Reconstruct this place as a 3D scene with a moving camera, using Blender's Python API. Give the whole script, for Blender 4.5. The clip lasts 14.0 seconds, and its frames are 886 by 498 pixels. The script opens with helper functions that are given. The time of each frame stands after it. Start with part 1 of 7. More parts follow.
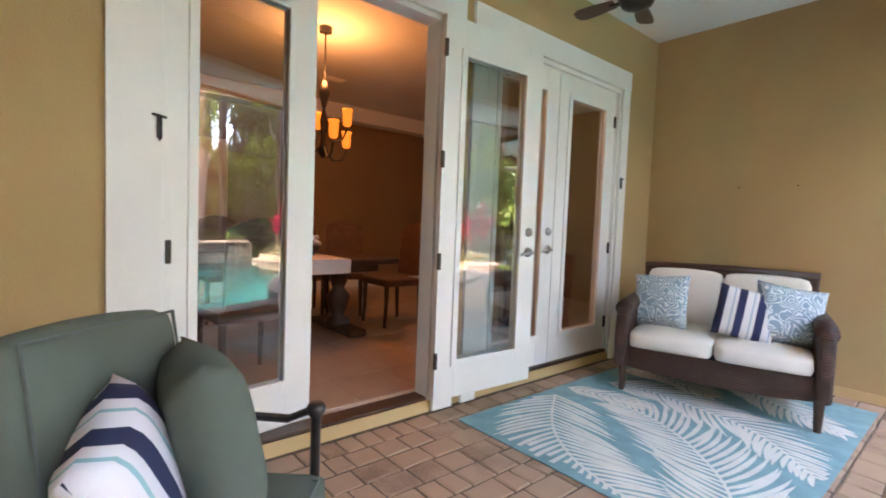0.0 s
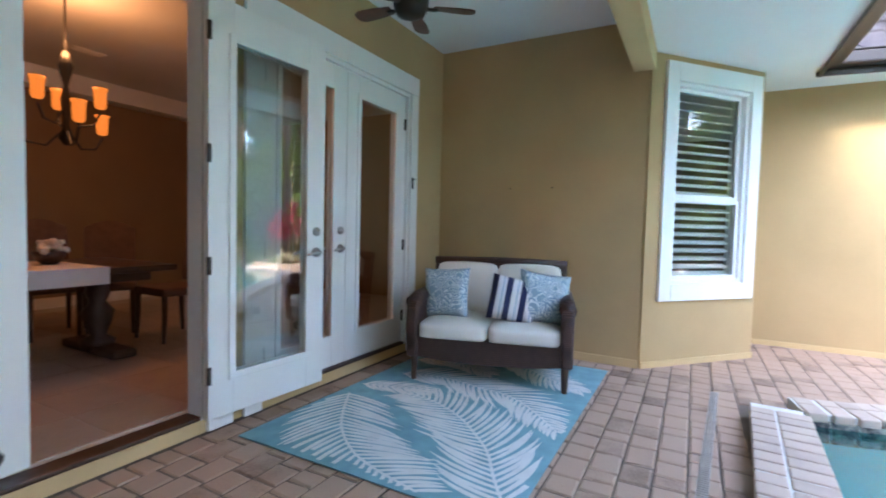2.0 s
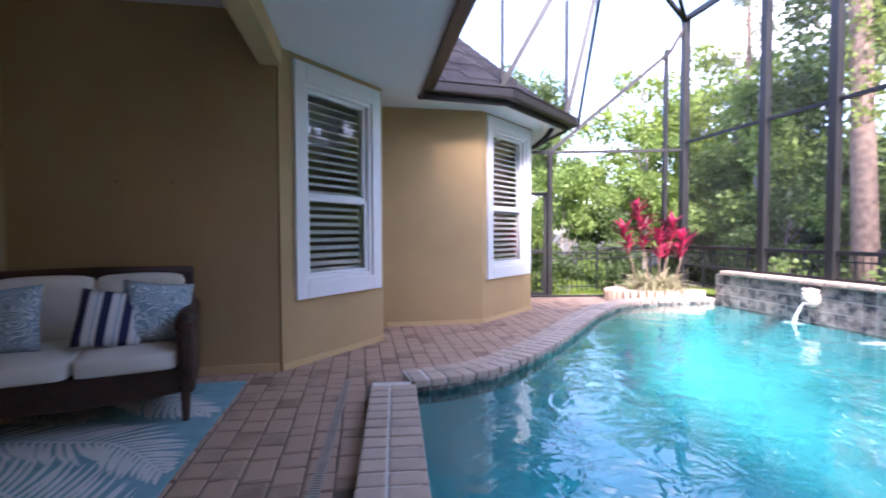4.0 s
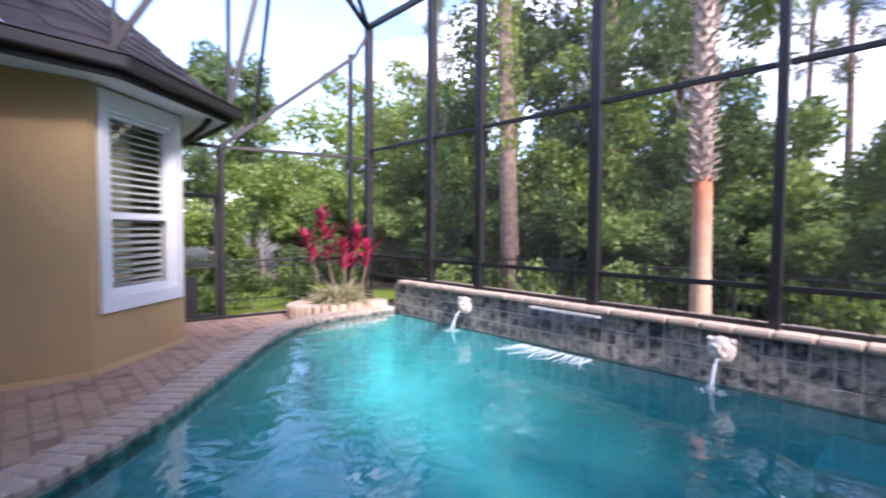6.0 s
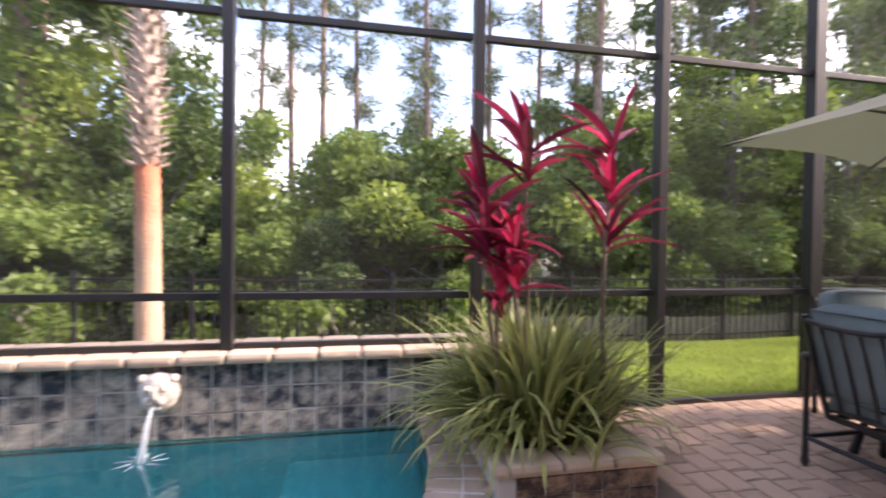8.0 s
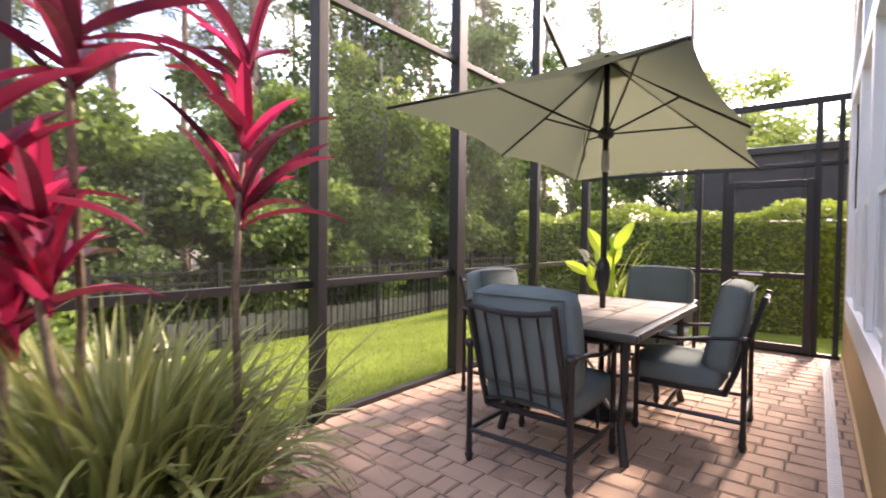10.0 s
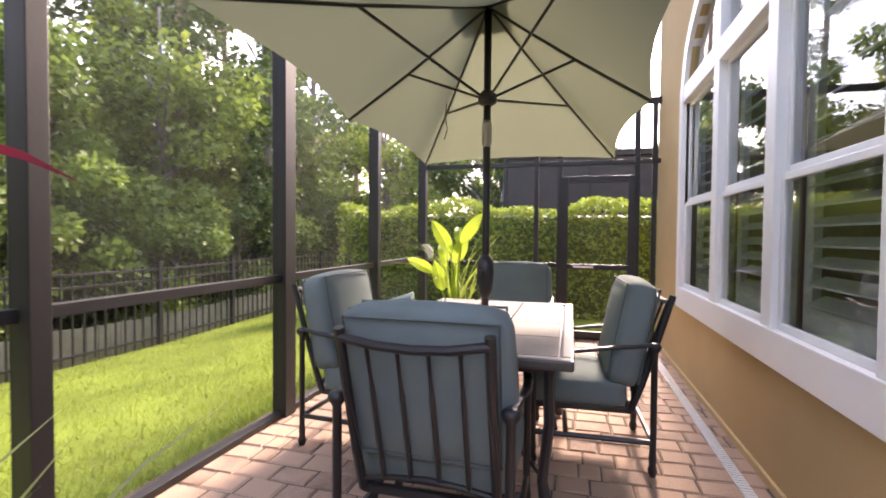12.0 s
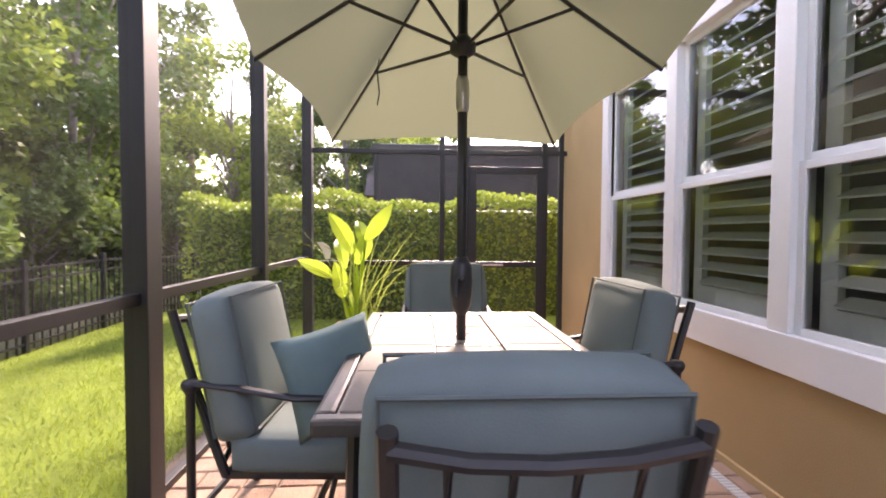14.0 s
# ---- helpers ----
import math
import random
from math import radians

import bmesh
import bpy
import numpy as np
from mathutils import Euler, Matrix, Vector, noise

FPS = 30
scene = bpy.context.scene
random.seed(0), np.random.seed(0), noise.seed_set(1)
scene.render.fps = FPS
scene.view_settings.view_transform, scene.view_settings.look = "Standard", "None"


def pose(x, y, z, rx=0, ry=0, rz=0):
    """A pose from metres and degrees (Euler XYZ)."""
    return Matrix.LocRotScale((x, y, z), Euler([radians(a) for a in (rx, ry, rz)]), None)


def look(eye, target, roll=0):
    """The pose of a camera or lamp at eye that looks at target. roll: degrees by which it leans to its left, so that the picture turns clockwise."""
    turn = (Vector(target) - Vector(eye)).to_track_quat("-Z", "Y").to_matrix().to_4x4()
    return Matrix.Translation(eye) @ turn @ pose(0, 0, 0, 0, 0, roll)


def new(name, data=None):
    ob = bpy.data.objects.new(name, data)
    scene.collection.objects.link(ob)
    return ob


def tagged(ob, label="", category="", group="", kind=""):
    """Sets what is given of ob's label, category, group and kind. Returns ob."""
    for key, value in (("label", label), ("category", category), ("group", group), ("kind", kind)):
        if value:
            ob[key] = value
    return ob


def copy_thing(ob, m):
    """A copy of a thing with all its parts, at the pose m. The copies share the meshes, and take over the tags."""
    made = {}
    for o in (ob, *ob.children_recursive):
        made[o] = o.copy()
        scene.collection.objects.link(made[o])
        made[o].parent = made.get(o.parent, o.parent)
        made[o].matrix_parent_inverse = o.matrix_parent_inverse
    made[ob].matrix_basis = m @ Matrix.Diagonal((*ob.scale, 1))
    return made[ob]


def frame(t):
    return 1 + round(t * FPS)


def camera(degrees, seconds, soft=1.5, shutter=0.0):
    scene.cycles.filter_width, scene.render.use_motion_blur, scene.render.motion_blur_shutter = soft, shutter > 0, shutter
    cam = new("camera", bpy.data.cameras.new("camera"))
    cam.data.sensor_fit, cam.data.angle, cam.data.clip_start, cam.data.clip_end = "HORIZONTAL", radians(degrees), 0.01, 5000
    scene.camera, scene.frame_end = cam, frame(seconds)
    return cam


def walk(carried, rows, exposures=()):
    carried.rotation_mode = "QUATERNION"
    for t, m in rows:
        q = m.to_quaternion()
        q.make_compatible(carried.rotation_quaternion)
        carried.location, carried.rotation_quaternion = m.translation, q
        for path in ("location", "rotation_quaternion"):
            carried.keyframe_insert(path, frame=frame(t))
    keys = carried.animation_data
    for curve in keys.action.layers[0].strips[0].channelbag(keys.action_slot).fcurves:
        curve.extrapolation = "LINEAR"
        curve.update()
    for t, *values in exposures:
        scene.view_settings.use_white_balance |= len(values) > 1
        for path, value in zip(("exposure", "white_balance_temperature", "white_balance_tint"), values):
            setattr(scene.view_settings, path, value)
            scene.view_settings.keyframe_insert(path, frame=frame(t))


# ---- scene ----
cam = camera(87.0, 14.0, 1.8, 0.4)
PATH = [
    (0, (0.069, -0.223, 1.177), (1.363, 1.299, 1.068), 2.2),
    (0.5, (0.084, -0.257, 1.183), (1.489, 1.163, 1.073), 2.2),
    (1, (0.115, -0.291, 1.184), (1.633, 1.007, 1.08), 2.0),
    (1.5, (0.167, -0.338, 1.185), (1.8, 0.811, 1.087), 1.7),
    (2, (0.235, -0.395, 1.189), (1.995, 0.551, 1.096), 1.4),
    (2.5, (0.291, -0.444, 1.187), (2.169, 0.239, 1.098), 1.0),
    (3, (0.353, -0.517, 1.184), (2.313, -0.129, 1.1), 0.8),
    (3.5, (0.445, -0.627, 1.158), (2.443, -0.58, 1.087), 0.3),
    (3.7, (0.466, -0.648, 1.154), (2.461, -0.772, 1.087), 0.1),
    (6, (0.973, -1.702, 1.381), (2.443, -3.056, 1.3), 0.4),
    (6.5, (1.16, -2.059, 1.321), (2.187, -3.775, 1.281), 0.8),
    (7, (1.218, -2.478, 1.31), (1.765, -4.401, 1.281), 0.8),
    (7.5, (1.234, -2.825, 1.266), (1.355, -4.822, 1.248), 0.8),
    (8, (1.183, -3.141, 1.293), (0.781, -5.1, 1.263), 0.8),
    (8.5, (1.041, -3.454, 1.229), (0.219, -5.277, 1.229), 0.4),
    (9, (0.895, -3.608, 1.232), (-0.242, -5.253, 1.212), 0.4),
    (11.5, (0.097, -4.492, 1.198), (-1.778, -5.188, 1.15), 0.5),
    (12, (-0.081, -4.652, 1.195), (-2.01, -5.179, 1.138), 0.5),
    (12.5, (-0.246, -4.823, 1.203), (-2.21, -5.197, 1.138), 0.5),
    (13, (-0.382, -4.995, 1.207), (-2.367, -5.225, 1.135), 0.5),
    (13.5, (-0.536, -5.152, 1.209), (-2.534, -5.215, 1.131), 0.5),
    (14, (-0.731, -5.306, 1.194), (-2.727, -5.199, 1.122), 0.3),
]
walk(cam, [(t, look(eye, target, roll)) for t, eye, target, roll in PATH],
     [(0, 4.98, 7500, 25), (1.0, 4.82, 7300, 24), (2.0, 4.4, 6000, 17), (3.0, 3.75, 5900, 26), (3.7, 3.05, 5900, 34), (6.0, 1.92, 5950, 32), (7.5, 2.25, 6700, 29),
      (9.0, 2.65, 7500, 31), (11.5, 2.9, 7500, 30), (14.0, 3.0, 7600, 34)])

# ---- world, sun, lights ----
SUN_ELEV, SUN_AZ = 34.5, 278.0  # degrees; azimuth from +y towards +x
world = bpy.data.worlds.new("world")
scene.world = world
world.use_nodes = True
wn, wl = world.node_tree.nodes, world.node_tree.links
wn.clear()
w_out, w_bg = wn.new("ShaderNodeOutputWorld"), wn.new("ShaderNodeBackground")
w_sky = wn.new("ShaderNodeTexSky")
w_sky.sky_type, w_sky.sun_disc = "NISHITA", False
w_sky.sun_elevation, w_sky.sun_rotation = radians(SUN_ELEV), radians(SUN_AZ)
w_co, w_map = wn.new("ShaderNodeTexCoord"), wn.new("ShaderNodeMapping")
w_map.inputs["Scale"].default_value = (1.0, 1.0, 2.2)
w_cl = wn.new("ShaderNodeTexNoise")
w_cl.inputs["Scale"].default_value, w_cl.inputs["Detail"].default_value = 2.6, 9
w_cl.inputs["Roughness"].default_value = 0.58
w_rmp = wn.new("ShaderNodeValToRGB")
w_rmp.color_ramp.elements[0].position, w_rmp.color_ramp.elements[1].position = 0.52, 0.70
w_mix = wn.new("ShaderNodeMix")
w_mix.data_type = "RGBA"
wl.new(w_co.outputs["Generated"], w_map.inputs["Vector"])
wl.new(w_map.outputs["Vector"], w_cl.inputs["Vector"])
wl.new(w_cl.outputs["Fac"], w_rmp.inputs["Fac"])
wl.new(w_rmp.outputs["Color"], w_mix.inputs["Factor"])
wl.new(w_sky.outputs["Color"], w_mix.inputs["A"])
w_mix.inputs["B"].default_value = (9.0, 9.2, 9.6, 1)
wl.new(w_mix.outputs["Result"], w_bg.inputs["Color"])
w_bg.inputs["Strength"].default_value = 0.15
wl.new(w_bg.outputs["Background"], w_out.inputs["Surface"])

sun = new("sun", bpy.data.lights.new("sun", "SUN"))
sun.data.energy, sun.data.angle, sun.data.color = 2.2, radians(9), (1.0, 0.93, 0.82)
sun_dir = Vector((math.sin(radians(SUN_AZ)) * math.cos(radians(SUN_ELEV)),
                  math.cos(radians(SUN_AZ)) * math.cos(radians(SUN_ELEV)), math.sin(radians(SUN_ELEV))))
sun.matrix_world = look(sun_dir * 60, (0, 0, 0))


# ---- materials ----
def node_mat(name):
    m = bpy.data.materials.new(name)
    m.use_nodes = True
    return m, m.node_tree.nodes, m.node_tree.links, m.node_tree.nodes["Principled BSDF"]


def surf(name, base, rough=0.6, vary=0.15, scale=6.0, fine=60.0, bump=0.15, metal=0.0, rand=0.0, dark=None, coat=0.0, dist=0.01, spec=0.5, sharp=None):
    """A surface whose colour varies at two scales, with fine relief; rand: how far single pieces differ."""
    m, n, l, p = node_mat(name)
    co = n.new("ShaderNodeTexCoord")
    a, b = n.new("ShaderNodeTexNoise"), n.new("ShaderNodeTexNoise")
    a.inputs["Scale"].default_value, a.inputs["Detail"].default_value = scale, 4
    b.inputs["Scale"].default_value, b.inputs["Detail"].default_value = fine, 3
    geo = n.new("ShaderNodeNewGeometry")
    src = geo.outputs["Position"]
    l.new(src, a.inputs["Vector"])
    l.new(src, b.inputs["Vector"])
    add = n.new("ShaderNodeMath")
    add.operation = "MULTIPLY_ADD"
    l.new(b.outputs["Fac"], add.inputs[0])
    add.inputs[1].default_value = 0.45
    l.new(a.outputs["Fac"], add.inputs[2])
    last = add.outputs[0]
    if rand:
        oi, mr = n.new("ShaderNodeObjectInfo"), n.new("ShaderNodeMath")
        isl, sm = geo.outputs["Random Per Island"], n.new("ShaderNodeMath")
        sm.operation = "ADD"
        l.new(oi.outputs["Random"], sm.inputs[0])
        l.new(isl, sm.inputs[1])
        fr = n.new("ShaderNodeMath")
        fr.operation = "FRACT"
        l.new(sm.outputs[0], fr.inputs[0])
        mr.operation = "MULTIPLY_ADD"
        l.new(fr.outputs[0], mr.inputs[0])
        mr.inputs[1].default_value = rand
        l.new(last, mr.inputs[2])
        last = mr.outputs[0]
    rmp = n.new("ShaderNodeValToRGB")
    e = rmp.color_ramp.elements
    lo = dark or tuple(c * (1 - vary * 1.6) for c in base)
    hi = tuple(min(1, c * (1 + vary)) for c in base)
    e[0].position, e[1].position = 0.35 + rand * 0.1, 1.05 + rand * 0.9 if rand else 1.0
    if sharp:
        e[0].position, e[1].position = sharp
    e[0].color, e[1].color = (*lo, 1), (*hi, 1)
    l.new(last, rmp.inputs["Fac"])
    l.new(rmp.outputs["Color"], p.inputs["Base Color"])
    p.inputs["Roughness"].default_value, p.inputs["Metallic"].default_value = rough, metal
    p.inputs["Specular IOR Level"].default_value = spec
    p.inputs["Coat Weight"].default_value = coat
    if bump:
        bp = n.new("ShaderNodeBump")
        bp.inputs["Strength"].default_value, bp.inputs["Distance"].default_value = bump, dist
        l.new(b.outputs["Fac"], bp.inputs["Height"])
        l.new(bp.outputs["Normal"], p.inputs["Normal"])
    return m


def leaf_mat(name, lo, hi, back=0.35, rough=0.55):
    """Leaves: each one its own shade, some light passing through."""
    m, n, l, p = node_mat(name)
    geo, oi = n.new("ShaderNodeNewGeometry"), n.new("ShaderNodeObjectInfo")
    noi = n.new("ShaderNodeTexNoise")
    noi.inputs["Scale"].default_value = 0.8
    l.new(geo.outputs["Position"], noi.inputs["Vector"])
    add = n.new("ShaderNodeMath")
    add.operation = "MULTIPLY_ADD"
    l.new(geo.outputs["Random Per Island"], add.inputs[0])
    add.inputs[1].default_value = 0.55
    l.new(noi.outputs["Fac"], add.inputs[2])
    ad2 = n.new("ShaderNodeMath")
    ad2.operation = "MULTIPLY_ADD"
    l.new(oi.outputs["Random"], ad2.inputs[0])
    ad2.inputs[1].default_value = 0.35
    l.new(add.outputs[0], ad2.inputs[2])
    rmp = n.new("ShaderNodeValToRGB")
    e = rmp.color_ramp.elements
    e[0].position, e[1].position = 0.4, 1.25
    e[1].position = 1.0
    e[0].color, e[1].color = (*lo, 1), (*hi, 1)
    l.new(ad2.outputs[0], rmp.inputs["Fac"])
    l.new(rmp.outputs["Color"], p.inputs["Base Color"])
    p.inputs["Roughness"].default_value = rough
    tr, mx = n.new("ShaderNodeBsdfTranslucent"), n.new("ShaderNodeMixShader")
    l.new(rmp.outputs["Color"], tr.inputs["Color"])
    mx.inputs["Fac"].default_value = back
    l.new(p.outputs[0], mx.inputs[1])
    l.new(tr.outputs[0], mx.inputs[2])
    l.new(mx.outputs[0], n["Material Output"].inputs["Surface"])
    return m


def pane_mat(name, tint=(0.93, 0.96, 0.95), ior=1.5, rough=0.0, gain=1.0, wave=0.0):
    """A clear sheet: looks through, and mirrors by Fresnel."""
    m, n, l, p = node_mat(name)
    tr, gl, mx, fr = (n.new("ShaderNodeBsdfTransparent"), n.new("ShaderNodeBsdfGlossy"), n.new("ShaderNodeMixShader"), n.new("ShaderNodeFresnel"))
    tr.inputs["Color"].default_value = (*tint, 1)
    gl.inputs["Roughness"].default_value = rough
    fr.inputs["IOR"].default_value = ior
    mu = n.new("ShaderNodeMath")
    mu.operation, mu.inputs[1].default_value, mu.use_clamp = "MULTIPLY", gain, True
    l.new(fr.outputs[0], mu.inputs[0])
    l.new(mu.outputs[0], mx.inputs["Fac"])
    l.new(tr.outputs[0], mx.inputs[1])
    l.new(gl.outputs[0], mx.inputs[2])
    l.new(mx.outputs[0], n["Material Output"].inputs["Surface"])
    if wave:
        geo, noi, bp = n.new("ShaderNodeNewGeometry"), n.new("ShaderNodeTexNoise"), n.new("ShaderNodeBump")
        noi.inputs["Scale"].default_value, noi.inputs["Detail"].default_value = 3.2, 3
        noi.inputs["Distortion"].default_value = 0.8
        l.new(geo.outputs["Position"], noi.inputs["Vector"])
        l.new(noi.outputs["Fac"], bp.inputs["Height"])
        bp.inputs["Strength"].default_value, bp.inputs["Distance"].default_value = wave, 0.05
        l.new(bp.outputs["Normal"], gl.inputs["Normal"])
        l.new(bp.outputs["Normal"], fr.inputs["Normal"])
    return m


def stripe_mat(name, cols, width, axis="X", rough=0.85):
    """Woven bands across a cushion; cols: (end, colour) along one band set of that width."""
    m, n, l, p = node_mat(name)
    co, sp = n.new("ShaderNodeTexCoord"), n.new("ShaderNodeSeparateXYZ")
    l.new(co.outputs["Object"], sp.inputs[0])
    mu, fr = n.new("ShaderNodeMath"), n.new("ShaderNodeMath")
    mu.operation, mu.inputs[1].default_value = "MULTIPLY", 1 / width
    fr.operation = "FRACT"
    l.new(sp.outputs[axis], mu.inputs[0])
    l.new(mu.outputs[0], fr.inputs[0])
    rmp = n.new("ShaderNodeValToRGB")
    rmp.color_ramp.interpolation = "CONSTANT"
    el = rmp.color_ramp.elements
    el[0].position, el[0].color = cols[0][0], (*cols[0][1], 1)
    el[1].position, el[1].color = cols[1][0], (*cols[1][1], 1)
    for pos, c in cols[2:]:
        el.new(pos).color = (*c, 1)
    l.new(fr.outputs[0], rmp.inputs["Fac"])
    w = n.new("ShaderNodeTexNoise")
    w.inputs["Scale"].default_value = 260
    l.new(co.outputs["Object"], w.inputs["Vector"])
    mx = n.new("ShaderNodeMix")
    mx.data_type, mx.blend_type = "RGBA", "MULTIPLY"
    mx.inputs["Factor"].default_value = 0.35
    l.new(rmp.outputs["Color"], mx.inputs["A"])
    l.new(w.outputs["Color"], mx.inputs["B"])
    l.new(rmp.outputs["Color"], p.inputs["Base Color"])
    bp = n.new("ShaderNodeBump")
    bp.inputs["Strength"].default_value, bp.inputs["Distance"].default_value = 0.3, 0.002
    l.new(w.outputs["Fac"], bp.inputs["Height"])
    l.new(bp.outputs["Normal"], p.inputs["Normal"])
    p.inputs["Roughness"].default_value = rough
    return m


def paisley_mat(name):
    """Swirling blue and white print."""
    m, n, l, p = node_mat(name)
    co = n.new("ShaderNodeTexCoord")
    v, noi = n.new("ShaderNodeTexVoronoi"), n.new("ShaderNodeTexNoise")
    noi.inputs["Scale"].default_value = 7
    l.new(co.outputs["Object"], noi.inputs["Vector"])
    mixv = n.new("ShaderNodeMix")
    mixv.data_type = "RGBA"
    mixv.inputs["Factor"].default_value = 0.12
    l.new(co.outputs["Object"], mixv.inputs["A"])
    l.new(noi.outputs["Color"], mixv.inputs["B"])
    v.inputs["Scale"].default_value = 13
    l.new(mixv.outputs["Result"], v.inputs["Vector"])
    mu, si = n.new("ShaderNodeMath"), n.new("ShaderNodeMath")
    mu.operation, mu.inputs[1].default_value = "MULTIPLY", 34
    si.operation = "SINE"
    l.new(v.outputs["Distance"], mu.inputs[0])
    l.new(mu.outputs[0], si.inputs[0])
    rmp = n.new("ShaderNodeValToRGB")
    rmp.color_ramp.elements[0].position, rmp.color_ramp.elements[1].position = 0.2, 0.62
    rmp.color_ramp.elements[0].color, rmp.color_ramp.elements[1].color = (0.24, 0.35, 0.44, 1), (0.66, 0.72, 0.74, 1)
    md = rmp.color_ramp.elements.new(0.4)
    md.color = (0.42, 0.54, 0.61, 1)
    l.new(si.outputs[0], rmp.inputs["Fac"])
    l.new(rmp.outputs["Color"], p.inputs["Base Color"])
    p.inputs["Roughness"].default_value = 0.9
    return m


def wicker_mat(name, base):
    m, n, l, p = node_mat(name)
    co, w1, w2 = n.new("ShaderNodeTexCoord"), n.new("ShaderNodeTexWave"), n.new("ShaderNodeTexWave")
    for w, d in ((w1, "Z"), (w2, "Y")):
        w.bands_direction = d
        w.inputs["Scale"].default_value, w.inputs["Distortion"].default_value = 22, 1.2
        l.new(co.outputs["Object"], w.inputs["Vector"])
    mu = n.new("ShaderNodeMath")
    mu.operation = "MULTIPLY"
    l.new(w1.outputs["Fac"], mu.inputs[0])
    l.new(w2.outputs["Fac"], mu.inputs[1])
    rmp = n.new("ShaderNodeValToRGB")
    rmp.color_ramp.elements[0].color = (*[c * 0.45 for c in base], 1)
    rmp.color_ramp.elements[1].color = (*[c * 1.35 for c in base], 1)
    l.new(mu.outputs[0], rmp.inputs["Fac"])
    l.new(rmp.outputs["Color"], p.inputs["Base Color"])
    bp = n.new("ShaderNodeBump")
    bp.inputs["Strength"].default_value, bp.inputs["Distance"].default_value = 0.8, 0.006
    l.new(mu.outputs[0], bp.inputs["Height"])
    l.new(bp.outputs["Normal"], p.inputs["Normal"])
    p.inputs["Roughness"].default_value = 0.5
    return m


def glow_mat(name, col, power):
    m, n, l, p = node_mat(name)
    p.inputs["Base Color"].default_value = (*[c * 0.3 for c in col], 1)
    p.inputs["Emission Color"].default_value = (*col, 1)
    p.inputs["Emission Strength"].default_value = power
    return m


M_STUCCO = surf("stucco_tan", (0.475, 0.335, 0.165), 0.85, 0.10, 1.2, 140, 0.35, dist=0.006, spec=0.2)
M_BAND = surf("stucco_band", (0.60, 0.43, 0.22), 0.85, 0.08, 2, 140, 0.3, dist=0.005, spec=0.2)
M_WHITE = surf("white_paint", (0.80, 0.80, 0.78), 0.4, 0.03, 3, 80, 0.05, dist=0.002)
M_CEIL = surf("ceiling_white", (0.78, 0.79, 0.78), 0.7, 0.03, 1.5, 90, 0.1, dist=0.003)
M_PAVER = surf("paver", (0.32, 0.215, 0.15), 0.75, 0.30, 5, 90, 0.6, rand=0.8, dark=(0.105, 0.064, 0.045), dist=0.006, spec=0.3)
M_JOINT = surf("joint_sand", (0.12, 0.09, 0.065), 0.95, 0.2, 8, 120, 0.3)
M_COPE = surf("coping_brick", (0.40, 0.31, 0.24), 0.7, 0.14, 6, 100, 0.4, rand=0.5, dist=0.004)
M_GROUT = surf("grout", (0.60, 0.57, 0.51), 0.9, 0.08, 8, 120, 0.2)
M_CAP = surf("cap_stone", (0.47, 0.36, 0.265), 0.7, 0.15, 5, 90, 0.4, rand=0.4, dist=0.004)
M_TILE = surf("slate_tile", (0.33, 0.29, 0.235), 0.35, 0.3, 13, 45, 0.3, rand=0.16, dark=(0.022, 0.028, 0.040), dist=0.004, sharp=(0.64, 1.0))
M_TILE_W = surf("warm_slate_tile", (0.30, 0.20, 0.13), 0.4, 0.3, 14, 60, 0.3, rand=0.15, dark=(0.05, 0.035, 0.03), dist=0.004, sharp=(0.66, 1.0))
M_PLASTER = surf("pool_plaster", (0.31, 0.57, 0.59), 0.8, 0.08, 1.5, 40, 0.1)
M_BRONZE = surf("bronze_frame", (0.014, 0.0135, 0.0135), 0.5, 0.15, 5, 70, 0.06)
M_IRON = surf("black_metal", (0.018, 0.018, 0.02), 0.4, 0.2, 8, 120, 0.12, dist=0.002)
M_SAGE = surf("sage_fabric", (0.105, 0.13, 0.108), 0.92, 0.10, 5, 320, 0.35, dist=0.002, spec=0.15)
M_SLATE_F = surf("slate_fabric", (0.15, 0.19, 0.185), 0.92, 0.10, 5, 320, 0.35, dist=0.002, spec=0.15)
M_TEALPIL = surf("teal_fabric", (0.13, 0.20, 0.20), 0.92, 0.12, 6, 320, 0.35, dist=0.002, spec=0.15)
M_PIPING = surf("piping", (0.10, 0.125, 0.12), 0.9, 0.1, 9, 200, 0.1)
M_CREAM = surf("cream_fabric", (0.74, 0.71, 0.65), 0.92, 0.06, 5, 300, 0.35, dist=0.002, spec=0.15)
M_WICKER = wicker_mat("wicker", (0.075, 0.035, 0.026))
M_DWOOD = surf("dark_wood", (0.055, 0.028, 0.018), 0.4, 0.3, 9, 60, 0.15)
M_FANWOOD = surf("fan_blade_wood", (0.10, 0.045, 0.025), 0.4, 0.3, 12, 60, 0.12)
M_STRIPE = stripe_mat("navy_stripe", [(0, (0.70, 0.70, 0.72)), (0.12, (0.018, 0.026, 0.09)), (0.52, (0.70, 0.70, 0.72)),
                                      (0.70, (0.30, 0.42, 0.54)), (0.78, (0.70, 0.70, 0.72))], 0.115)
M_STRIPE2 = stripe_mat("navy_teal_stripe", [(0, (0.70, 0.69, 0.74)), (0.10, (0.018, 0.026, 0.075)), (0.46, (0.70, 0.69, 0.74)),
                                            (0.68, (0.25, 0.47, 0.52)), (0.76, (0.70, 0.69, 0.74))], 0.155)
M_PAISLEY = paisley_mat("paisley_print")
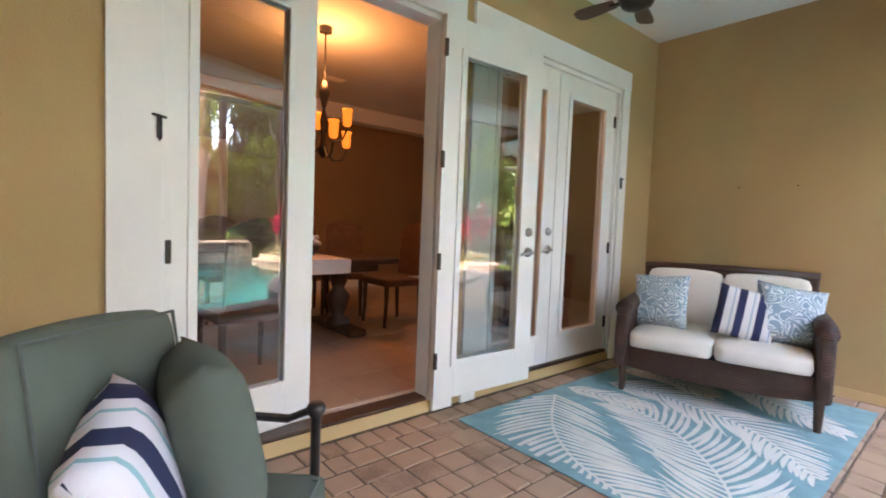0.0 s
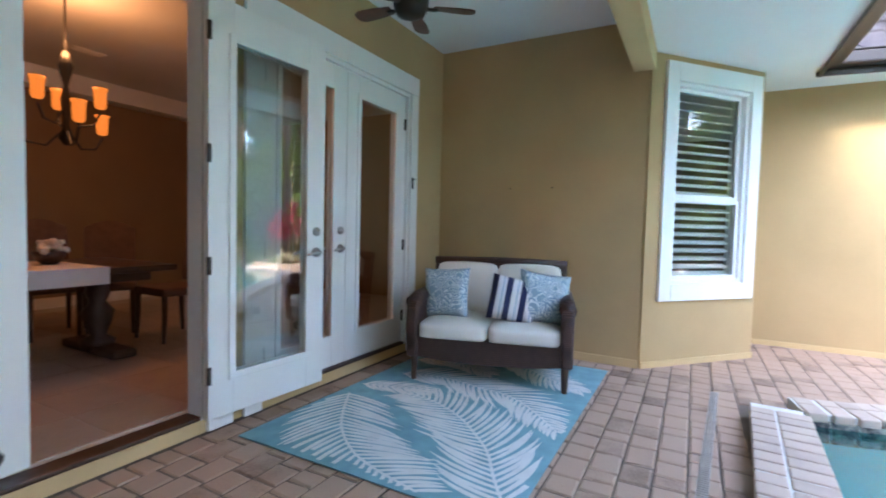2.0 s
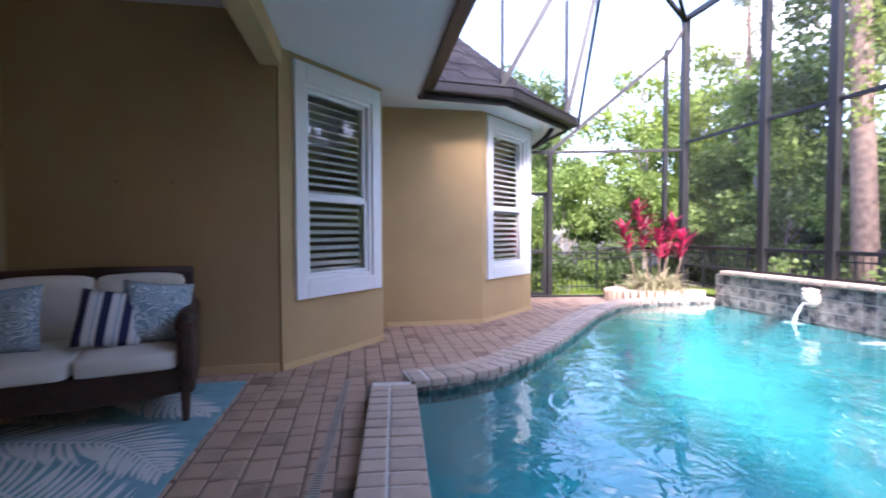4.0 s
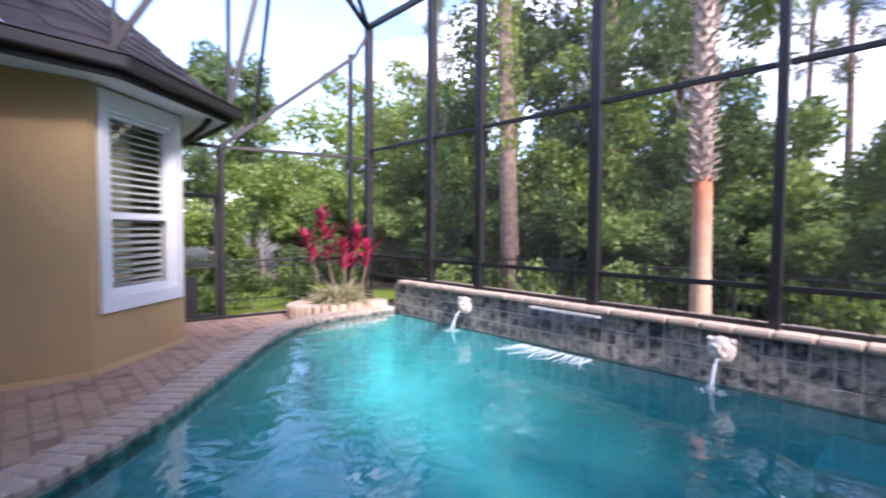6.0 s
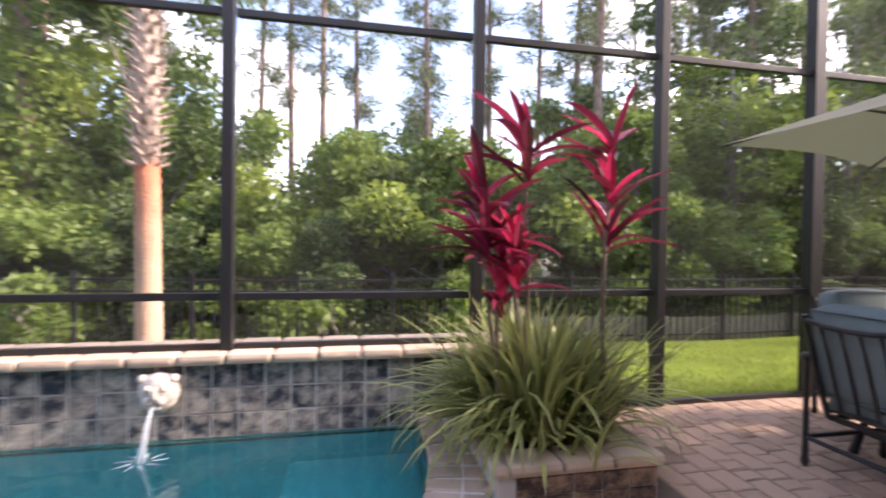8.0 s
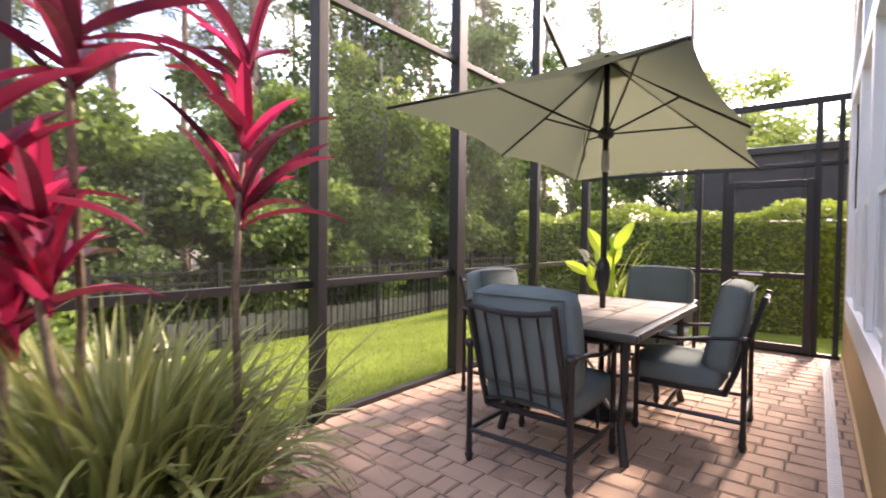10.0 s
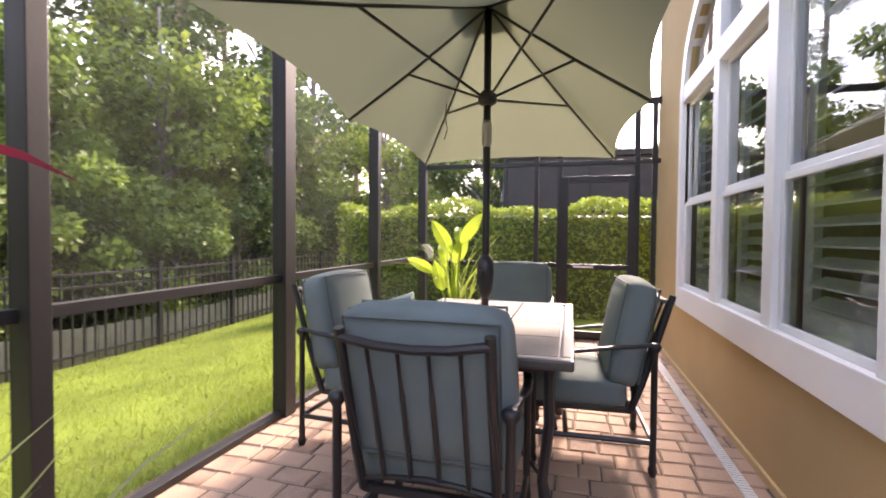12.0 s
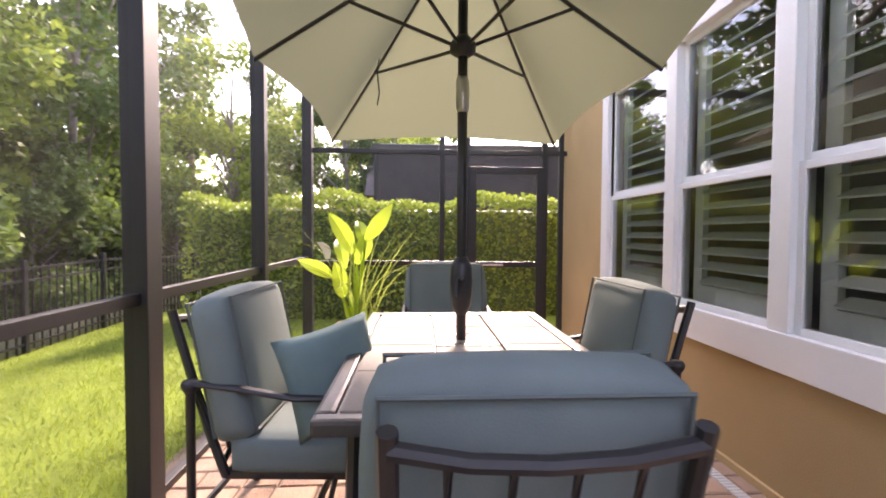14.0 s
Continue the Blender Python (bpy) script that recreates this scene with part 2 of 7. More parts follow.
M_RUG = surf("rug_teal", (0.20, 0.37, 0.41), 0.95, 0.16, 9, 260, 0.5, dist=0.003, spec=0.1)
M_RUGW = surf("rug_cream", (0.66, 0.67, 0.63), 0.95, 0.08, 9, 260, 0.5, dist=0.003, spec=0.1)
M_GLASS = pane_mat("window_glass", (0.92, 0.95, 0.94), 1.5, gain=2.2)
M_DGLASS = pane_mat("door_glass", (0.72, 0.76, 0.75), 1.5, gain=4.4)
M_WATER = pane_mat("pool_water", (0.14, 0.64, 0.655), 1.33, 0.0, 1.7, wave=0.26)
M_STREAM = pane_mat("falling_water", (0.86, 0.93, 0.95), 1.33, 0.15, 3.0, wave=0.6)
M_FOAM, _n, _l, _p = node_mat("white_water")
_p.inputs["Base Color"].default_value, _p.inputs["Roughness"].default_value = (0.75, 0.85, 0.88, 1), 0.3
_tr, _mx = _n.new("ShaderNodeBsdfTransparent"), _n.new("ShaderNodeMixShader")
_mx.inputs["Fac"].default_value = 0.42
_l.new(_tr.outputs[0], _mx.inputs[1])
_l.new(_p.outputs[0], _mx.inputs[2])
_l.new(_mx.outputs[0], _n["Material Output"].inputs["Surface"])
M_SHINGLE = surf("shingle", (0.042, 0.038, 0.040), 0.95, 0.3, 6, 80, 0.6, rand=0.5, dark=(0.016, 0.015, 0.017), spec=0.15)
M_GUTTER = surf("gutter_brown", (0.024, 0.019, 0.018), 0.4, 0.1, 4, 60, 0.05)
M_LION = surf("lion_stone", (0.52, 0.47, 0.41), 0.85, 0.2, 12, 70, 0.5)
M_SOIL = surf("soil", (0.05, 0.035, 0.025), 0.95, 0.3, 10, 60, 0.6)
M_LAWN = surf("lawn_turf", (0.14, 0.195, 0.028), 0.95, 0.30, 1.6, 45, 0.6, dist=0.03, spec=0.1)
M_GRASS = leaf_mat("grass_blade", (0.085, 0.135, 0.014), (0.25, 0.33, 0.045), 0.4)
M_WOODS = surf("forest_floor", (0.07, 0.06, 0.03), 0.95, 0.4, 1.2, 20, 0.6, dist=0.05)
M_LEAF = leaf_mat("leaf_green", (0.036, 0.072, 0.014), (0.19, 0.28, 0.06), 0.45)
M_LEAFB = leaf_mat("leaf_bright", (0.06, 0.11, 0.016), (0.29, 0.38, 0.075), 0.48)
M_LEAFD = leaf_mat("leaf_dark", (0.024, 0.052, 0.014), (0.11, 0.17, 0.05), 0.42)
M_NEEDLE = leaf_mat("pine_needle", (0.05, 0.08, 0.03), (0.17, 0.21, 0.09), 0.4)
M_HEDGE = leaf_mat("hedge_leaf", (0.035, 0.075, 0.010), (0.24, 0.33, 0.05), 0.4)
M_BARK = surf("pine_bark", (0.27, 0.19, 0.14), 0.95, 0.35, 7, 35, 0.9, dark=(0.08, 0.055, 0.045), dist=0.03)
M_BARKG = surf("grey_bark", (0.25, 0.22, 0.19), 0.95, 0.3, 6, 40, 0.7, dark=(0.09, 0.08, 0.065), dist=0.02)
M_PALMT = surf("palm_trunk", (0.58, 0.40, 0.27), 0.9, 0.2, 3, 30, 0.7, dark=(0.40, 0.27, 0.18), dist=0.02)
# the stem was stripped lately near the boots: red-brown above, weathered tan below
_n, _l = M_PALMT.node_tree.nodes, M_PALMT.node_tree.links
_geo, _sep, _rg, _mx = _n.new("ShaderNodeNewGeometry"), _n.new("ShaderNodeSeparateXYZ"), _n.new("ShaderNodeMapRange"), _n.new("ShaderNodeMix")
_l.new(_geo.outputs["Position"], _sep.inputs[0])
_l.new(_sep.outputs["Z"], _rg.inputs["Value"])
_rg.inputs["From Min"].default_value, _rg.inputs["From Max"].default_value = 0.9, 2.1
_mx.data_type, _mx.blend_type = "RGBA", "MULTIPLY"
_mx.inputs["B"].default_value = (0.95, 0.48, 0.36, 1)
_l.new(_rg.outputs["Result"], _mx.inputs["Factor"])
_l.new(_n["Color Ramp"].outputs["Color"], _mx.inputs["A"])
_l.new(_mx.outputs["Result"], _n["Principled BSDF"].inputs["Base Color"])
M_BOOT = surf("palm_boot", (0.42, 0.34, 0.29), 0.95, 0.35, 9, 50, 0.7, rand=0.6, dark=(0.07, 0.05, 0.04), dist=0.02)
M_RED = leaf_mat("red_leaf", (0.13, 0.010, 0.03), (0.60, 0.04, 0.12), 0.42, 0.35)
M_WINE = leaf_mat("wine_leaf", (0.035, 0.010, 0.018), (0.24, 0.025, 0.055), 0.35, 0.3)
M_STRAP = leaf_mat("strap_leaf", (0.022, 0.040, 0.009), (0.35, 0.375, 0.125), 0.3, 0.4)
M_STRAPT = leaf_mat("tan_strap_leaf", (0.16, 0.15, 0.06), (0.52, 0.48, 0.28), 0.3, 0.5)
M_BANANA = leaf_mat("broad_leaf", (0.14, 0.24, 0.02), (0.42, 0.56, 0.06), 0.5, 0.35)
M_STEM = surf("cane_stem", (0.20, 0.15, 0.10), 0.8, 0.3, 30, 90, 0.4)
M_CANOPY, _n, _l, _p = node_mat("umbrella_canvas")
_p.inputs["Base Color"].default_value, _p.inputs["Roughness"].default_value = (0.11, 0.123, 0.092, 1), 0.9
_tr, _mx = _n.new("ShaderNodeBsdfTranslucent"), _n.new("ShaderNodeMixShader")
_tr.inputs["Color"].default_value, _mx.inputs["Fac"].default_value = (0.15, 0.168, 0.11, 1), 0.34
_l.new(_p.outputs[0], _mx.inputs[1])
_l.new(_tr.outputs[0], _mx.inputs[2])
_l.new(_mx.outputs[0], _n["Material Output"].inputs["Surface"])
M_TABLETILE = surf("table_tile", (0.22, 0.19, 0.16), 0.72, 0.14, 7, 60, 0.15, rand=0.3, dist=0.002)
M_TABLEEDGE = surf("table_rim", (0.06, 0.055, 0.05), 0.35, 0.15, 8, 60, 0.1)
M_CHROME = surf("satin_nickel", (0.52, 0.50, 0.47), 0.28, 0.05, 10, 90, 0.03, metal=1.0)
M_HINGE = surf("dark_hinge", (0.05, 0.042, 0.035), 0.45, 0.1, 10, 90, 0.05, metal=0.6)
M_DINWALL = surf("dining_wall", (0.27, 0.175, 0.10), 0.85, 0.08, 2, 120, 0.15, dist=0.003)
M_DINTILE = surf("dining_tile", (0.42, 0.31, 0.22), 0.3, 0.12, 4, 50, 0.08, rand=0.25, dist=0.002)
M_SHADE = glow_mat("lit_shade", (1.0, 0.25, 0.03), 0.045)
M_DRAIN = surf("drain_plastic", (0.36, 0.31, 0.26), 0.5, 0.12, 10, 60, 0.1)
M_CLEAR, _n, _l, _p = node_mat("glass_edge")
_tr = _n.new("ShaderNodeBsdfTransparent")
_tr.inputs["Color"].default_value = (0.97, 0.99, 0.98, 1)
_l.new(_tr.outputs[0], _n["Material Output"].inputs["Surface"])
M_UPHOL = surf("brown_upholstery", (0.11, 0.058, 0.038), 0.75, 0.25, 14, 120, 0.2)
M_LINEN = surf("linen", (0.75, 0.70, 0.66), 0.9, 0.05, 6, 300, 0.2)
M_SCREEN, _n, _l, _p = node_mat("insect_screen")
_p.inputs["Base Color"].default_value, _p.inputs["Roughness"].default_value = (0.11, 0.11, 0.105, 1), 0.8
_tr, _mx = _n.new("ShaderNodeBsdfTransparent"), _n.new("ShaderNodeMixShader")
_mx.inputs["Fac"].default_value = 0.15
_l.new(_tr.outputs[0], _mx.inputs[1])
_l.new(_p.outputs[0], _mx.inputs[2])
_l.new(_mx.outputs[0], _n["Material Output"].inputs["Surface"])
M_SLAT = surf("shutter_slat", (0.88, 0.88, 0.86), 0.45, 0.03, 4, 60, 0.04)
# dark base colour carries the dimness of the room behind the arched window
M_INNER = surf("room_shade_tone", (0.12, 0.11, 0.10), 0.9, 0.1, 3, 40, 0.1)
M_PLASTICW = surf("pale_plastic", (0.62, 0.62, 0.58), 0.4, 0.08, 10, 60, 0.05)
M_ROOF2 = surf("far_roof", (0.15, 0.12, 0.115), 0.9, 0.2, 5, 50, 0.3)
M_FARWALL = surf("far_wall", (0.50, 0.40, 0.30), 0.9, 0.1, 2, 50, 0.2)
M_DSCREEN = surf("dense_screen", (0.05, 0.046, 0.05), 0.8, 0.15, 4, 90, 0.1)
M_WOODPOST = surf("fence_board", (0.25, 0.24, 0.20), 0.9, 0.2, 5, 60, 0.4)


# ---- mesh helpers ----
def link(name, bm, mat, parent=None, label="", smooth=False):
    me = bpy.data.meshes.new(name)
    bm.to_mesh(me)
    bm.free()
    for m in (mat if isinstance(mat, (list, tuple)) else [mat]):
        me.materials.append(m)
    if smooth:
        for f in me.polygons:
            f.use_smooth = True
    ob = new(name, me)
    if parent is not None:
        ob.parent = parent
    if label:
        ob["label"] = label
    return ob


def part(name, bm, material, parent, label="", smooth=False):
    return link(name, bm, material, parent, label, smooth)


def thing(name, label, category, at=(0, 0, 0), rz=0.0, group="", kind=""):
    ob = new(name)
    ob.empty_display_size = 0.1
    ob.matrix_basis = pose(*at, 0, 0, rz)
    return tagged(ob, label, category, group, kind)


def boxm(bm, lo, hi, m=None, bev=0.0):
    """A box between two corners, its edges rounded by bev."""
    c = [(a + b) / 2 for a, b in zip(lo, hi)]
    s = [abs(b - a) for a, b in zip(lo, hi)]
    t = Matrix.Translation(c) @ Matrix.Diagonal((*s, 1))
    r = bmesh.ops.create_cube(bm, size=1.0, matrix=(m @ t) if m else t)
    if bev:
        es = {e for v in r["verts"] for e in v.link_edges}
        bmesh.ops.bevel(bm, geom=list(es), offset=bev, segments=2, profile=0.6, affect="EDGES")
    return bm


def box(lo, hi, m=None, bev=0.0):
    return boxm(bmesh.new(), lo, hi, m, bev)


def tube(bm, pts, r, sides=8, caps=True, flat=1.0):
    """A round bar along points; r one radius or one for each point."""
    pts = [Vector(p) for p in pts]
    rs = r if isinstance(r, (list, tuple)) else [r] * len(pts)
    rings = []
    for i, p in enumerate(pts):
        d = (pts[min(i + 1, len(pts) - 1)] - pts[max(i - 1, 0)]).normalized()
        up = Vector((0, 0, 1)) if abs(d.z) < 0.95 else Vector((1, 0, 0))
        u = d.cross(up).normalized()
        v = u.cross(d).normalized()
        rings.append([bm.verts.new(p + (u * math.cos(a) + v * math.sin(a) * flat) * rs[i])
                      for a in (2 * math.pi * k / sides for k in range(sides))])
    for a, b in zip(rings, rings[1:]):
        for k in range(sides):
            bm.faces.new((a[k], a[(k + 1) % sides], b[(k + 1) % sides], b[k]))
    if caps:
        bm.faces.new(rings[0][::-1])
        bm.faces.new(rings[-1])
    return bm


def lathe(bm, prof, at=(0, 0, 0), sides=16, m=None):
    """Turned shape: prof of (radius, z)."""
    rings = []
    for r, z in prof:
        ring = []
        for k in range(sides):
            a = 2 * math.pi * k / sides
            p = Vector((at[0] + r * math.cos(a), at[1] + r * math.sin(a), at[2] + z))
            ring.append(bm.verts.new(m @ p if m else p))
        rings.append(ring)
    for a, b in zip(rings, rings[1:]):
        for k in range(sides):
            bm.faces.new((a[k], a[(k + 1) % sides], b[(k + 1) % sides], b[k]))
    bm.faces.new(rings[0][::-1])
    bm.faces.new(rings[-1])
    return bm


def prism(bm, pts, z0, z1):
    """A flat outline drawn up from z0 to z1."""
    a = [bm.verts.new((x, y, z0)) for x, y in pts]
    b = [bm.verts.new((x, y, z1)) for x, y in pts]
    n = len(pts)
    bm.faces.new(a[::-1])
    bm.faces.new(b)
    for i in range(n):
        bm.faces.new((a[i], a[(i + 1) % n], b[(i + 1) % n], b[i]))
    bmesh.ops.recalc_face_normals(bm, faces=bm.faces)
    return bm


def pillow(w, h, t, n=10, pinch=0.0):
    """A stuffed square lying in the x-z plane, thick along y."""
    bm = bmesh.new()
    for side in (1, -1):
        g = []
        for i in range(n + 1):
            row = []
            for j in range(n + 1):
                u, v = 2 * i / n - 1, 2 * j / n - 1
                k = max(0.0, (1 - u ** 4) * (1 - v ** 4)) ** 0.45
                sx = 1 - 0.07 * (1 - v * v) * abs(u) - pinch * (1 - abs(v)) * u * u
                sz = 1 - 0.07 * (1 - u * u) * abs(v)
                wr = 0.03 * math.sin(9 * u + 3 * v) * k
                row.append(bm.verts.new((u * w / 2 * sx, side * t / 2 * (k + wr), v * h / 2 * sz)))
            g.append(row)
        for i in range(n):
            for j in range(n):
                f = (g[i][j], g[i + 1][j], g[i + 1][j + 1], g[i][j + 1])
                bm.faces.new(f if side < 0 else f[::-1])
    bmesh.ops.remove_doubles(bm, verts=bm.verts, dist=0.0005)
    return bm


def cushion(lo, hi, bev=0.035, puff=0.012):
    """A box cushion with rounded edges and a slightly swollen face."""
    bm = bmesh.new()
    n = 8
    c = [(a + b) / 2 for a, b in zip(lo, hi)]
    s = [(b - a) / 2 for a, b in zip(lo, hi)]
    bmesh.ops.create_cube(bm, size=2.0)
    bmesh.ops.subdivide_edges(bm, edges=bm.edges, cuts=n, use_grid_fill=True)
    for v in bm.verts:
        p = [v.co[i] * s[i] for i in range(3)]
        q = [max(-s[i] + bev, min(s[i] - bev, p[i])) for i in range(3)]
        d = Vector(p) - Vector(q)
        if d.length > 1e-9:
            d = d.normalized() * bev
        r = Vector(q) + d
        u = Vector((v.co.x, v.co.y, v.co.z))
        for i in range(3):
            o = [k for k in range(3) if k != i]
            r[i] += u[i] * puff * (1 - u[o[0]] ** 2) * (1 - u[o[1]] ** 2)
        v.co = Vector(c) + r
    return bm


def wall_box(name, lo, hi, mat=None, label=""):
    ob = link(name, box(lo, hi), mat or M_STUCCO)
    return tagged(ob, label or "tan stucco house wall", "wall", kind="structure")


def frame_bm(w, h, t, d, z0=0.0, m=None, bev=0.004):
    """Four bars round an opening w by h, bars t wide and d deep, in the x-z plane from x=0, z=z0."""
    bm = bmesh.new()
    for lo, hi in (((0, 0, z0), (t, d, z0 + h)), ((w - t, 0, z0), (w, d, z0 + h)),
                   ((t, 0, z0), (w - t, d, z0 + t)), ((t, 0, z0 + h - t), (w - t, d, z0 + h))):
        boxm(bm, lo, hi, m, bev)
    return bm


def glazing(parent, lo, hi, mat):
    """A glass sheet; its outer face (towards -y) mirrors, the others let light through."""
    bm = box(lo, hi)
    bm.faces.ensure_lookup_table()
    for f in bm.faces:
        f.normal_update()
        f.material_index = 0 if f.normal.y < -0.5 else 1
    ob = part("pane", bm, [mat, M_CLEAR], parent)
    ob.visible_shadow = False
    return ob


def leaf_cloud(name, mat, n, size, place, seed, parent=None, droop=0.0, slim=1.0):
    """Many small bent leaves; place(rng) gives a centre and an outward direction."""
    rng = random.Random(seed)
    vs, fs = [], []
    for i in range(n):
        c, o = place(rng)
        d = Vector((rng.gauss(0, 1), rng.gauss(0, 1), rng.gauss(0, 0.7) - droop)).normalized()
        d = (d + o * 0.5).normalized()
        s = d.cross(Vector((rng.gauss(0, 1), rng.gauss(0, 1), rng.gauss(0, 1)))).normalized()
        L = size * rng.uniform(0.6, 1.3)
        W = L * rng.uniform(0.25, 0.42) * slim
        k = len(vs)
        vs += [c, c + d * L * 0.5 + s * W, c + d * L - Vector((0, 0, L * 0.12)), c + d * L * 0.5 - s * W]
        fs.append((k, k + 1, k + 2, k + 3))
    me = bpy.data.meshes.new(name)
    me.from_pydata([tuple(v) for v in vs], [], fs)
    me.materials.append(mat)
    ob = new(name, me)
    if parent is not None:
        ob.parent = parent
    return ob


def strap(bm, base, az, length, width, rise, bend, seg=5, fold=0.15, twist=0.0):
    """A long arching leaf: starts at base, leaves at angle rise, bends by bend along its length."""
    p = Vector(base)
    out = Vector((math.cos(az), math.sin(az), 0))
    side = Vector((-math.sin(az + twist), math.cos(az + twist), 0))
    a = rise
    rows = []
    for i in range(seg + 1):
        t = i / seg
        w = width * (math.sin(math.pi * min(1, 0.12 + 0.88 * t)) ** 0.6 if t < 1 else 0.0) * 0.5
        d = out * math.cos(a) + Vector((0, 0, math.sin(a)))
        nrm = out * -math.sin(a) + Vector((0, 0, math.cos(a)))
        if i == seg:
            rows.append([bm.verts.new(p)])
        else:
            rows.append([bm.verts.new(p + side * w + nrm * w * fold * 2), bm.verts.new(p), bm.verts.new(p - side * w + nrm * w * fold * 2)])
        p = p + d * (length / seg)
        a -= bend / seg
    for r, q in zip(rows, rows[1:]):
        if len(q) == 3:
            bm.faces.new((r[0], r[1], q[1], q[0]))
            bm.faces.new((r[1], r[2], q[2], q[1]))
        else:
            bm.faces.new((r[0], r[1], q[0]))
            bm.faces.new((r[1], r[2], q[0]))
    return bm


# ---- plan ----
DOOR_Y, SEAT_X, CEIL_Z, SOFFIT_Z = 2.0, 4.6, 3.0, 2.72
WING_Y, CAGE_Y, CAGE_W, WATER_Z, COPE_Z = -3.7, -6.47, -5.75, 0.015, 0.10
BAY = [(4.6, -0.02), (5.6, -0.92), (6.32, -1.0), (6.32, -2.22), (7.25, -3.22)]


def smooth_line(pts, n=6):
    """A soft curve through the points."""
    out = []
    for i in range(len(pts) - 1):
        p0, p1, p2, p3 = (Vector((*pts[max(0, min(len(pts) - 1, k))], 0)) for k in (i - 1, i, i + 1, i + 2))
        for k in range(n):
            t = k / n
            q = 0.5 * ((2 * p1) + (p2 - p0) * t + (2 * p0 - 5 * p1 + 4 * p2 - p3) * t * t + (3 * p1 - p0 - 3 * p2 + p3) * t ** 3)
            out.append((q.x, q.y))
    out.append(tuple(pts[-1]))
    return out


EAST_EDGE = smooth_line([(3.83, -1.04), (3.90, -1.4), (4.12, -1.85), (4.67, -2.45), (5.4, -3.08), (6.32, -3.85), (6.98, -4.6), (7.22, -5.4), (7.22, -6.355)])
WEST_EDGE = smooth_line([(0.68, -6.355), (0.69, -5.75), (0.8, -5.25), (0.97, -4.88), (1.25, -4.3), (1.6, -3.6), (1.85, -2.8), (1.95, -1.9), (1.95, -0.91)])
POOL = EAST_EDGE + WEST_EDGE  # clockwise from the north-east corner


def offset_line(pts, d):
    out = []
    for i, p in enumerate(pts):
        a, b = Vector(pts[max(0, i - 1)]), Vector(pts[min(len(pts) - 1, i + 1)])
        t = (b - a).normalized()
        out.append((p[0] - t.y * d, p[1] + t.x * d))
    return out


# ---- ground, lawn, deck bed ----
def inside(p, poly):
    c = False
    for (x1, y1), (x2, y2) in zip(poly, poly[1:] + poly[:1]):
        if (y1 > p[1]) != (y2 > p[1]) and p[0] < (x2 - x1) * (p[1] - y1) / (y2 - y1) + x1:
            c = not c
    return c


def ground_z(x, y):
    """The land falls a little away from the deck."""
    d = max(0.0, CAGE_Y - 0.2 - y, x - 8.6, CAGE_W - 0.2 - x)
    z = -0.05 - 0.095 * min(d, 4.2) - 0.15 * max(0, min(1, (-6.5 - y - 4) / 3))
    return z + 0.03 * math.sin(x * 0.9) * math.sin(y * 0.7)


def ground():
    bm = bmesh.new()
    xs = [-900, -300, -100, -50] + [-30 + 1.5 * i for i in range(41)] + [50, 100, 300, 900]
    ys = [-900, -300, -100, -60] + [-40 + 1.5 * i for i in range(23)] + [-6.75, -6.62] + [-5.5 + 1.5 * i for i in range(18)] + [40, 100, 300, 900]
    g = []
    for x in xs:
        row = []
        for y in ys:
            hole = -6.2 < x < 9.3 and -6.7 < y < 8.0
            row.append(bm.verts.new((x, y, -2.2 if hole else ground_z(x, y))))
        g.append(row)
    for i in range(len(xs) - 1):
        for j in range(len(ys) - 1):
            bm.faces.new((g[i][j], g[i + 1][j], g[i + 1][j + 1], g[i][j + 1]))
    ob = link("ground", bm, M_WOODS, smooth=True)
    tagged(ob, "brown leaf-littered forest floor reaching into the woods", "ground", kind="structure")


ground()


def lawn():
    """Turf between the deck and the fence, on three sides."""
    bm = bmesh.new()
    for x0, x1, y0, y1 in ((-16, 0.6, -10.4, CAGE_Y - 0.06), (-16, CAGE_W - 0.06, CAGE_Y - 0.06, 4), (8.75, 24, -9.5, 6)):
        nx, ny = max(2, int((x1 - x0) / 0.6)), max(2, int((y1 - y0) / 0.6))
        g = [[bm.verts.new((x0 + (x1 - x0) * i / nx, y0 + (y1 - y0) * j / ny,
                            ground_z(x0 + (x1 - x0) * i / nx, y0 + (y1 - y0) * j / ny) + 0.035)) for j in range(ny + 1)] for i in range(nx + 1)]
        for i in range(nx):
            for j in range(ny):
                bm.faces.new((g[i][j], g[i + 1][j], g[i + 1][j + 1], g[i][j + 1]))
    tagged(link("lawn", bm, M_LAWN, smooth=True), "bright green mown lawn outside the screen", "lawn", kind="structure")
    rng = random.Random(4)
    vs, fs = [], []
    for _ in range(42000):
        if rng.random() < 0.8:
            x, y = rng.uniform(-8.5, -0.6), CAGE_Y - 0.1 - 3.9 * rng.random() ** 1.5
        else:
            x, y = rng.uniform(8.8, 12), rng.uniform(-9, -2)
        z = ground_z(x, y) + 0.02
        h, a = rng.uniform(0.03, 0.075), rng.uniform(0, 6.28)
        k = len(vs)
        lx, ly = rng.gauss(0, 0.02), rng.gauss(0, 0.02)
        vs += [(x - 0.005 * math.cos(a), y - 0.005 * math.sin(a), z), (x + 0.005 * math.cos(a), y + 0.005 * math.sin(a), z), (x + lx, y + ly, z + h)]
        fs.append((k, k + 1, k + 2))
    me = bpy.data.meshes.new("grass")
    me.from_pydata(vs, [], fs)
    me.materials.append(M_GRASS)
    tagged(new("grass", me), "short bright green grass blades on the lawn", "grass", kind="stuff")


lawn()


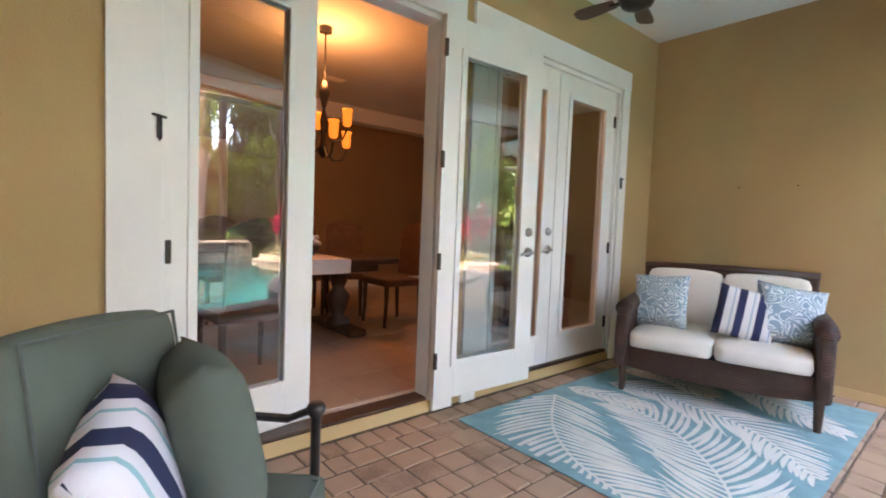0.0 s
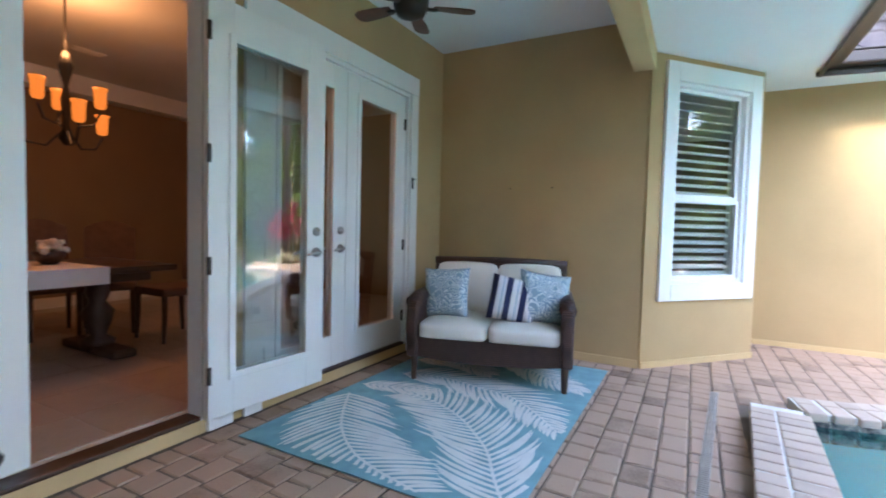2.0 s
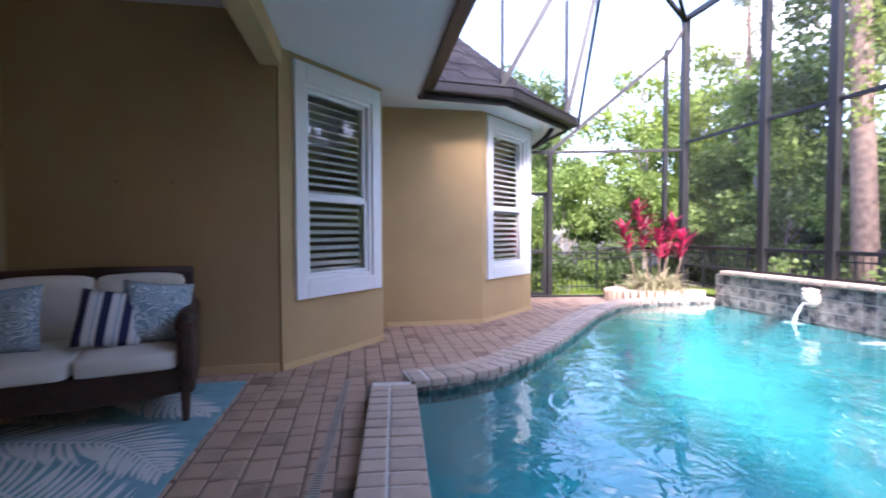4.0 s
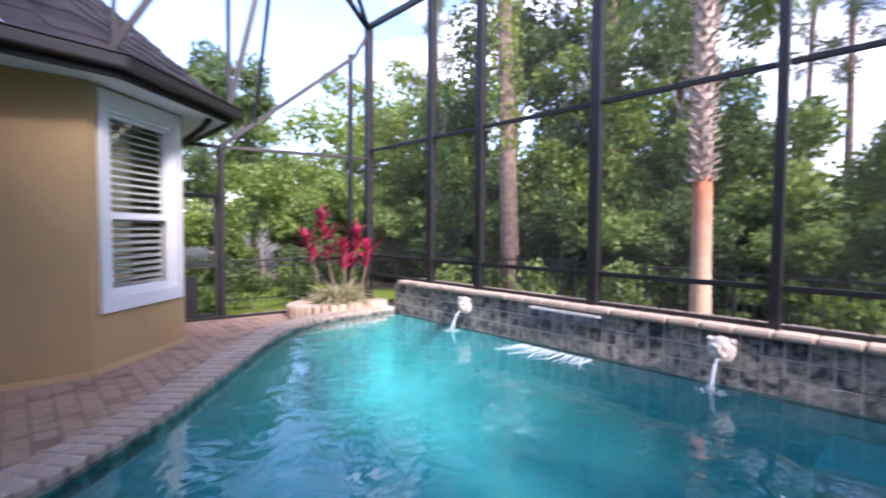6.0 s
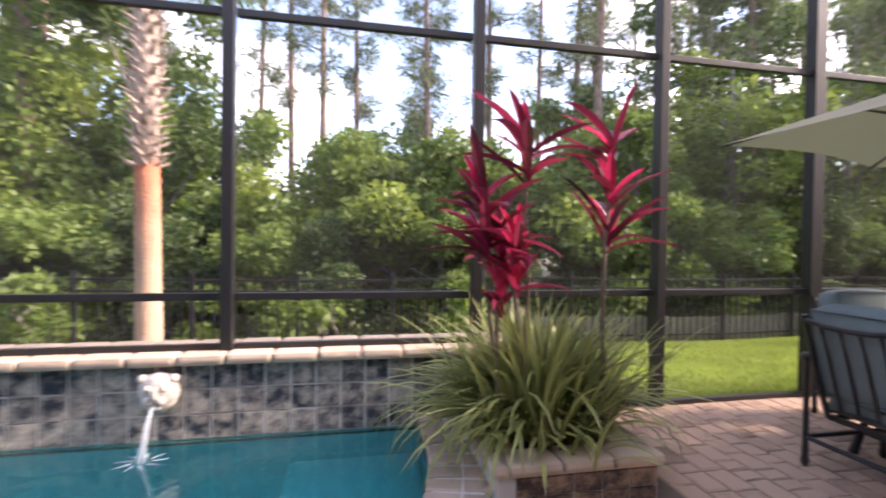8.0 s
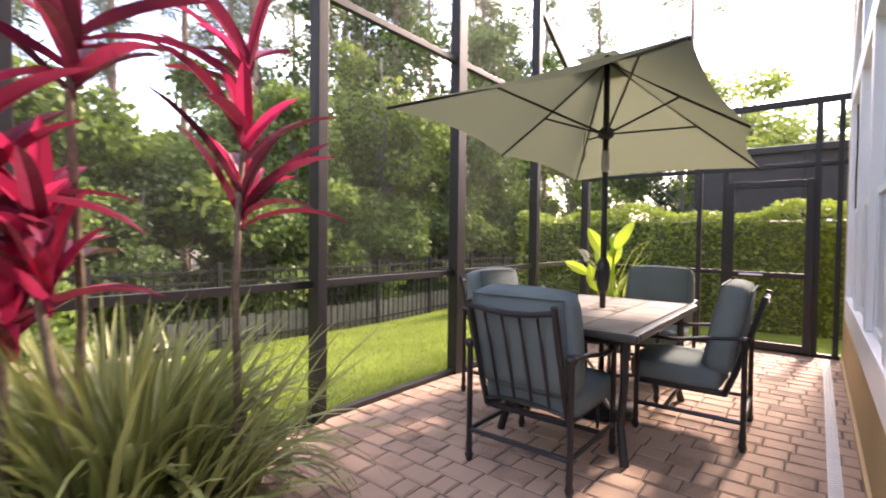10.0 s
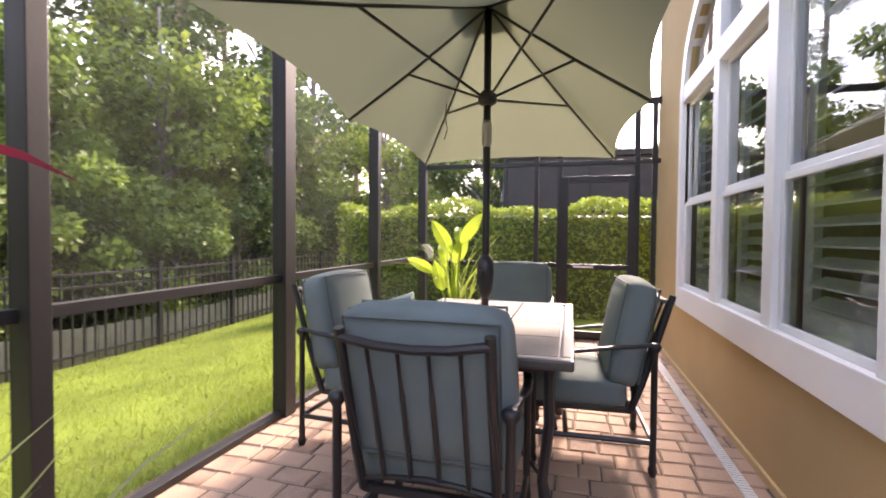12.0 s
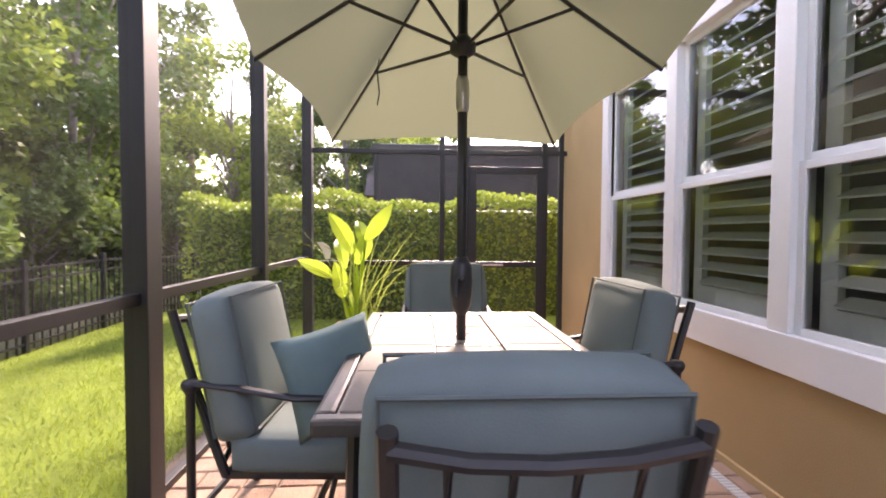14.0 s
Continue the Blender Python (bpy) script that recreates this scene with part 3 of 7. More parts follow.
def slab_with_hole(name, outer, hole, z0, z1, mat, label):
    """A flat bed with the pool cut out of it."""
    bm = bmesh.new()
    a = [bm.verts.new((x, y, z1)) for x, y in outer]
    b = [bm.verts.new((x, y, z1)) for x, y in hole]
    es = [bm.edges.new((r[i], r[(i + 1) % len(r)])) for r in (a, b) for i in range(len(r))]
    bmesh.ops.triangle_fill(bm, edges=es, use_beauty=True)
    bmesh.ops.recalc_face_normals(bm, faces=bm.faces)
    for f in bm.faces:
        if f.normal.z < 0:
            f.normal_flip()
    r = bmesh.ops.extrude_face_region(bm, geom=list(bm.faces))
    for v in r["geom"]:
        if isinstance(v, bmesh.types.BMVert):
            v.co.z = z0
    bmesh.ops.recalc_face_normals(bm, faces=bm.faces)
    return tagged(link(name, bm, mat), label, "pavement", kind="structure")


DECK = [(-5.9, -6.6), (8.7, -6.6), (8.7, -3.0), (7.3, -3.0), (6.4, -2.1), (6.4, -0.9), (4.7, 0.1), (4.7, 2.1), (-1.3, 2.1), (-1.3, -3.6), (-5.9, -3.6)]
WIDE = [(p[0], p[1]) for p in offset_line(EAST_EDGE, 0.12)] + [(p[0], p[1]) for p in offset_line(WEST_EDGE, 0.12)]
deck_bed = slab_with_hole("pavement", DECK, WIDE, -0.12, -0.006, M_JOINT, "brown and pink concrete pavers laid in rows round the pool")


# ---- pool ----
def pool():
    bm = bmesh.new()
    n = len(POOL)
    mx, my = 3.9, -3.9
    shape = [(-0.02, 1.0), (-0.55, 0.99), (-0.90, 0.965), (-1.12, 0.92), (-1.26, 0.85), (-1.34, 0.74), (-1.38, 0.5)]
    rings = [[bm.verts.new((mx + (x - mx) * k, my + (y - my) * k, z)) for x, y in POOL] for z, k in shape]
    for a, b in zip(rings, rings[1:]):
        for i in range(n):
            bm.faces.new((a[i], a[(i + 1) % n], b[(i + 1) % n], b[i]))
    bm.faces.new(rings[-1])
    bmesh.ops.recalc_face_normals(bm, faces=bm.faces)
    for f in bm.faces:
        f.normal_flip()
    basin = link("pool_basin", bm, M_PLASTER, smooth=True)
    tagged(basin, "pale blue plastered swimming pool basin", "pool", kind="structure")
    bm = bmesh.new()
    boxm(bm, (0.70, -6.34, -1.34), (1.55, -5.6, -0.16), None, 0.05)
    part("step", bm, M_PLASTER, basin, "pale underwater corner step")
    bm = bmesh.new()
    f = bm.faces.new([bm.verts.new((x, y, WATER_Z)) for x, y in POOL])
    f.normal_update()
    if f.normal.z < 0:
        f.normal_flip()
    water = link("water", bm, M_WATER)
    water.visible_shadow = False
    tagged(water, "clear turquoise pool water with gentle ripples", "water", kind="structure")


pool()


def coping():
    """Rounded bricks set across the pool's edge, with pale joints, over a band of slate tiles."""
    bed = bmesh.new()
    tiles = bmesh.new()
    bricks = thing("pool_coping", "tan brick coping with pale grout round the pool", "coping", kind="structure")
    runs = [(EAST_EDGE, 0.32), ([(1.95, -0.91), (3.83, -1.04)], 0.32), (WEST_EDGE, 0.30)]
    shapes = []
    for line, wid in runs:
        dense = []
        for (x1, y1), (x2, y2) in zip(line, line[1:]):
            L = math.hypot(x2 - x1, y2 - y1)
            k = max(1, int(L / 0.02))
            dense += [(x1 + (x2 - x1) * i / k, y1 + (y2 - y1) * i / k) for i in range(k)]
        dense.append(line[-1])
        dense = dense[:-3]
        last = None
        mark = []
        for i, p in enumerate(dense):
            if last is None or math.hypot(p[0] - last[0], p[1] - last[1]) >= 0.115:
                t = Vector(dense[min(i + 2, len(dense) - 1)]) - Vector(dense[max(i - 2, 0)])
                mark.append((p, t.normalized()))
                last = p
        for (p, t), (q, _) in zip(mark, mark[1:]):
            c = Vector(((p[0] + q[0]) / 2, (p[1] + q[1]) / 2))
            nrm = Vector((-t.y, t.x))
            shapes.append((c, t, nrm, wid))
        off = offset_line(line, wid - 0.045)
        inn = offset_line(line, 0.004)
        for i in range(len(line) - 1):
            q = [inn[i], inn[i + 1], off[i + 1], off[i]]
            lo = [bed.verts.new((x, y, -0.1)) for x, y in q]
            hi = [bed.verts.new((x, y, COPE_Z - 0.006)) for x, y in q]
            bed.faces.new(hi)
            for a in range(4):
                bed.faces.new((lo[a], lo[(a + 1) % 4], hi[(a + 1) % 4], hi[a]))
    bmesh.ops.recalc_face_normals(bed, faces=bed.faces)
    part("grout_bed", bed, M_GROUT, bricks, "pale grout between the bricks")
    rng = random.Random(2)

    def brick(w, l):
        bm = bmesh.new()
        boxm(bm, (-l / 2, -w / 2, -0.055), (l / 2, w / 2, 0.0), None, 0.012)
        me = bpy.data.meshes.new("brick")
        bm.to_mesh(me)
        bm.free()
        me.materials.append(M_COPE)
        return me

    inner, outer = brick(0.175, 0.106), brick(0.128, 0.106)
    for c, t, nrm, wid in shapes:
        ang = math.degrees(math.atan2(t.y, t.x))
        for me, d, tip in ((inner, 0.0575, -4), (outer, 0.22, 0)):
            o = new("brick", me)
            p = c + nrm * d
            o.parent = bricks
            o.matrix_basis = pose(p.x, p.y, COPE_Z + 0.004 + rng.uniform(-0.002, 0.002), 0, 0, ang + rng.uniform(-1, 1))
    band = thing("waterline_band", "dark slate mosaic tile band at the waterline", "tile", kind="structure")
    tile = bmesh.new()
    boxm(tile, (-0.07, -0.006, -0.07), (0.07, 0.006, 0.07), None, 0.003)
    tm = bpy.data.meshes.new("tile")
    tile.to_mesh(tm)
    tile.free()
    tm.materials.append(M_TILE)
    for line, _ in runs:
        total = 0.0
        pos = 0.07
        for (x1, y1), (x2, y2) in zip(line, line[1:]):
            L = math.hypot(x2 - x1, y2 - y1)
            while pos < total + L:
                k = (pos - total) / L
                o = new("tile", tm)
                o.parent = band
                a = math.degrees(math.atan2(y2 - y1, x2 - x1))
                o.matrix_basis = pose(x1 + (x2 - x1) * k, y1 + (y2 - y1) * k, -0.012, 0, 0, a)
                pos += 0.148
            total += L


coping()


def feature_wall():
    """Raised wall behind the pool: slate tiles, a stone cap, a spillway and two stone masks."""
    w = link("feature_wall", box((-0.42, -6.80, -0.12), (7.2, -6.365, 0.49)), M_GROUT)
    tagged(w, "raised pool wall faced with dark slate tiles", "wall", kind="structure")
    t = bmesh.new()
    boxm(t, (-0.0745, -0.004, -0.0745), (0.0745, 0.004, 0.0745), None, 0.002)
    tm = bpy.data.meshes.new("tile")
    t.to_mesh(tm)
    t.free()
    tm.materials.append(M_TILE)
    rng = random.Random(7)
    x = 0.0
    while x < 7.14:
        for z in (0.412, 0.252, 0.092):
            o = new("tile", tm)
            o.parent = w
            o.matrix_basis = pose(x, -6.361 + rng.uniform(-0.002, 0.002), z, rng.uniform(-0.6, 0.6), 0, rng.uniform(-0.6, 0.6))
        x += 0.162
    for z in (0.412, 0.252, 0.092):
        for y in (-6.445, -6.605, -6.745):
            o = new("tile", tm)
            o.parent = w
            o.matrix_basis = pose(7.204, y, z, 0, 0, 90)
    cap = thing("wall_cap", "rounded tan stone cap along the pool wall", "coping", kind="structure")
    bm = bmesh.new()
    boxm(bm, (-0.14, -0.27, -0.035), (0.14, 0.27, 0.035), None, 0.028)
    cm = bpy.data.meshes.new("stone")
    bm.to_mesh(cm)
    bm.free()
    cm.materials.append(M_CAP)
    x = -0.2
    while x < 7.2:
        o = new("stone", cm)
        o.parent = cap
        o.matrix_basis = pose(x, -6.57, 0.525 + rng.uniform(-0.002, 0.002), 0, 0, rng.uniform(-0.5, 0.5))
        x += 0.285
    sp = thing("spillway", "pale plastic spillway with a sheet of falling water", "water feature", (3.95, -6.335, 0.455))
    part("lip", box((-0.46, -0.02, -0.014), (0.46, 0.05, 0.016), None, 0.006), M_PLASTICW, sp)
    bm = bmesh.new()
    rows = []
    for k in range(9):
        z = -0.015 - 0.424 * k / 8
        y = 0.045 + 0.13 * (k / 8) ** 0.6
        rows.append([bm.verts.new((-0.44 + 0.88 * i / 24, y + 0.006 * math.sin(i * 1.9 + k), z)) for i in range(25)])
    for a, b in zip(rows, rows[1:]):
        for i in range(24):
            bm.faces.new((a[i], a[i + 1], b[i + 1], b[i]))
    s = part("water_sheet", bm, M_STREAM, sp, "thin clear sheet of water", True)
    s.visible_shadow = False
    bm = bmesh.new()
    for k in range(34):
        x0 = -0.46 + k * 0.028 + rng.uniform(-0.01, 0.01)
        L = rng.uniform(0.12, 0.5)
        tube(bm, [(x0, 0.16, -0.434), (x0 + rng.uniform(-.06, .06) + 0.1 * (x0), 0.16 + L * 0.6, -0.434), (x0 + 0.28 * x0 + rng.uniform(-0.1, 0.1), 0.16 + L, -0.436)], [0.012, 0.007, 0.002], 5, True, 0.4)
    part("foam", bm, M_FOAM, sp, "white foam streaks on the water")
    lion_mask((2.32, -6.325, 0.335))
    lion_mask((5.53, -6.325, 0.335))


def lion_mask(at):
    """A weathered stone animal mask that spouts water."""
    top = thing("spout_mask", "weathered pale stone animal mask spouting water", "ornament", at, 180, "stone masks on the pool wall")
    bm = bmesh.new()
    bmesh.ops.create_uvsphere(bm, u_segments=20, v_segments=14, radius=0.1)
    rng = random.Random(3)
    for v in bm.verts:
        x, y, z = v.co
        v.co = Vector((x * (1.15 + 0.14 * max(0, z * 8)), y * 0.85, z * 1.25))
        v.co += Vector((0, 0, 0)) + v.co.normalized() * 0.012 * noise.noise(v.co * 28)
    for sx in (-1, 1):
        bmesh.ops.create_uvsphere(bm, u_segments=8, v_segments=6, radius=0.032, matrix=pose(sx * 0.088, -0.015, 0.085, 0, sx * 25, 0))
        bmesh.ops.create_uvsphere(bm, u_segments=8, v_segments=6, radius=0.03, matrix=pose(sx * 0.035, -0.078, -0.035))
        bmesh.ops.create_uvsphere(bm, u_segments=8, v_segments=6, radius=0.022, matrix=pose(sx * 0.045, -0.07, 0.04))
    boxm(bm, (-0.02, -0.115, -0.02), (0.02, -0.06, 0.05), None, 0.012)
    boxm(bm, (-0.035, -0.095, -0.09), (0.035, -0.05, -0.06), None, 0.012)
    for v in bm.verts:
        v.co.y = -v.co.y * 1.0
        v.co.x = -v.co.x
    for v in bm.verts:
        v.co.y = -v.co.y
    part("mask", bm, M_LION, top, "", True).rotation_euler = (0, 0, 0)
    bm = bmesh.new()
    pts = [(0.0, -0.09 - 0.17 * t, -0.06 - 0.05 * t - (at[2] + 0.0 - WATER_Z - 0.10) * t * t) for t in (0, 0.2, 0.4, 0.6, 0.8, 1.0)]
    tube(bm, pts, [0.010, 0.010, 0.012, 0.014, 0.018, 0.03], 8)
    for k in range(9):
        a = k * 0.7
        tube(bm, [(0.05 * math.cos(a), -0.26 + 0.05 * math.sin(a), WATER_Z - at[2] + 0.003), (0.14 * math.cos(a + .2), -0.26 + 0.12 * math.sin(a + .2), WATER_Z - at[2] + 0.002)], [0.008, 0.003], 5, True, 0.4)
    s = part("water_jet", bm, M_FOAM, top, "arched jet of water", True)
    for c in top.children:
        c.matrix_basis = pose(0, 0, 0, 0, 0, 0)


feature_wall()


# ---- house ----
def house_walls():
    d1, d2 = (0.43, 1.90), (2.27, 3.98)  # the two door openings
    top = 2.42
    for i, (x0, x1) in enumerate(((-1.4, d1[0]), (d1[1], d2[0]), (d2[1], SEAT_X + 0.2))):
        wall_box("wall_north_%d" % (i + 1), (x0, DOOR_Y, 0), (x1, DOOR_Y + 0.12, 3.3))
    for i, (x0, x1) in enumerate((d1, d2)):
        wall_box("wall_lintel_%d" % (i + 1), (x0, DOOR_Y, top), (x1, DOOR_Y + 0.12, 3.3))
        wall_box("wall_sill_%d" % (i + 1), (x0, DOOR_Y, -0.05), (x1, DOOR_Y + 0.12, 0.07), M_BAND, "pale stucco door sill")
    wall_box("wall_east", (SEAT_X, 0.0, 0), (SEAT_X + 0.2, DOOR_Y, 3.3))
    wall_box("wall_west", (-0.85, WING_Y + 0.2, 0), (-0.65, DOOR_Y, 3.3))
    c = link("ceiling", box((-1.6, -0.05, CEIL_Z), (SEAT_X + 0.2, DOOR_Y + 0.12, CEIL_Z + 0.12)), M_CEIL)
    tagged(c, "smooth white porch ceiling", "ceiling", kind="structure")
    b = link("beam", box((-0.64, -0.05, 2.56), (SEAT_X - 0.005, 0.125, CEIL_Z - 0.004), None, 0.008), M_BAND)
    tagged(b, "tan stucco beam along the porch edge", "beam", kind="structure")
    base = bmesh.new()
    boxm(base, (SEAT_X - 0.018, 0.0, 0.0), (SEAT_X - 0.002, DOOR_Y - 0.02, 0.07))
    for (x0, y0), (x1, y1) in (BAY[0:2], BAY[2:4], BAY[3:5]):
        L = math.hypot(x1 - x0, y1 - y0)
        boxm(base, (0.0, -0.016, 0.0), (L, -0.002, 0.055), pose(x0, y0, 0, 0, 0, math.degrees(math.atan2(y1 - y0, x1 - x0))))
    tagged(link("baseboard", base, M_BAND), "pale stucco strip at the wall foot", "trim", kind="structure")


house_walls()


def wall_with_window(name, p, q, height, s0, s1, z0, z1, thick=0.18, mat=None):
    """A wall from p to q (outer face on its right side) with one opening through it."""
    L = math.hypot(q[0] - p[0], q[1] - p[1])
    m = pose(p[0], p[1], 0, 0, 0, math.degrees(math.atan2(q[1] - p[1], q[0] - p[0])))
    bm = bmesh.new()
    for lo, hi in (((0, 0, 0), (s0, thick, height)), ((s1, 0, 0), (L, thick, height)),
                   ((s0, 0, 0), (s1, thick, z0)), ((s0, 0, z1), (s1, thick, height))):
        boxm(bm, lo, hi, m)
    tagged(link(name, bm, mat or M_STUCCO), "tan stucco bay wall with a window", "wall", kind="structure")
    return m


def shutters(parent, x0, x1, z0, z1, y, tilt=32, step=0.075, name="slat"):
    bm0 = bmesh.new()
    hw = step * 0.49
    boxm(bm0, (-(x1 - x0) / 2, -hw, -0.005), ((x1 - x0) / 2, hw, 0.005), None, 0.003)
    me = bpy.data.meshes.new(name)
    bm0.to_mesh(me)
    bm0.free()
    me.materials.append(M_SLAT)
    z = z0 + step * 0.6
    while z < z1 - step * 0.4:
        o = new(name, me)
        o.parent = parent
        o.matrix_basis = pose((x0 + x1) / 2, y, z, tilt, 0, 0)
        z += step


def sash_window(name, m, s0, s1, z0, z1, mid):
    """White double-hung window with wide trim and louvred shutters behind it."""
    w = new(name)
    w.matrix_basis = m
    tagged(w, "white double-hung window with louvred shutters inside", "window", kind="structure")
    tw = 0.13
    bm = bmesh.new()
    a0, a1, b0, b1 = s0 - tw, s1 + tw, z0 - 0.15, z1 + 0.16
    for lo, hi in (((a0, -0.03, b0), (s0, 0.02, b1)), ((s1, -0.03, b0), (a1, 0.02, b1)),
                   ((s0, -0.03, b0), (s1, 0.02, z0)), ((s0, -0.03, z1), (s1, 0.02, b1))):
        boxm(bm, lo, hi, None, 0.006)
    part("trim", bm, M_WHITE, w)
    bm = bmesh.new()
    for lo, hi in (((s0, 0.0, z0), (s0 + 0.035, 0.1, z1)), ((s1 - 0.035, 0.0, z0), (s1, 0.1, z1)),
                   ((s0, 0.0, z0), (s1, 0.1, z0 + 0.035)), ((s0, 0.0, z1 - 0.035), (s1, 0.1, z1))):
        boxm(bm, lo, hi, None, 0.003)
    part("window_frame", bm, M_WHITE, w)
    for k, (za, zb, y) in enumerate(((z0 + 0.035, mid, 0.03), (mid, z1 - 0.035, 0.05))):
        x0, x1 = s0 + 0.035, s1 - 0.035
        sash = part("sash", frame_bm(x1 - x0, zb - za, 0.035, 0.03, za, Matrix.Translation((x0, y, 0))), M_WHITE, w)
        glazing(sash, (x0 + 0.03, y + 0.012, za + 0.03), (x1 - 0.03, y + 0.018, zb - 0.03), M_GLASS)
    shutters(w, s0 + 0.05, s1 - 0.05, z0 + 0.10, z1, 0.13, 26)
    for a, b in ((s0 + 0.005, s0 + 0.05), (s1 - 0.05, s1 - 0.005)):
        part("shutter_stile", box((a, 0.112, z0), (b, 0.148, z1)), M_SLAT, w)
    part("shutter_rail", box((s0 + 0.05, 0.112, z0), (s1 - 0.05, 0.148, z0 + 0.10)), M_SLAT, w)
    part("sill_stool", box((s0 - 0.02, 0.1, z0 - 0.03), (s1 + 0.02, 0.24, z0 - 0.002)), M_WHITE, w)
    return w


m1 = wall_with_window("wall_bay_1", BAY[0], BAY[1], 3.0, 0.28, 1.16, 0.735, 2.505)
sash_window("window_1", m1, 0.28, 1.16, 0.735, 2.505, 1.5)
wall_box("wall_bay_2", (BAY[1][0], BAY[1][1] + 0.01, 0), (BAY[2][0] + 0.2, -0.75, 3.0))
wall_box("wall_bay_3", (BAY[2][0], BAY[3][1], 0), (BAY[2][0] + 0.2, BAY[1][1], 3.0))
m2 = wall_with_window("wall_bay_4", BAY[3], BAY[4], 3.0, 0.23, 1.18, 0.71, 2.53)
sash_window("window_2", m2, 0.23, 1.18, 0.71, 2.53, 1.5)
wall_box("wall_bay_5", (BAY[4][0], BAY[4][1], 0), (11.5, BAY[4][1] + 0.2, 3.0))


def bay_rooms():
    """Dim rooms behind the bay windows."""
    wall_box("wall_inner_1", (4.85, 1.6, 0), (9.5, 1.75, 3.0), M_DINWALL, "plain inner wall behind the bay windows")
    wall_box("wall_inner_2", (9.4, -2.8, 0), (9.55, 1.6, 3.0), M_DINWALL, "plain inner wall behind the bay windows")
    room = [(4.85, 0.05), (5.75, -0.70), (6.52, -0.75), (6.55, -2.05), (7.36, -2.84), (9.4, -2.84), (9.4, 1.6), (4.85, 1.6)]
    tagged(link("ceiling_bay", prism(bmesh.new(), room, 2.76, 2.84), M_CEIL), "white ceiling behind the bay windows", "ceiling", kind="structure")
    tagged(link("floor_bay", prism(bmesh.new(), room, -0.1, 0.02), M_DINTILE), "plain tiled floor behind the bay windows", "floor", kind="structure")


bay_rooms()


# eaves: soffit, gutter and roof
EAVE = [(-1.4, -1.3), (5.80, -1.35), (5.93, -2.40), (7.12, -3.72), (12.0, -3.76)]


def eaves():
    bm = prism(bmesh.new(), EAVE + [(12.0, -2.9), (7.3, -2.9), (6.45, -2.1), (6.45, -0.8), (4.75, 0.05), (4.75, -0.052), (-1.4, -0.052)], SOFFIT_Z, SOFFIT_Z + 0.03)
    tagged(link("soffit", bm, M_CEIL), "smooth white soffit under the eaves", "soffit", kind="structure")
    bm = bmesh.new()
    for (x0, y0), (x1, y1) in zip(EAVE, EAVE[1:]):
        L = math.hypot(x1 - x0, y1 - y0)
        m = pose(x0, y0, 0, 0, 0, math.degrees(math.atan2(y1 - y0, x1 - x0)))
        boxm(bm, (-0.02, -0.03, 2.68), (L + 0.02, 0.0, 2.87), m, 0.004)
        boxm(bm, (-0.05, -0.15, 2.74), (L + 0.05, -0.03, 2.86), m, 0.02)
        boxm(bm, (-0.05, -0.16, 2.855), (L + 0.05, -0.03, 2.875), m, 0.006)
    tagged(link("gutter", bm, M_GUTTER), "dark brown metal gutter along the eaves", "gutter", kind="structure")
    # shingled slopes, one course after another
    roof = new("roof")
    tagged(roof, "dark grey asphalt shingle roof", "roof", kind="structure")
    ridge = [(-1.4, 3.6), (8.3, 0.5), (8.3, -0.4), (8.7, -0.9), (12.0, -0.9)]
    for k in range(4):
        (x0, y0), (x1, y1) = EAVE[k], EAVE[k + 1]
        (u0, v0), (u1, v1) = ridge[k], ridge[k + 1]
        bm = bmesh.new()
        n = 22
        for i in range(n):
            a, b = i / n, (i + 1.06) / n
            z0, z1 = 2.88 + 2.7 * a + 0.014, 2.88 + 2.7 * b
            p = [Vector((x0 + (u0 - x0) * a, y0 + (v0 - y0) * a, z0)), Vector((x1 + (u1 - x1) * a, y1 + (v1 - y1) * a, z0)),
                 Vector((x1 + (u1 - x1) * b, y1 + (v1 - y1) * b, z1)), Vector((x0 + (u0 - x0) * b, y0 + (v0 - y0) * b, z1))]
            L = (p[1] - p[0]).length
            cols = max(1, int(L / 0.3)) if k else max(1, int(L / 0.9))
            for c in range(cols):
                e = 0.012 if (c + i) % 2 else 0.0
                q = [p[0].lerp(p[1], c / cols), p[0].lerp(p[1], (c + 1) / cols), p[3].lerp(p[2], (c + 1) / cols), p[3].lerp(p[2], c / cols)]
                vs = [bm.verts.new(w + Vector((0, 0, e))) for w in q]
                lo = [bm.verts.new(w - Vector((0, 0, 0.02))) for w in q]
                bm.faces.new(vs)
                bm.faces.new((lo[0], lo[1], vs[1], vs[0]))
        part("shingle_slope", bm, M_SHINGLE, roof)


eaves()


def downspout():
    d = thing("downspout", "dark brown metal downspout bent under the gutter corner", "downspout", kind="structure")
    part("elbow", tube(bmesh.new(), [(7.12, -3.5, 2.72), (7.14, -3.42, 2.60), (7.3, -3.33, 2.50), (7.6, -3.27, 2.44)], 0.036, 8), M_GUTTER, d, "", True)
    part("pipe", tube(bmesh.new(), [(7.6, -3.27, 2.46), (7.6, -3.27, 0.02)], 0.034, 8), M_GUTTER, d, "", True)


downspout()


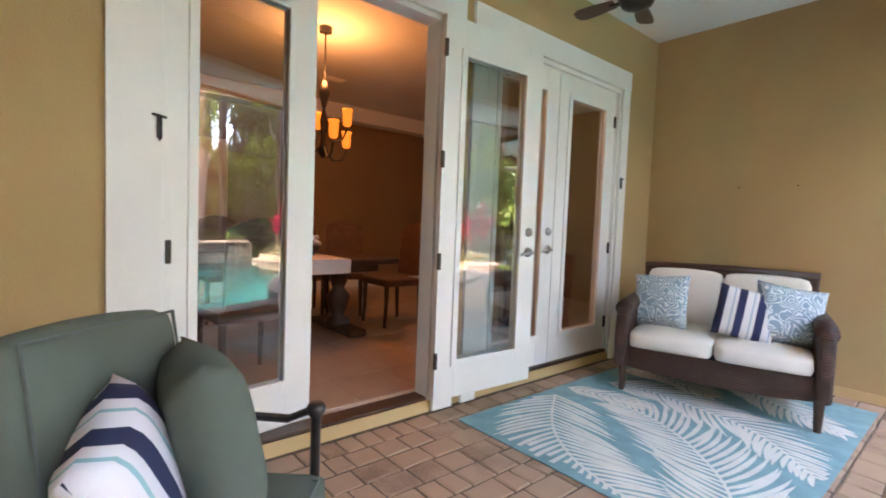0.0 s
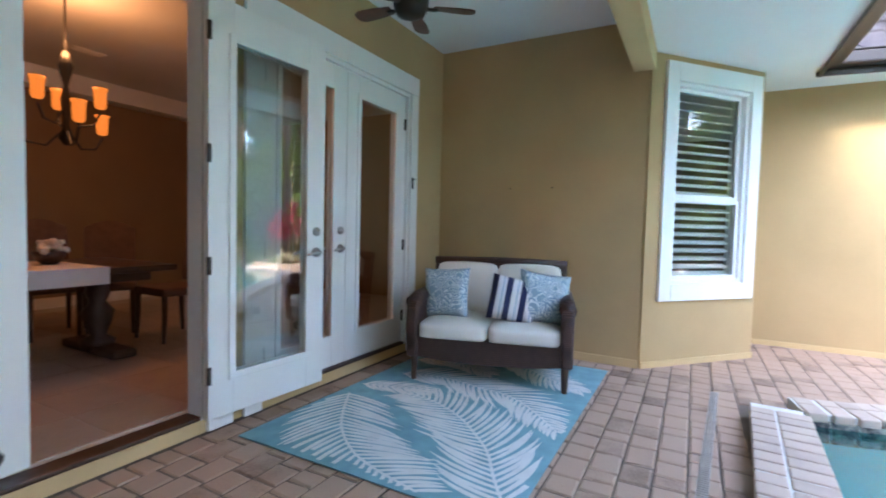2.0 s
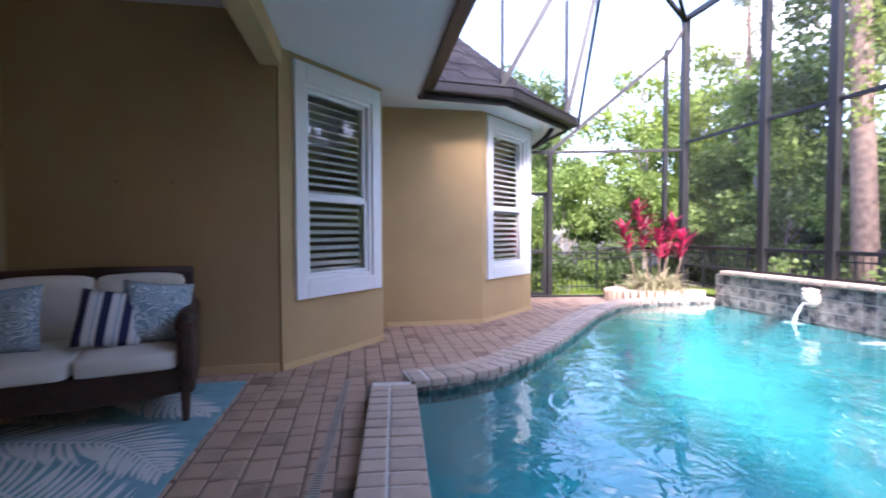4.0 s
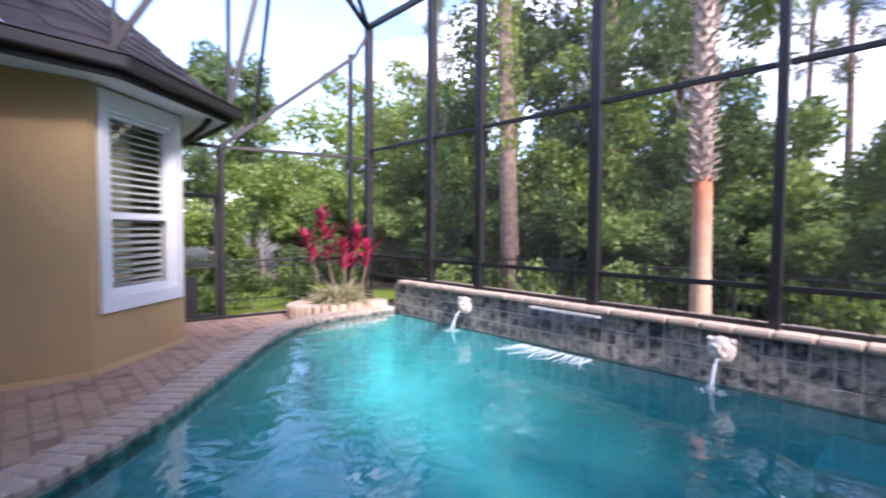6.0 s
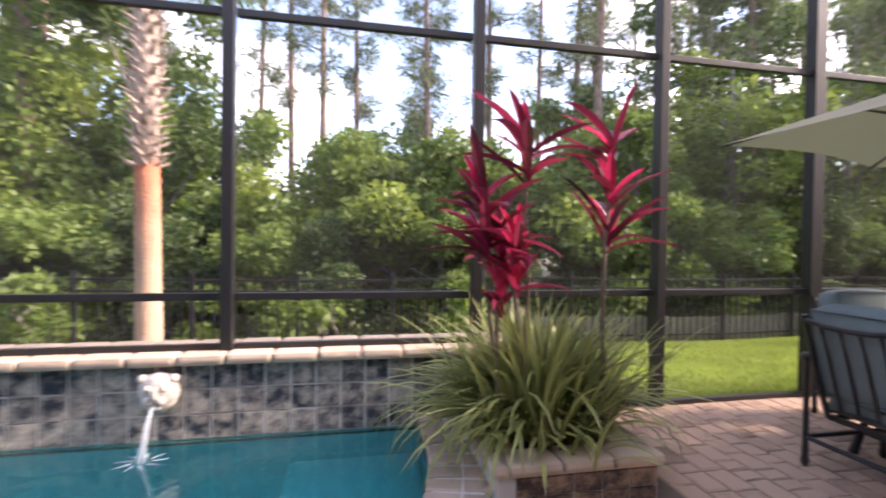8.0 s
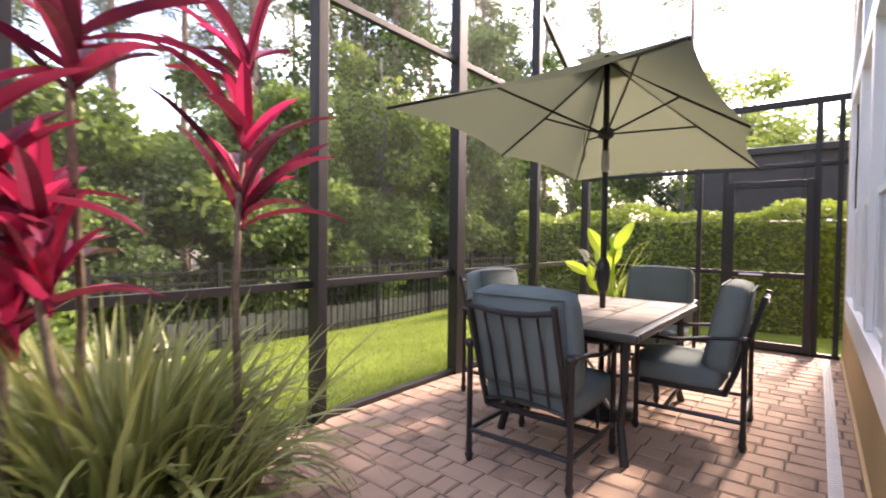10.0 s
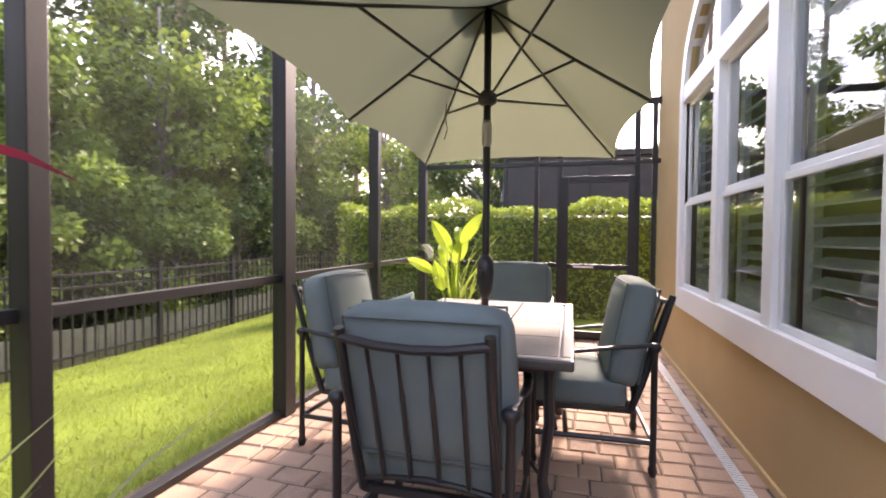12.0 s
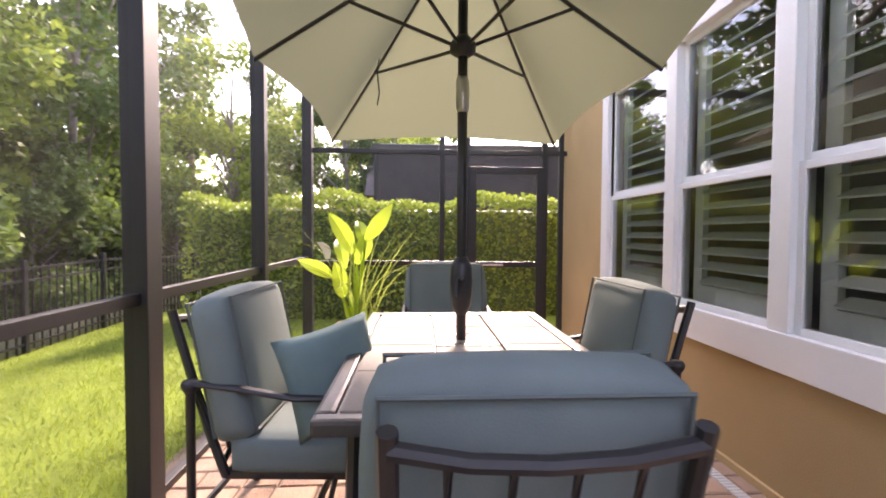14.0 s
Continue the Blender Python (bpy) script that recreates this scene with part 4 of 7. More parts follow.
# ---- french doors ----
def door_leaf(name, w, h, parent, m, hinge_at, lock_at=None, narrow=0.0, hinges=(0.25, 0.92, 2.04)):
    """A white door leaf with one tall pane; x from 0 to w, outside face at y=0."""
    leaf = new(name)
    leaf.parent = parent
    leaf.matrix_basis = m
    st, top, bot, th = 0.15, 0.205, 0.23, 0.045
    sl = st - narrow
    bm = bmesh.new()
    for lo, hi in (((0, 0, 0), (sl, th, h)), ((w - st, 0, 0), (w, th, h)), ((sl, 0, 0), (w - st, th, bot)), ((sl, 0, h - top), (w - st, th, h))):
        boxm(bm, lo, hi, None, 0.003)
    part("stiles_and_rails", bm, M_WHITE, leaf)
    bm = bmesh.new()
    for y in (-0.012, th - 0.004):
        for lo, hi in (((sl - 0.03, y, bot - 0.03), (sl + 0.012, y + 0.016, h - top + 0.03)), ((w - st - 0.012, y, bot - 0.03), (w - st + 0.03, y + 0.016, h - top + 0.03)),
                       ((sl, y, bot - 0.03), (w - st, y + 0.016, bot + 0.012)), ((sl, y, h - top - 0.012), (w - st, y + 0.016, h - top + 0.03))):
            boxm(bm, lo, hi, None, 0.005)
    part("glazing_bead", bm, M_WHITE, leaf)
    glazing(leaf, (sl, 0.018, bot), (w - st, 0.026, h - top), M_DGLASS)
    for z in hinges:
        part("hinge", box((hinge_at - 0.011, -0.016, z - 0.05), (hinge_at + 0.011, 0.0, z + 0.05), None, 0.004), M_HINGE, leaf, "dark metal hinge")
    if lock_at is not None:
        s = 1 if lock_at > w / 2 else -1
        for face in (-1, 1):
            y = 0.0 if face < 0 else th
            bm = bmesh.new()
            lathe(bm, [(0.032, 0), (0.03, 0.012), (0.012, 0.014), (0.012, 0.03)], (0, 0, 0), 16, Matrix.Translation((lock_at, y, 1.05)) @ pose(0, 0, 0, 90 * (1 if face < 0 else -1)))
            part("deadbolt", bm, M_CHROME, leaf, "satin nickel deadbolt", True)
            bm = bmesh.new()
            lathe(bm, [(0.034, 0), (0.032, 0.014), (0.012, 0.016), (0.011, 0.05)], (0, 0, 0), 16, Matrix.Translation((lock_at, y, 0.91)) @ pose(0, 0, 0, 90 * (1 if face < 0 else -1)))
            yy = y + face * 0.05
            tube(bm, [(lock_at, yy, 0.91), (lock_at - s * 0.03, yy + face * 0.006, 0.912), (lock_at - s * 0.08, yy, 0.905), (lock_at - s * 0.11, yy - face * 0.006, 0.897)], [0.011, 0.011, 0.010, 0.008], 8)
            part("lever_handle", bm, M_CHROME, leaf, "satin nickel lever handle", True)
    return leaf


def french_doors():
    LH, Z0 = 2.34, 0.07
    for k, (x0, x1, lab) in enumerate(((0.43, 1.90, "white glazed double door with one leaf folded open"), (2.27, 3.98, "closed white glazed double door with nickel levers"))):
        d = thing("door_%d" % (k + 1), lab, "door", (0, 0, 0), kind="structure")
        bm = bmesh.new()
        jw = 0.03
        for lo, hi in (((x0, DOOR_Y, Z0), (x0 + jw, DOOR_Y + 0.12, 2.42)), ((x1 - jw, DOOR_Y, Z0), (x1, DOOR_Y + 0.12, 2.42)), ((x0 + jw, DOOR_Y, 2.39), (x1 - jw, DOOR_Y + 0.12, 2.42))):
            boxm(bm, lo, hi)
        part("jamb", bm, M_WHITE, d)
        bm = bmesh.new()
        tr = (0.19, 0.16) if k == 0 else (0.13, 0.11)
        for lo, hi in (((x0 - tr[0], DOOR_Y - 0.025, 0.0), (x0, DOOR_Y - 0.001, 2.42)), ((x1, DOOR_Y - 0.025, 0.0), (x1 + tr[1], DOOR_Y - 0.001, 2.42)),
                       ((x0 - tr[0], DOOR_Y - 0.03, 2.42), (x1 + tr[1], DOOR_Y - 0.001, 2.585))):
            boxm(bm, lo, hi, None, 0.004)
        part("trim", bm, M_WHITE, d)
        part("threshold", box((x0 + jw, DOOR_Y + 0.0, Z0), (x1 - jw, DOOR_Y + 0.12, Z0 + 0.022), None, 0.006), M_DWOOD, d, "dark bronze threshold")
        lw = (x1 - x0 - 2 * jw) / 2 - 0.003
        if k == 0:
            door_leaf("leaf", lw, LH - 0.01, d, pose(x0 + jw, DOOR_Y + 0.01, Z0 + 0.025, 0, 0, 9.5), -0.008, None, 0.05)
            latch(x0 - 0.014, 1.485)
            door_leaf("leaf", 0.84, LH - 0.02, d, pose(x1 - 0.04, DOOR_Y - 0.076, Z0 + 0.018, 0, 0, -3.6), 0.0, 0.84 - 0.07, 0.0, (0.25, 0.86, 1.47, 2.12))
        else:
            door_leaf("leaf", lw, LH - 0.01, d, pose(x0 + jw, DOOR_Y + 0.035, Z0 + 0.025), 0.012, lw - 0.065)
            door_leaf("leaf", lw, LH - 0.01, d, pose(x0 + jw + lw + 0.006, DOOR_Y + 0.035, Z0 + 0.025), lw - 0.012)
            latch(x1 + 0.014, 1.56)


def latch(x, z):
    """A small dark hook latch screwed to the door trim."""
    h = thing("door_hook", "small black metal hook latch on the door trim", "latch", (x, DOOR_Y - 0.026, z), 0, "hook latches beside the doors")
    part("plate", box((-0.010, -0.006, -0.01), (0.010, 0.0005, 0.085), None, 0.002), M_IRON, h)
    part("hook", tube(bmesh.new(), [(-0.028, -0.014, 0.082), (0.0, -0.012, 0.078), (0.024, -0.014, 0.074)], 0.006, 6), M_IRON, h)
    part("pin", tube(bmesh.new(), [(0.0, -0.01, 0.08), (0.002, -0.012, 0.03), (0.0, -0.01, -0.02)], 0.0045, 6), M_IRON, h)


french_doors()


# ---- dining room seen through the doors ----
def dining_room():
    y1 = 6.6
    fl = link("floor", box((-1.4, DOOR_Y + 0.12, -0.05), (6.5, y1, 0.07)), M_GROUT)
    tagged(fl, "large tan ceramic floor tiles", "floor", kind="structure")
    bm = bmesh.new()
    boxm(bm, (-0.222, -0.222, 0), (0.222, 0.222, 0.012), None, 0.003)
    me = bpy.data.meshes.new("tile")
    bm.to_mesh(me)
    bm.free()
    me.materials.append(M_DINTILE)
    for i in range(-5, 15):
        for j in range(0, 13):
            cx, cy = 2.2 + (i - 4) * 0.45, DOOR_Y + 0.43 + j * 0.45
            if -1.2 < cx < 6.3 and cy < y1 - 0.2 and j < 10:
                o = new("tile", me)
                o.parent = fl
                o.matrix_basis = pose(cx, cy, 0.062)
    for i, (lo, hi) in enumerate((((-1.4, y1, 0), (6.5, y1 + 0.15, 3.2)), ((6.35, DOOR_Y + 0.12, 0), (6.5, y1, 3.2)), ((-1.4, DOOR_Y + 0.12, 0), (-1.25, y1, 3.2)))):
        wall_box("wall_dining_%d" % (i + 1), lo, hi, M_DINWALL, "warm brown painted dining room wall")
    c = link("ceiling_dining", box((-1.4, DOOR_Y + 0.12, 2.95), (6.5, y1 + 0.1, 3.07)), M_CEIL)
    tagged(c, "white dining room ceiling", "ceiling", kind="structure")
    bm = bmesh.new()
    boxm(bm, (-1.25, y1 - 0.018, 0.07), (6.35, y1 - 0.001, 0.2), None, 0.004)
    boxm(bm, (-1.25, y1 - 0.25, 2.72), (6.35, y1 - 0.001, 2.948), None, 0.01)
    boxm(bm, (0.9, y1 - 0.03, 0.2), (1.0, y1 - 0.001, 2.2))
    boxm(bm, (1.85, y1 - 0.03, 0.2), (1.95, y1 - 0.001, 2.2))
    boxm(bm, (1.0, y1 - 0.02, 0.2), (1.85, y1 - 0.001, 2.2), None, 0.004)
    tagged(link("trim", bm, M_WHITE), "white baseboard, cornice and door casing", "trim", kind="structure")
    # table
    t = thing("dining_table", "dark wooden dining table on turned pedestals", "table", (1.5, 4.0, 0.074))
    part("tabletop", box((-1.15, -0.55, 0.70), (1.15, 0.55, 0.75), None, 0.015), M_DWOOD, t)
    part("apron", box((-1.0, -0.42, 0.62), (1.0, 0.42, 0.70), None, 0.008), M_DWOOD, t)
    for x in (-0.8, 0.8):
        bm = lathe(bmesh.new(), [(0.12, 0.03), (0.13, 0.10), (0.06, 0.14), (0.1, 0.25), (0.12, 0.34), (0.06, 0.42), (0.09, 0.5), (0.07, 0.62)], (x, 0, 0), 16)
        part("pedestal", bm, M_DWOOD, t, "", True)
        part("foot", box((x - 0.09, -0.42, 0.0), (x + 0.09, 0.42, 0.07), None, 0.02), M_DWOOD, t)
    r = thing("table_runner", "white linen runner on the dining table", "tablecloth", (1.5, 4.0, 0.826))
    bm = bmesh.new()
    boxm(bm, (0.05, -0.56, 0.0), (0.62, 0.3, 0.006), None, 0.002)
    boxm(bm, (0.05, -0.562, -0.12), (0.62, -0.556, 0.006), None, 0.001)
    part("cloth", bm, M_LINEN, r)
    v = thing("centrepiece", "bowl of white flowers on the dining table", "vase", (1.95, 3.95, 0.834))
    part("bowl", lathe(bmesh.new(), [(0.05, 0), (0.09, 0.04), (0.11, 0.09), (0.09, 0.10)], (0, 0, 0), 14), M_DWOOD, v, "", True)
    fb = bmesh.new()
    rng = random.Random(5)
    for _ in range(30):
        bmesh.ops.create_icosphere(fb, subdivisions=1, radius=rng.uniform(0.02, 0.035), matrix=Matrix.Translation((rng.gauss(0, 0.05), rng.gauss(0, 0.05), 0.13 + rng.uniform(-0.03, 0.04))))
    part("blossoms", fb, M_LINEN, v, "white blossoms")
    # chairs
    ch = thing("dining_chair", "dark carved wooden dining chair with upholstered seat", "chair", (2.95, 4.0, 0.074), 90, "dining chairs round the table")
    part("seat", box((-0.24, -0.22, 0.42), (0.24, 0.24, 0.50), None, 0.03), M_UPHOL, ch, "brown upholstered seat")
    bm = bmesh.new()
    g = []
    for i in range(9):
        u = -0.22 + 0.44 * i / 8
        h = 1.02 + 0.08 * math.cos(u * 7)
        g.append((u, h))
    pts = [(-0.22, 0.52)] + g + [(0.22, 0.52)]
    f0 = [bm.verts.new((x, -0.22 - 0.10 * (z - 0.5), z)) for x, z in pts]
    f1 = [bm.verts.new((x, -0.27 - 0.10 * (z - 0.5), z)) for x, z in pts]
    bm.faces.new(f0)
    bm.faces.new(f1[::-1])
    for i in range(len(pts)):
        bm.faces.new((f0[i], f1[i], f1[(i + 1) % len(pts)], f0[(i + 1) % len(pts)]))
    bmesh.ops.recalc_face_normals(bm, faces=bm.faces)
    part("backrest", bm, M_UPHOL, ch, "brown rounded upholstered back")
    for x in (-0.21, 0.21):
        for y in (-0.21, 0.21):
            part("leg", tube(bmesh.new(), [(x, y, 0.43), (x, y * 1.02, 0.2), (x * 1.02, y * 1.08, 0)], [0.026, 0.022, 0.018], 8), M_DWOOD, ch)
    for x, y, a in ((0.75, 5.05, 180), (1.5, 5.05, 180), (2.35, 4.95, 175), (2.75, 4.75, 150), (0.45, 3.0, 0), (1.08, 3.02, 4)):
        copy_thing(ch, pose(x, y, 0.074, 0, 0, a))
    # chandelier
    cl = thing("chandelier", "wrought iron chandelier with lit amber glass shades", "chandelier", (2.05, 3.9, 0))
    bm = tube(bmesh.new(), [(0, 0, 2.94), (0, 0, 2.45)], 0.008, 6)
    lathe(bm, [(0.06, 2.90), (0.06, 2.945)], (0, 0, 0), 12)
    part("chain", bm, M_IRON, cl)
    part("stem", lathe(bmesh.new(), [(0.015, 1.75), (0.05, 1.80), (0.02, 1.9), (0.035, 2.1), (0.015, 2.2), (0.05, 2.35), (0.02, 2.46)], (0, 0, 0), 12), M_IRON, cl, "", True)
    for k in range(6):
        a = k * math.pi / 3 + 0.35
        up = 0.16 if k % 2 else 0.0
        R = 0.32 if k % 2 == 0 else 0.22
        c, s = math.cos(a), math.sin(a)
        pts = [(0.03 * c, 0.03 * s, 1.85 + up), (R * 0.4 * c, R * 0.4 * s, 1.74 + up), (R * 0.8 * c, R * 0.8 * s, 1.76 + up), (R * c, R * s, 1.86 + up), (R * 0.9 * c, R * 0.9 * s, 1.93 + up)]
        arm = part("arm", tube(bmesh.new(), pts[:4], 0.009, 6), M_IRON, cl, "scrolled iron arm")
        part("shade", lathe(bmesh.new(), [(0.028, 1.89 + up), (0.040, 1.91 + up), (0.043, 2.02 + up), (0.052, 2.05 + up)], (R * c, R * s, 0), 12), M_SHADE, cl, "lit amber glass shade", True)
    lamp = new("chandelier_glow", bpy.data.lights.new("chandelier_glow", "POINT"))
    lamp.data.energy, lamp.data.color, lamp.data.shadow_soft_size = 1.6, (1.0, 0.40, 0.13), 0.12
    lamp.matrix_world = pose(2.05, 3.9, 2.55)
    ve = thing("ceiling_vent", "small white ceiling air vent", "vent", (2.7, 5.4, 2.94))
    part("frame", frame_bm(0.3, 0.15, 0.02, 0.01, 0, pose(0, 0, 0, 90)), M_WHITE, ve)
    for k in range(4):
        part("slat", box((0.02, -0.025 - k * 0.028, 0.0), (0.28, -0.04 - k * 0.028, 0.006)), M_WHITE, ve)
    st = thing("floor_vacuum", "tall dark stick vacuum standing by the inner wall", "vacuum", (3.9, 3.2, 0.074))
    part("pole", tube(bmesh.new(), [(0, 0, 0.1), (0.05, 0.05, 1.15)], 0.018, 8), M_IRON, st)
    part("head", box((-0.1, -0.06, 0), (0.1, 0.1, 0.08), None, 0.02), M_IRON, st)
    part("body", lathe(bmesh.new(), [(0.03, 0.95), (0.06, 1.0), (0.06, 1.2), (0.03, 1.25)], (0.05, 0.05, 0), 12), M_IRON, st)


dining_room()


# ---- west wing wall with the arched window ----
WX0, WX1, WZ0, WZS, WH = -4.56, -0.90, 0.765, 2.45, 0.85


def arch(x, grow=0.0):
    c, r = (WX0 + WX1) / 2, (WX1 - WX0) / 2 + grow
    return WZS + (WH + grow) * math.sqrt(max(0.0, 1 - ((x - c) / r) ** 2))


def wing():
    y, t = WING_Y, 0.2
    hole = [(WX0, WZ0), (WX1, WZ0)] + [(WX1 + (WX0 - WX1) * i / 24, arch(WX1 + (WX0 - WX1) * i / 24)) for i in range(25)]
    outer = [(CAGE_W - 0.15, 0), (-0.65, 0), (-0.65, 5.0), (CAGE_W - 0.15, 5.0)]
    bm = bmesh.new()
    a = [bm.verts.new((p[0], y, p[1])) for p in outer]
    b = [bm.verts.new((p[0], y, p[1])) for p in hole]
    es = [bm.edges.new((r[i], r[(i + 1) % len(r)])) for r in (a, b) for i in range(len(r))]
    bmesh.ops.triangle_fill(bm, edges=es, use_beauty=True)
    r = bmesh.ops.extrude_face_region(bm, geom=list(bm.faces))
    for v in r["geom"]:
        if isinstance(v, bmesh.types.BMVert):
            v.co.y = y + t
    bmesh.ops.recalc_face_normals(bm, faces=bm.faces)
    tagged(link("wall_south", bm, M_STUCCO), "tan stucco house wall with an arched window", "wall", kind="structure")
    wall_box("wall_wing_end", (CAGE_W - 0.15, y + t, 0), (CAGE_W + 0.05, 2.0, 5.0))
    # back wall and ceiling: the room's dimness is put into their colour
    wall_box("wall_wing_back", (CAGE_W - 0.15, -1.2, 0), (-0.85, -1.0, 5.0), M_INNER, "inner wall coloured dark as room shade behind the arched window")
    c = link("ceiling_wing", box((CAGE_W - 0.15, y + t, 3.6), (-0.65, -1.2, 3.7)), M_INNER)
    tagged(c, "ceiling coloured dark as room shade behind the arched window", "ceiling", kind="structure")
    f = link("floor_wing", box((CAGE_W, y + t, -0.05), (-0.85, -1.2, 0.05)), M_DINTILE)
    tagged(f, "tiled floor behind the arched window", "floor", kind="structure")
    strip = link("wall_foot", box((CAGE_W + 0.05, y - 0.02, 0), (-0.65, y - 0.002, 0.04)), M_BAND)
    tagged(strip, "pale stucco strip at the wall foot", "trim", kind="structure")
    w = thing("window_3", "large white arched window with louvred shutters inside", "window", kind="structure")
    bm = bmesh.new()
    n = 28
    rows = []
    for i in range(n + 1):
        u = i / n
        x0 = WX1 + (WX0 - WX1) * u
        xo = (WX1 + 0.12) + (WX0 - WX1 - 0.24) * u
        rows.append(((x0, arch(x0)), (xo, arch(xo, 0.12))))
    for (p, q), (p2, q2) in zip(rows, rows[1:]):
        lo = [bm.verts.new((a[0], y - 0.035, a[1])) for a in (p, q, q2, p2)]
        hi = [bm.verts.new((a[0], y + 0.06, a[1])) for a in (p, q, q2, p2)]
        bm.faces.new(lo)
        for k in range(4):
            bm.faces.new((lo[k], hi[k], hi[(k + 1) % 4], lo[(k + 1) % 4]))
    bmesh.ops.recalc_face_normals(bm, faces=bm.faces)
    boxm(bm, (WX0 - 0.12, y - 0.035, WZ0 - 0.175), (WX0, y + 0.06, WZS), None, 0.005)
    boxm(bm, (WX1, y - 0.035, WZ0 - 0.175), (WX1 + 0.12, y + 0.06, WZS), None, 0.005)
    boxm(bm, (WX0, y - 0.04, WZ0 - 0.175), (WX1, y + 0.06, WZ0), None, 0.005)
    part("trim", bm, M_WHITE, w)
    mull = [(-3.66, -3.54), (-2.75, -2.63), (-1.83, -1.71)]
    edges = [WX0] + [e for m in mull for e in m] + [WX1]
    cols = [(edges[i], edges[i + 1]) for i in range(0, len(edges), 2)]
    for m0, m1 in mull:
        part("mullion", box((m0, y - 0.03, WZ0), (m1, y + 0.08, arch((m0 + m1) / 2) - 0.005), None, 0.006), M_WHITE, w)
    part("transom_bar", box((WX0, y - 0.032, WZS - 0.09), (WX1, y + 0.07, WZS + 0.05), None, 0.006), M_WHITE, w)
    for x0, x1 in cols:
        for za, zb, yy in ((WZ0, 1.50, 0.0), (1.50, WZS - 0.09, 0.02)):
            s = part("sash", frame_bm(x1 - x0, zb - za, 0.035, 0.03, za, Matrix.Translation((x0, y + yy, 0))), M_WHITE, w)
            glazing(s, (x0 + 0.03, y + yy + 0.012, za + 0.03), (x1 - 0.03, y + yy + 0.018, zb - 0.03), M_GLASS)
            part("shutter_stile", box((x0 + 0.02, y + 0.095, za), (x0 + 0.1, y + 0.13, zb)), M_SLAT, w)
            part("shutter_stile", box((x1 - 0.1, y + 0.095, za), (x1 - 0.02, y + 0.13, zb)), M_SLAT, w)
            if za < 1:
                part("shutter_rail", box((x0 + 0.1, y + 0.095, za), (x1 - 0.1, y + 0.13, za + 0.12)), M_SLAT, w)
            shutters(w, x0 + 0.1, x1 - 0.1, za + (0.1 if za < 1 else 0), zb, y + 0.112, 27, 0.088)
        bm = bmesh.new()
        k = 8
        top = [(x1 + (x0 - x1) * i / k, arch(x1 + (x0 - x1) * i / k) - 0.02) for i in range(k + 1)]
        top = [(x, max(z, WZS + 0.055)) for x, z in top]
        pts = [(x0, WZS + 0.05), (x1, WZS + 0.05)] + top
        bm.faces.new([bm.verts.new((p[0], y + 0.03, p[1])) for p in pts])
        part("arched_pane", bm, M_GLASS, w).visible_shadow = False
    # unseen hip roof, its ridge raised to block sun from the bay and pool
    rf = new("roof_wing")
    tagged(rf, "unseen shingled hip roof added over the wing to shade bay and pool", "roof", kind="structure")
    part("fascia", box((CAGE_W - 0.5, WING_Y - 0.5, 4.98), (-0.2, 2.4, 5.12), None, 0.01), M_GUTTER, rf)
    x0, x1, y0, y1, zr, ym = CAGE_W - 0.5, -0.2, WING_Y - 0.5, 2.4, 7.6, -0.85
    corners = [(x0, y0, 5.12), (x1, y0, 5.12), (x1, y1, 5.12), (x0, y1, 5.12), (x0 + 1.6, ym, zr), (x1 - 1.0, ym, zr)]
    for f in ((0, 1, 5, 4), (1, 2, 5), (2, 3, 4, 5), (3, 0, 4)):
        bm = bmesh.new()
        top = [bm.verts.new(corners[k]) for k in f]
        low = [bm.verts.new(Vector(corners[k]) - Vector((0, 0, 0.04))) for k in f]
        bm.faces.new(top)
        bm.faces.new(low[::-1])
        for k in range(len(f)):
            n2 = (k + 1) % len(f)
            bm.faces.new((low[k], low[n2], top[n2], top[k]))
        part("slope", bm, M_SHINGLE, rf)


wing()


# ---- screen cage ----
def bar(a, b, w=0.05, d=0.05):
    a, b = Vector(a), Vector(b)
    v = b - a
    m = Matrix.Translation(a) @ v.to_track_quat("X", "Z").to_matrix().to_4x4()
    bm = bmesh.new()
    boxm(bm, (0, -w / 2, -d / 2), (v.length, w / 2, d / 2), m, 0.004)
    return bm


POSTS = [6.43, 5.40, 3.66, 1.96, 0.25, -1.27, -2.77, -4.24]
NE, CN = (8.15, CAGE_Y), (8.55, -4.06)


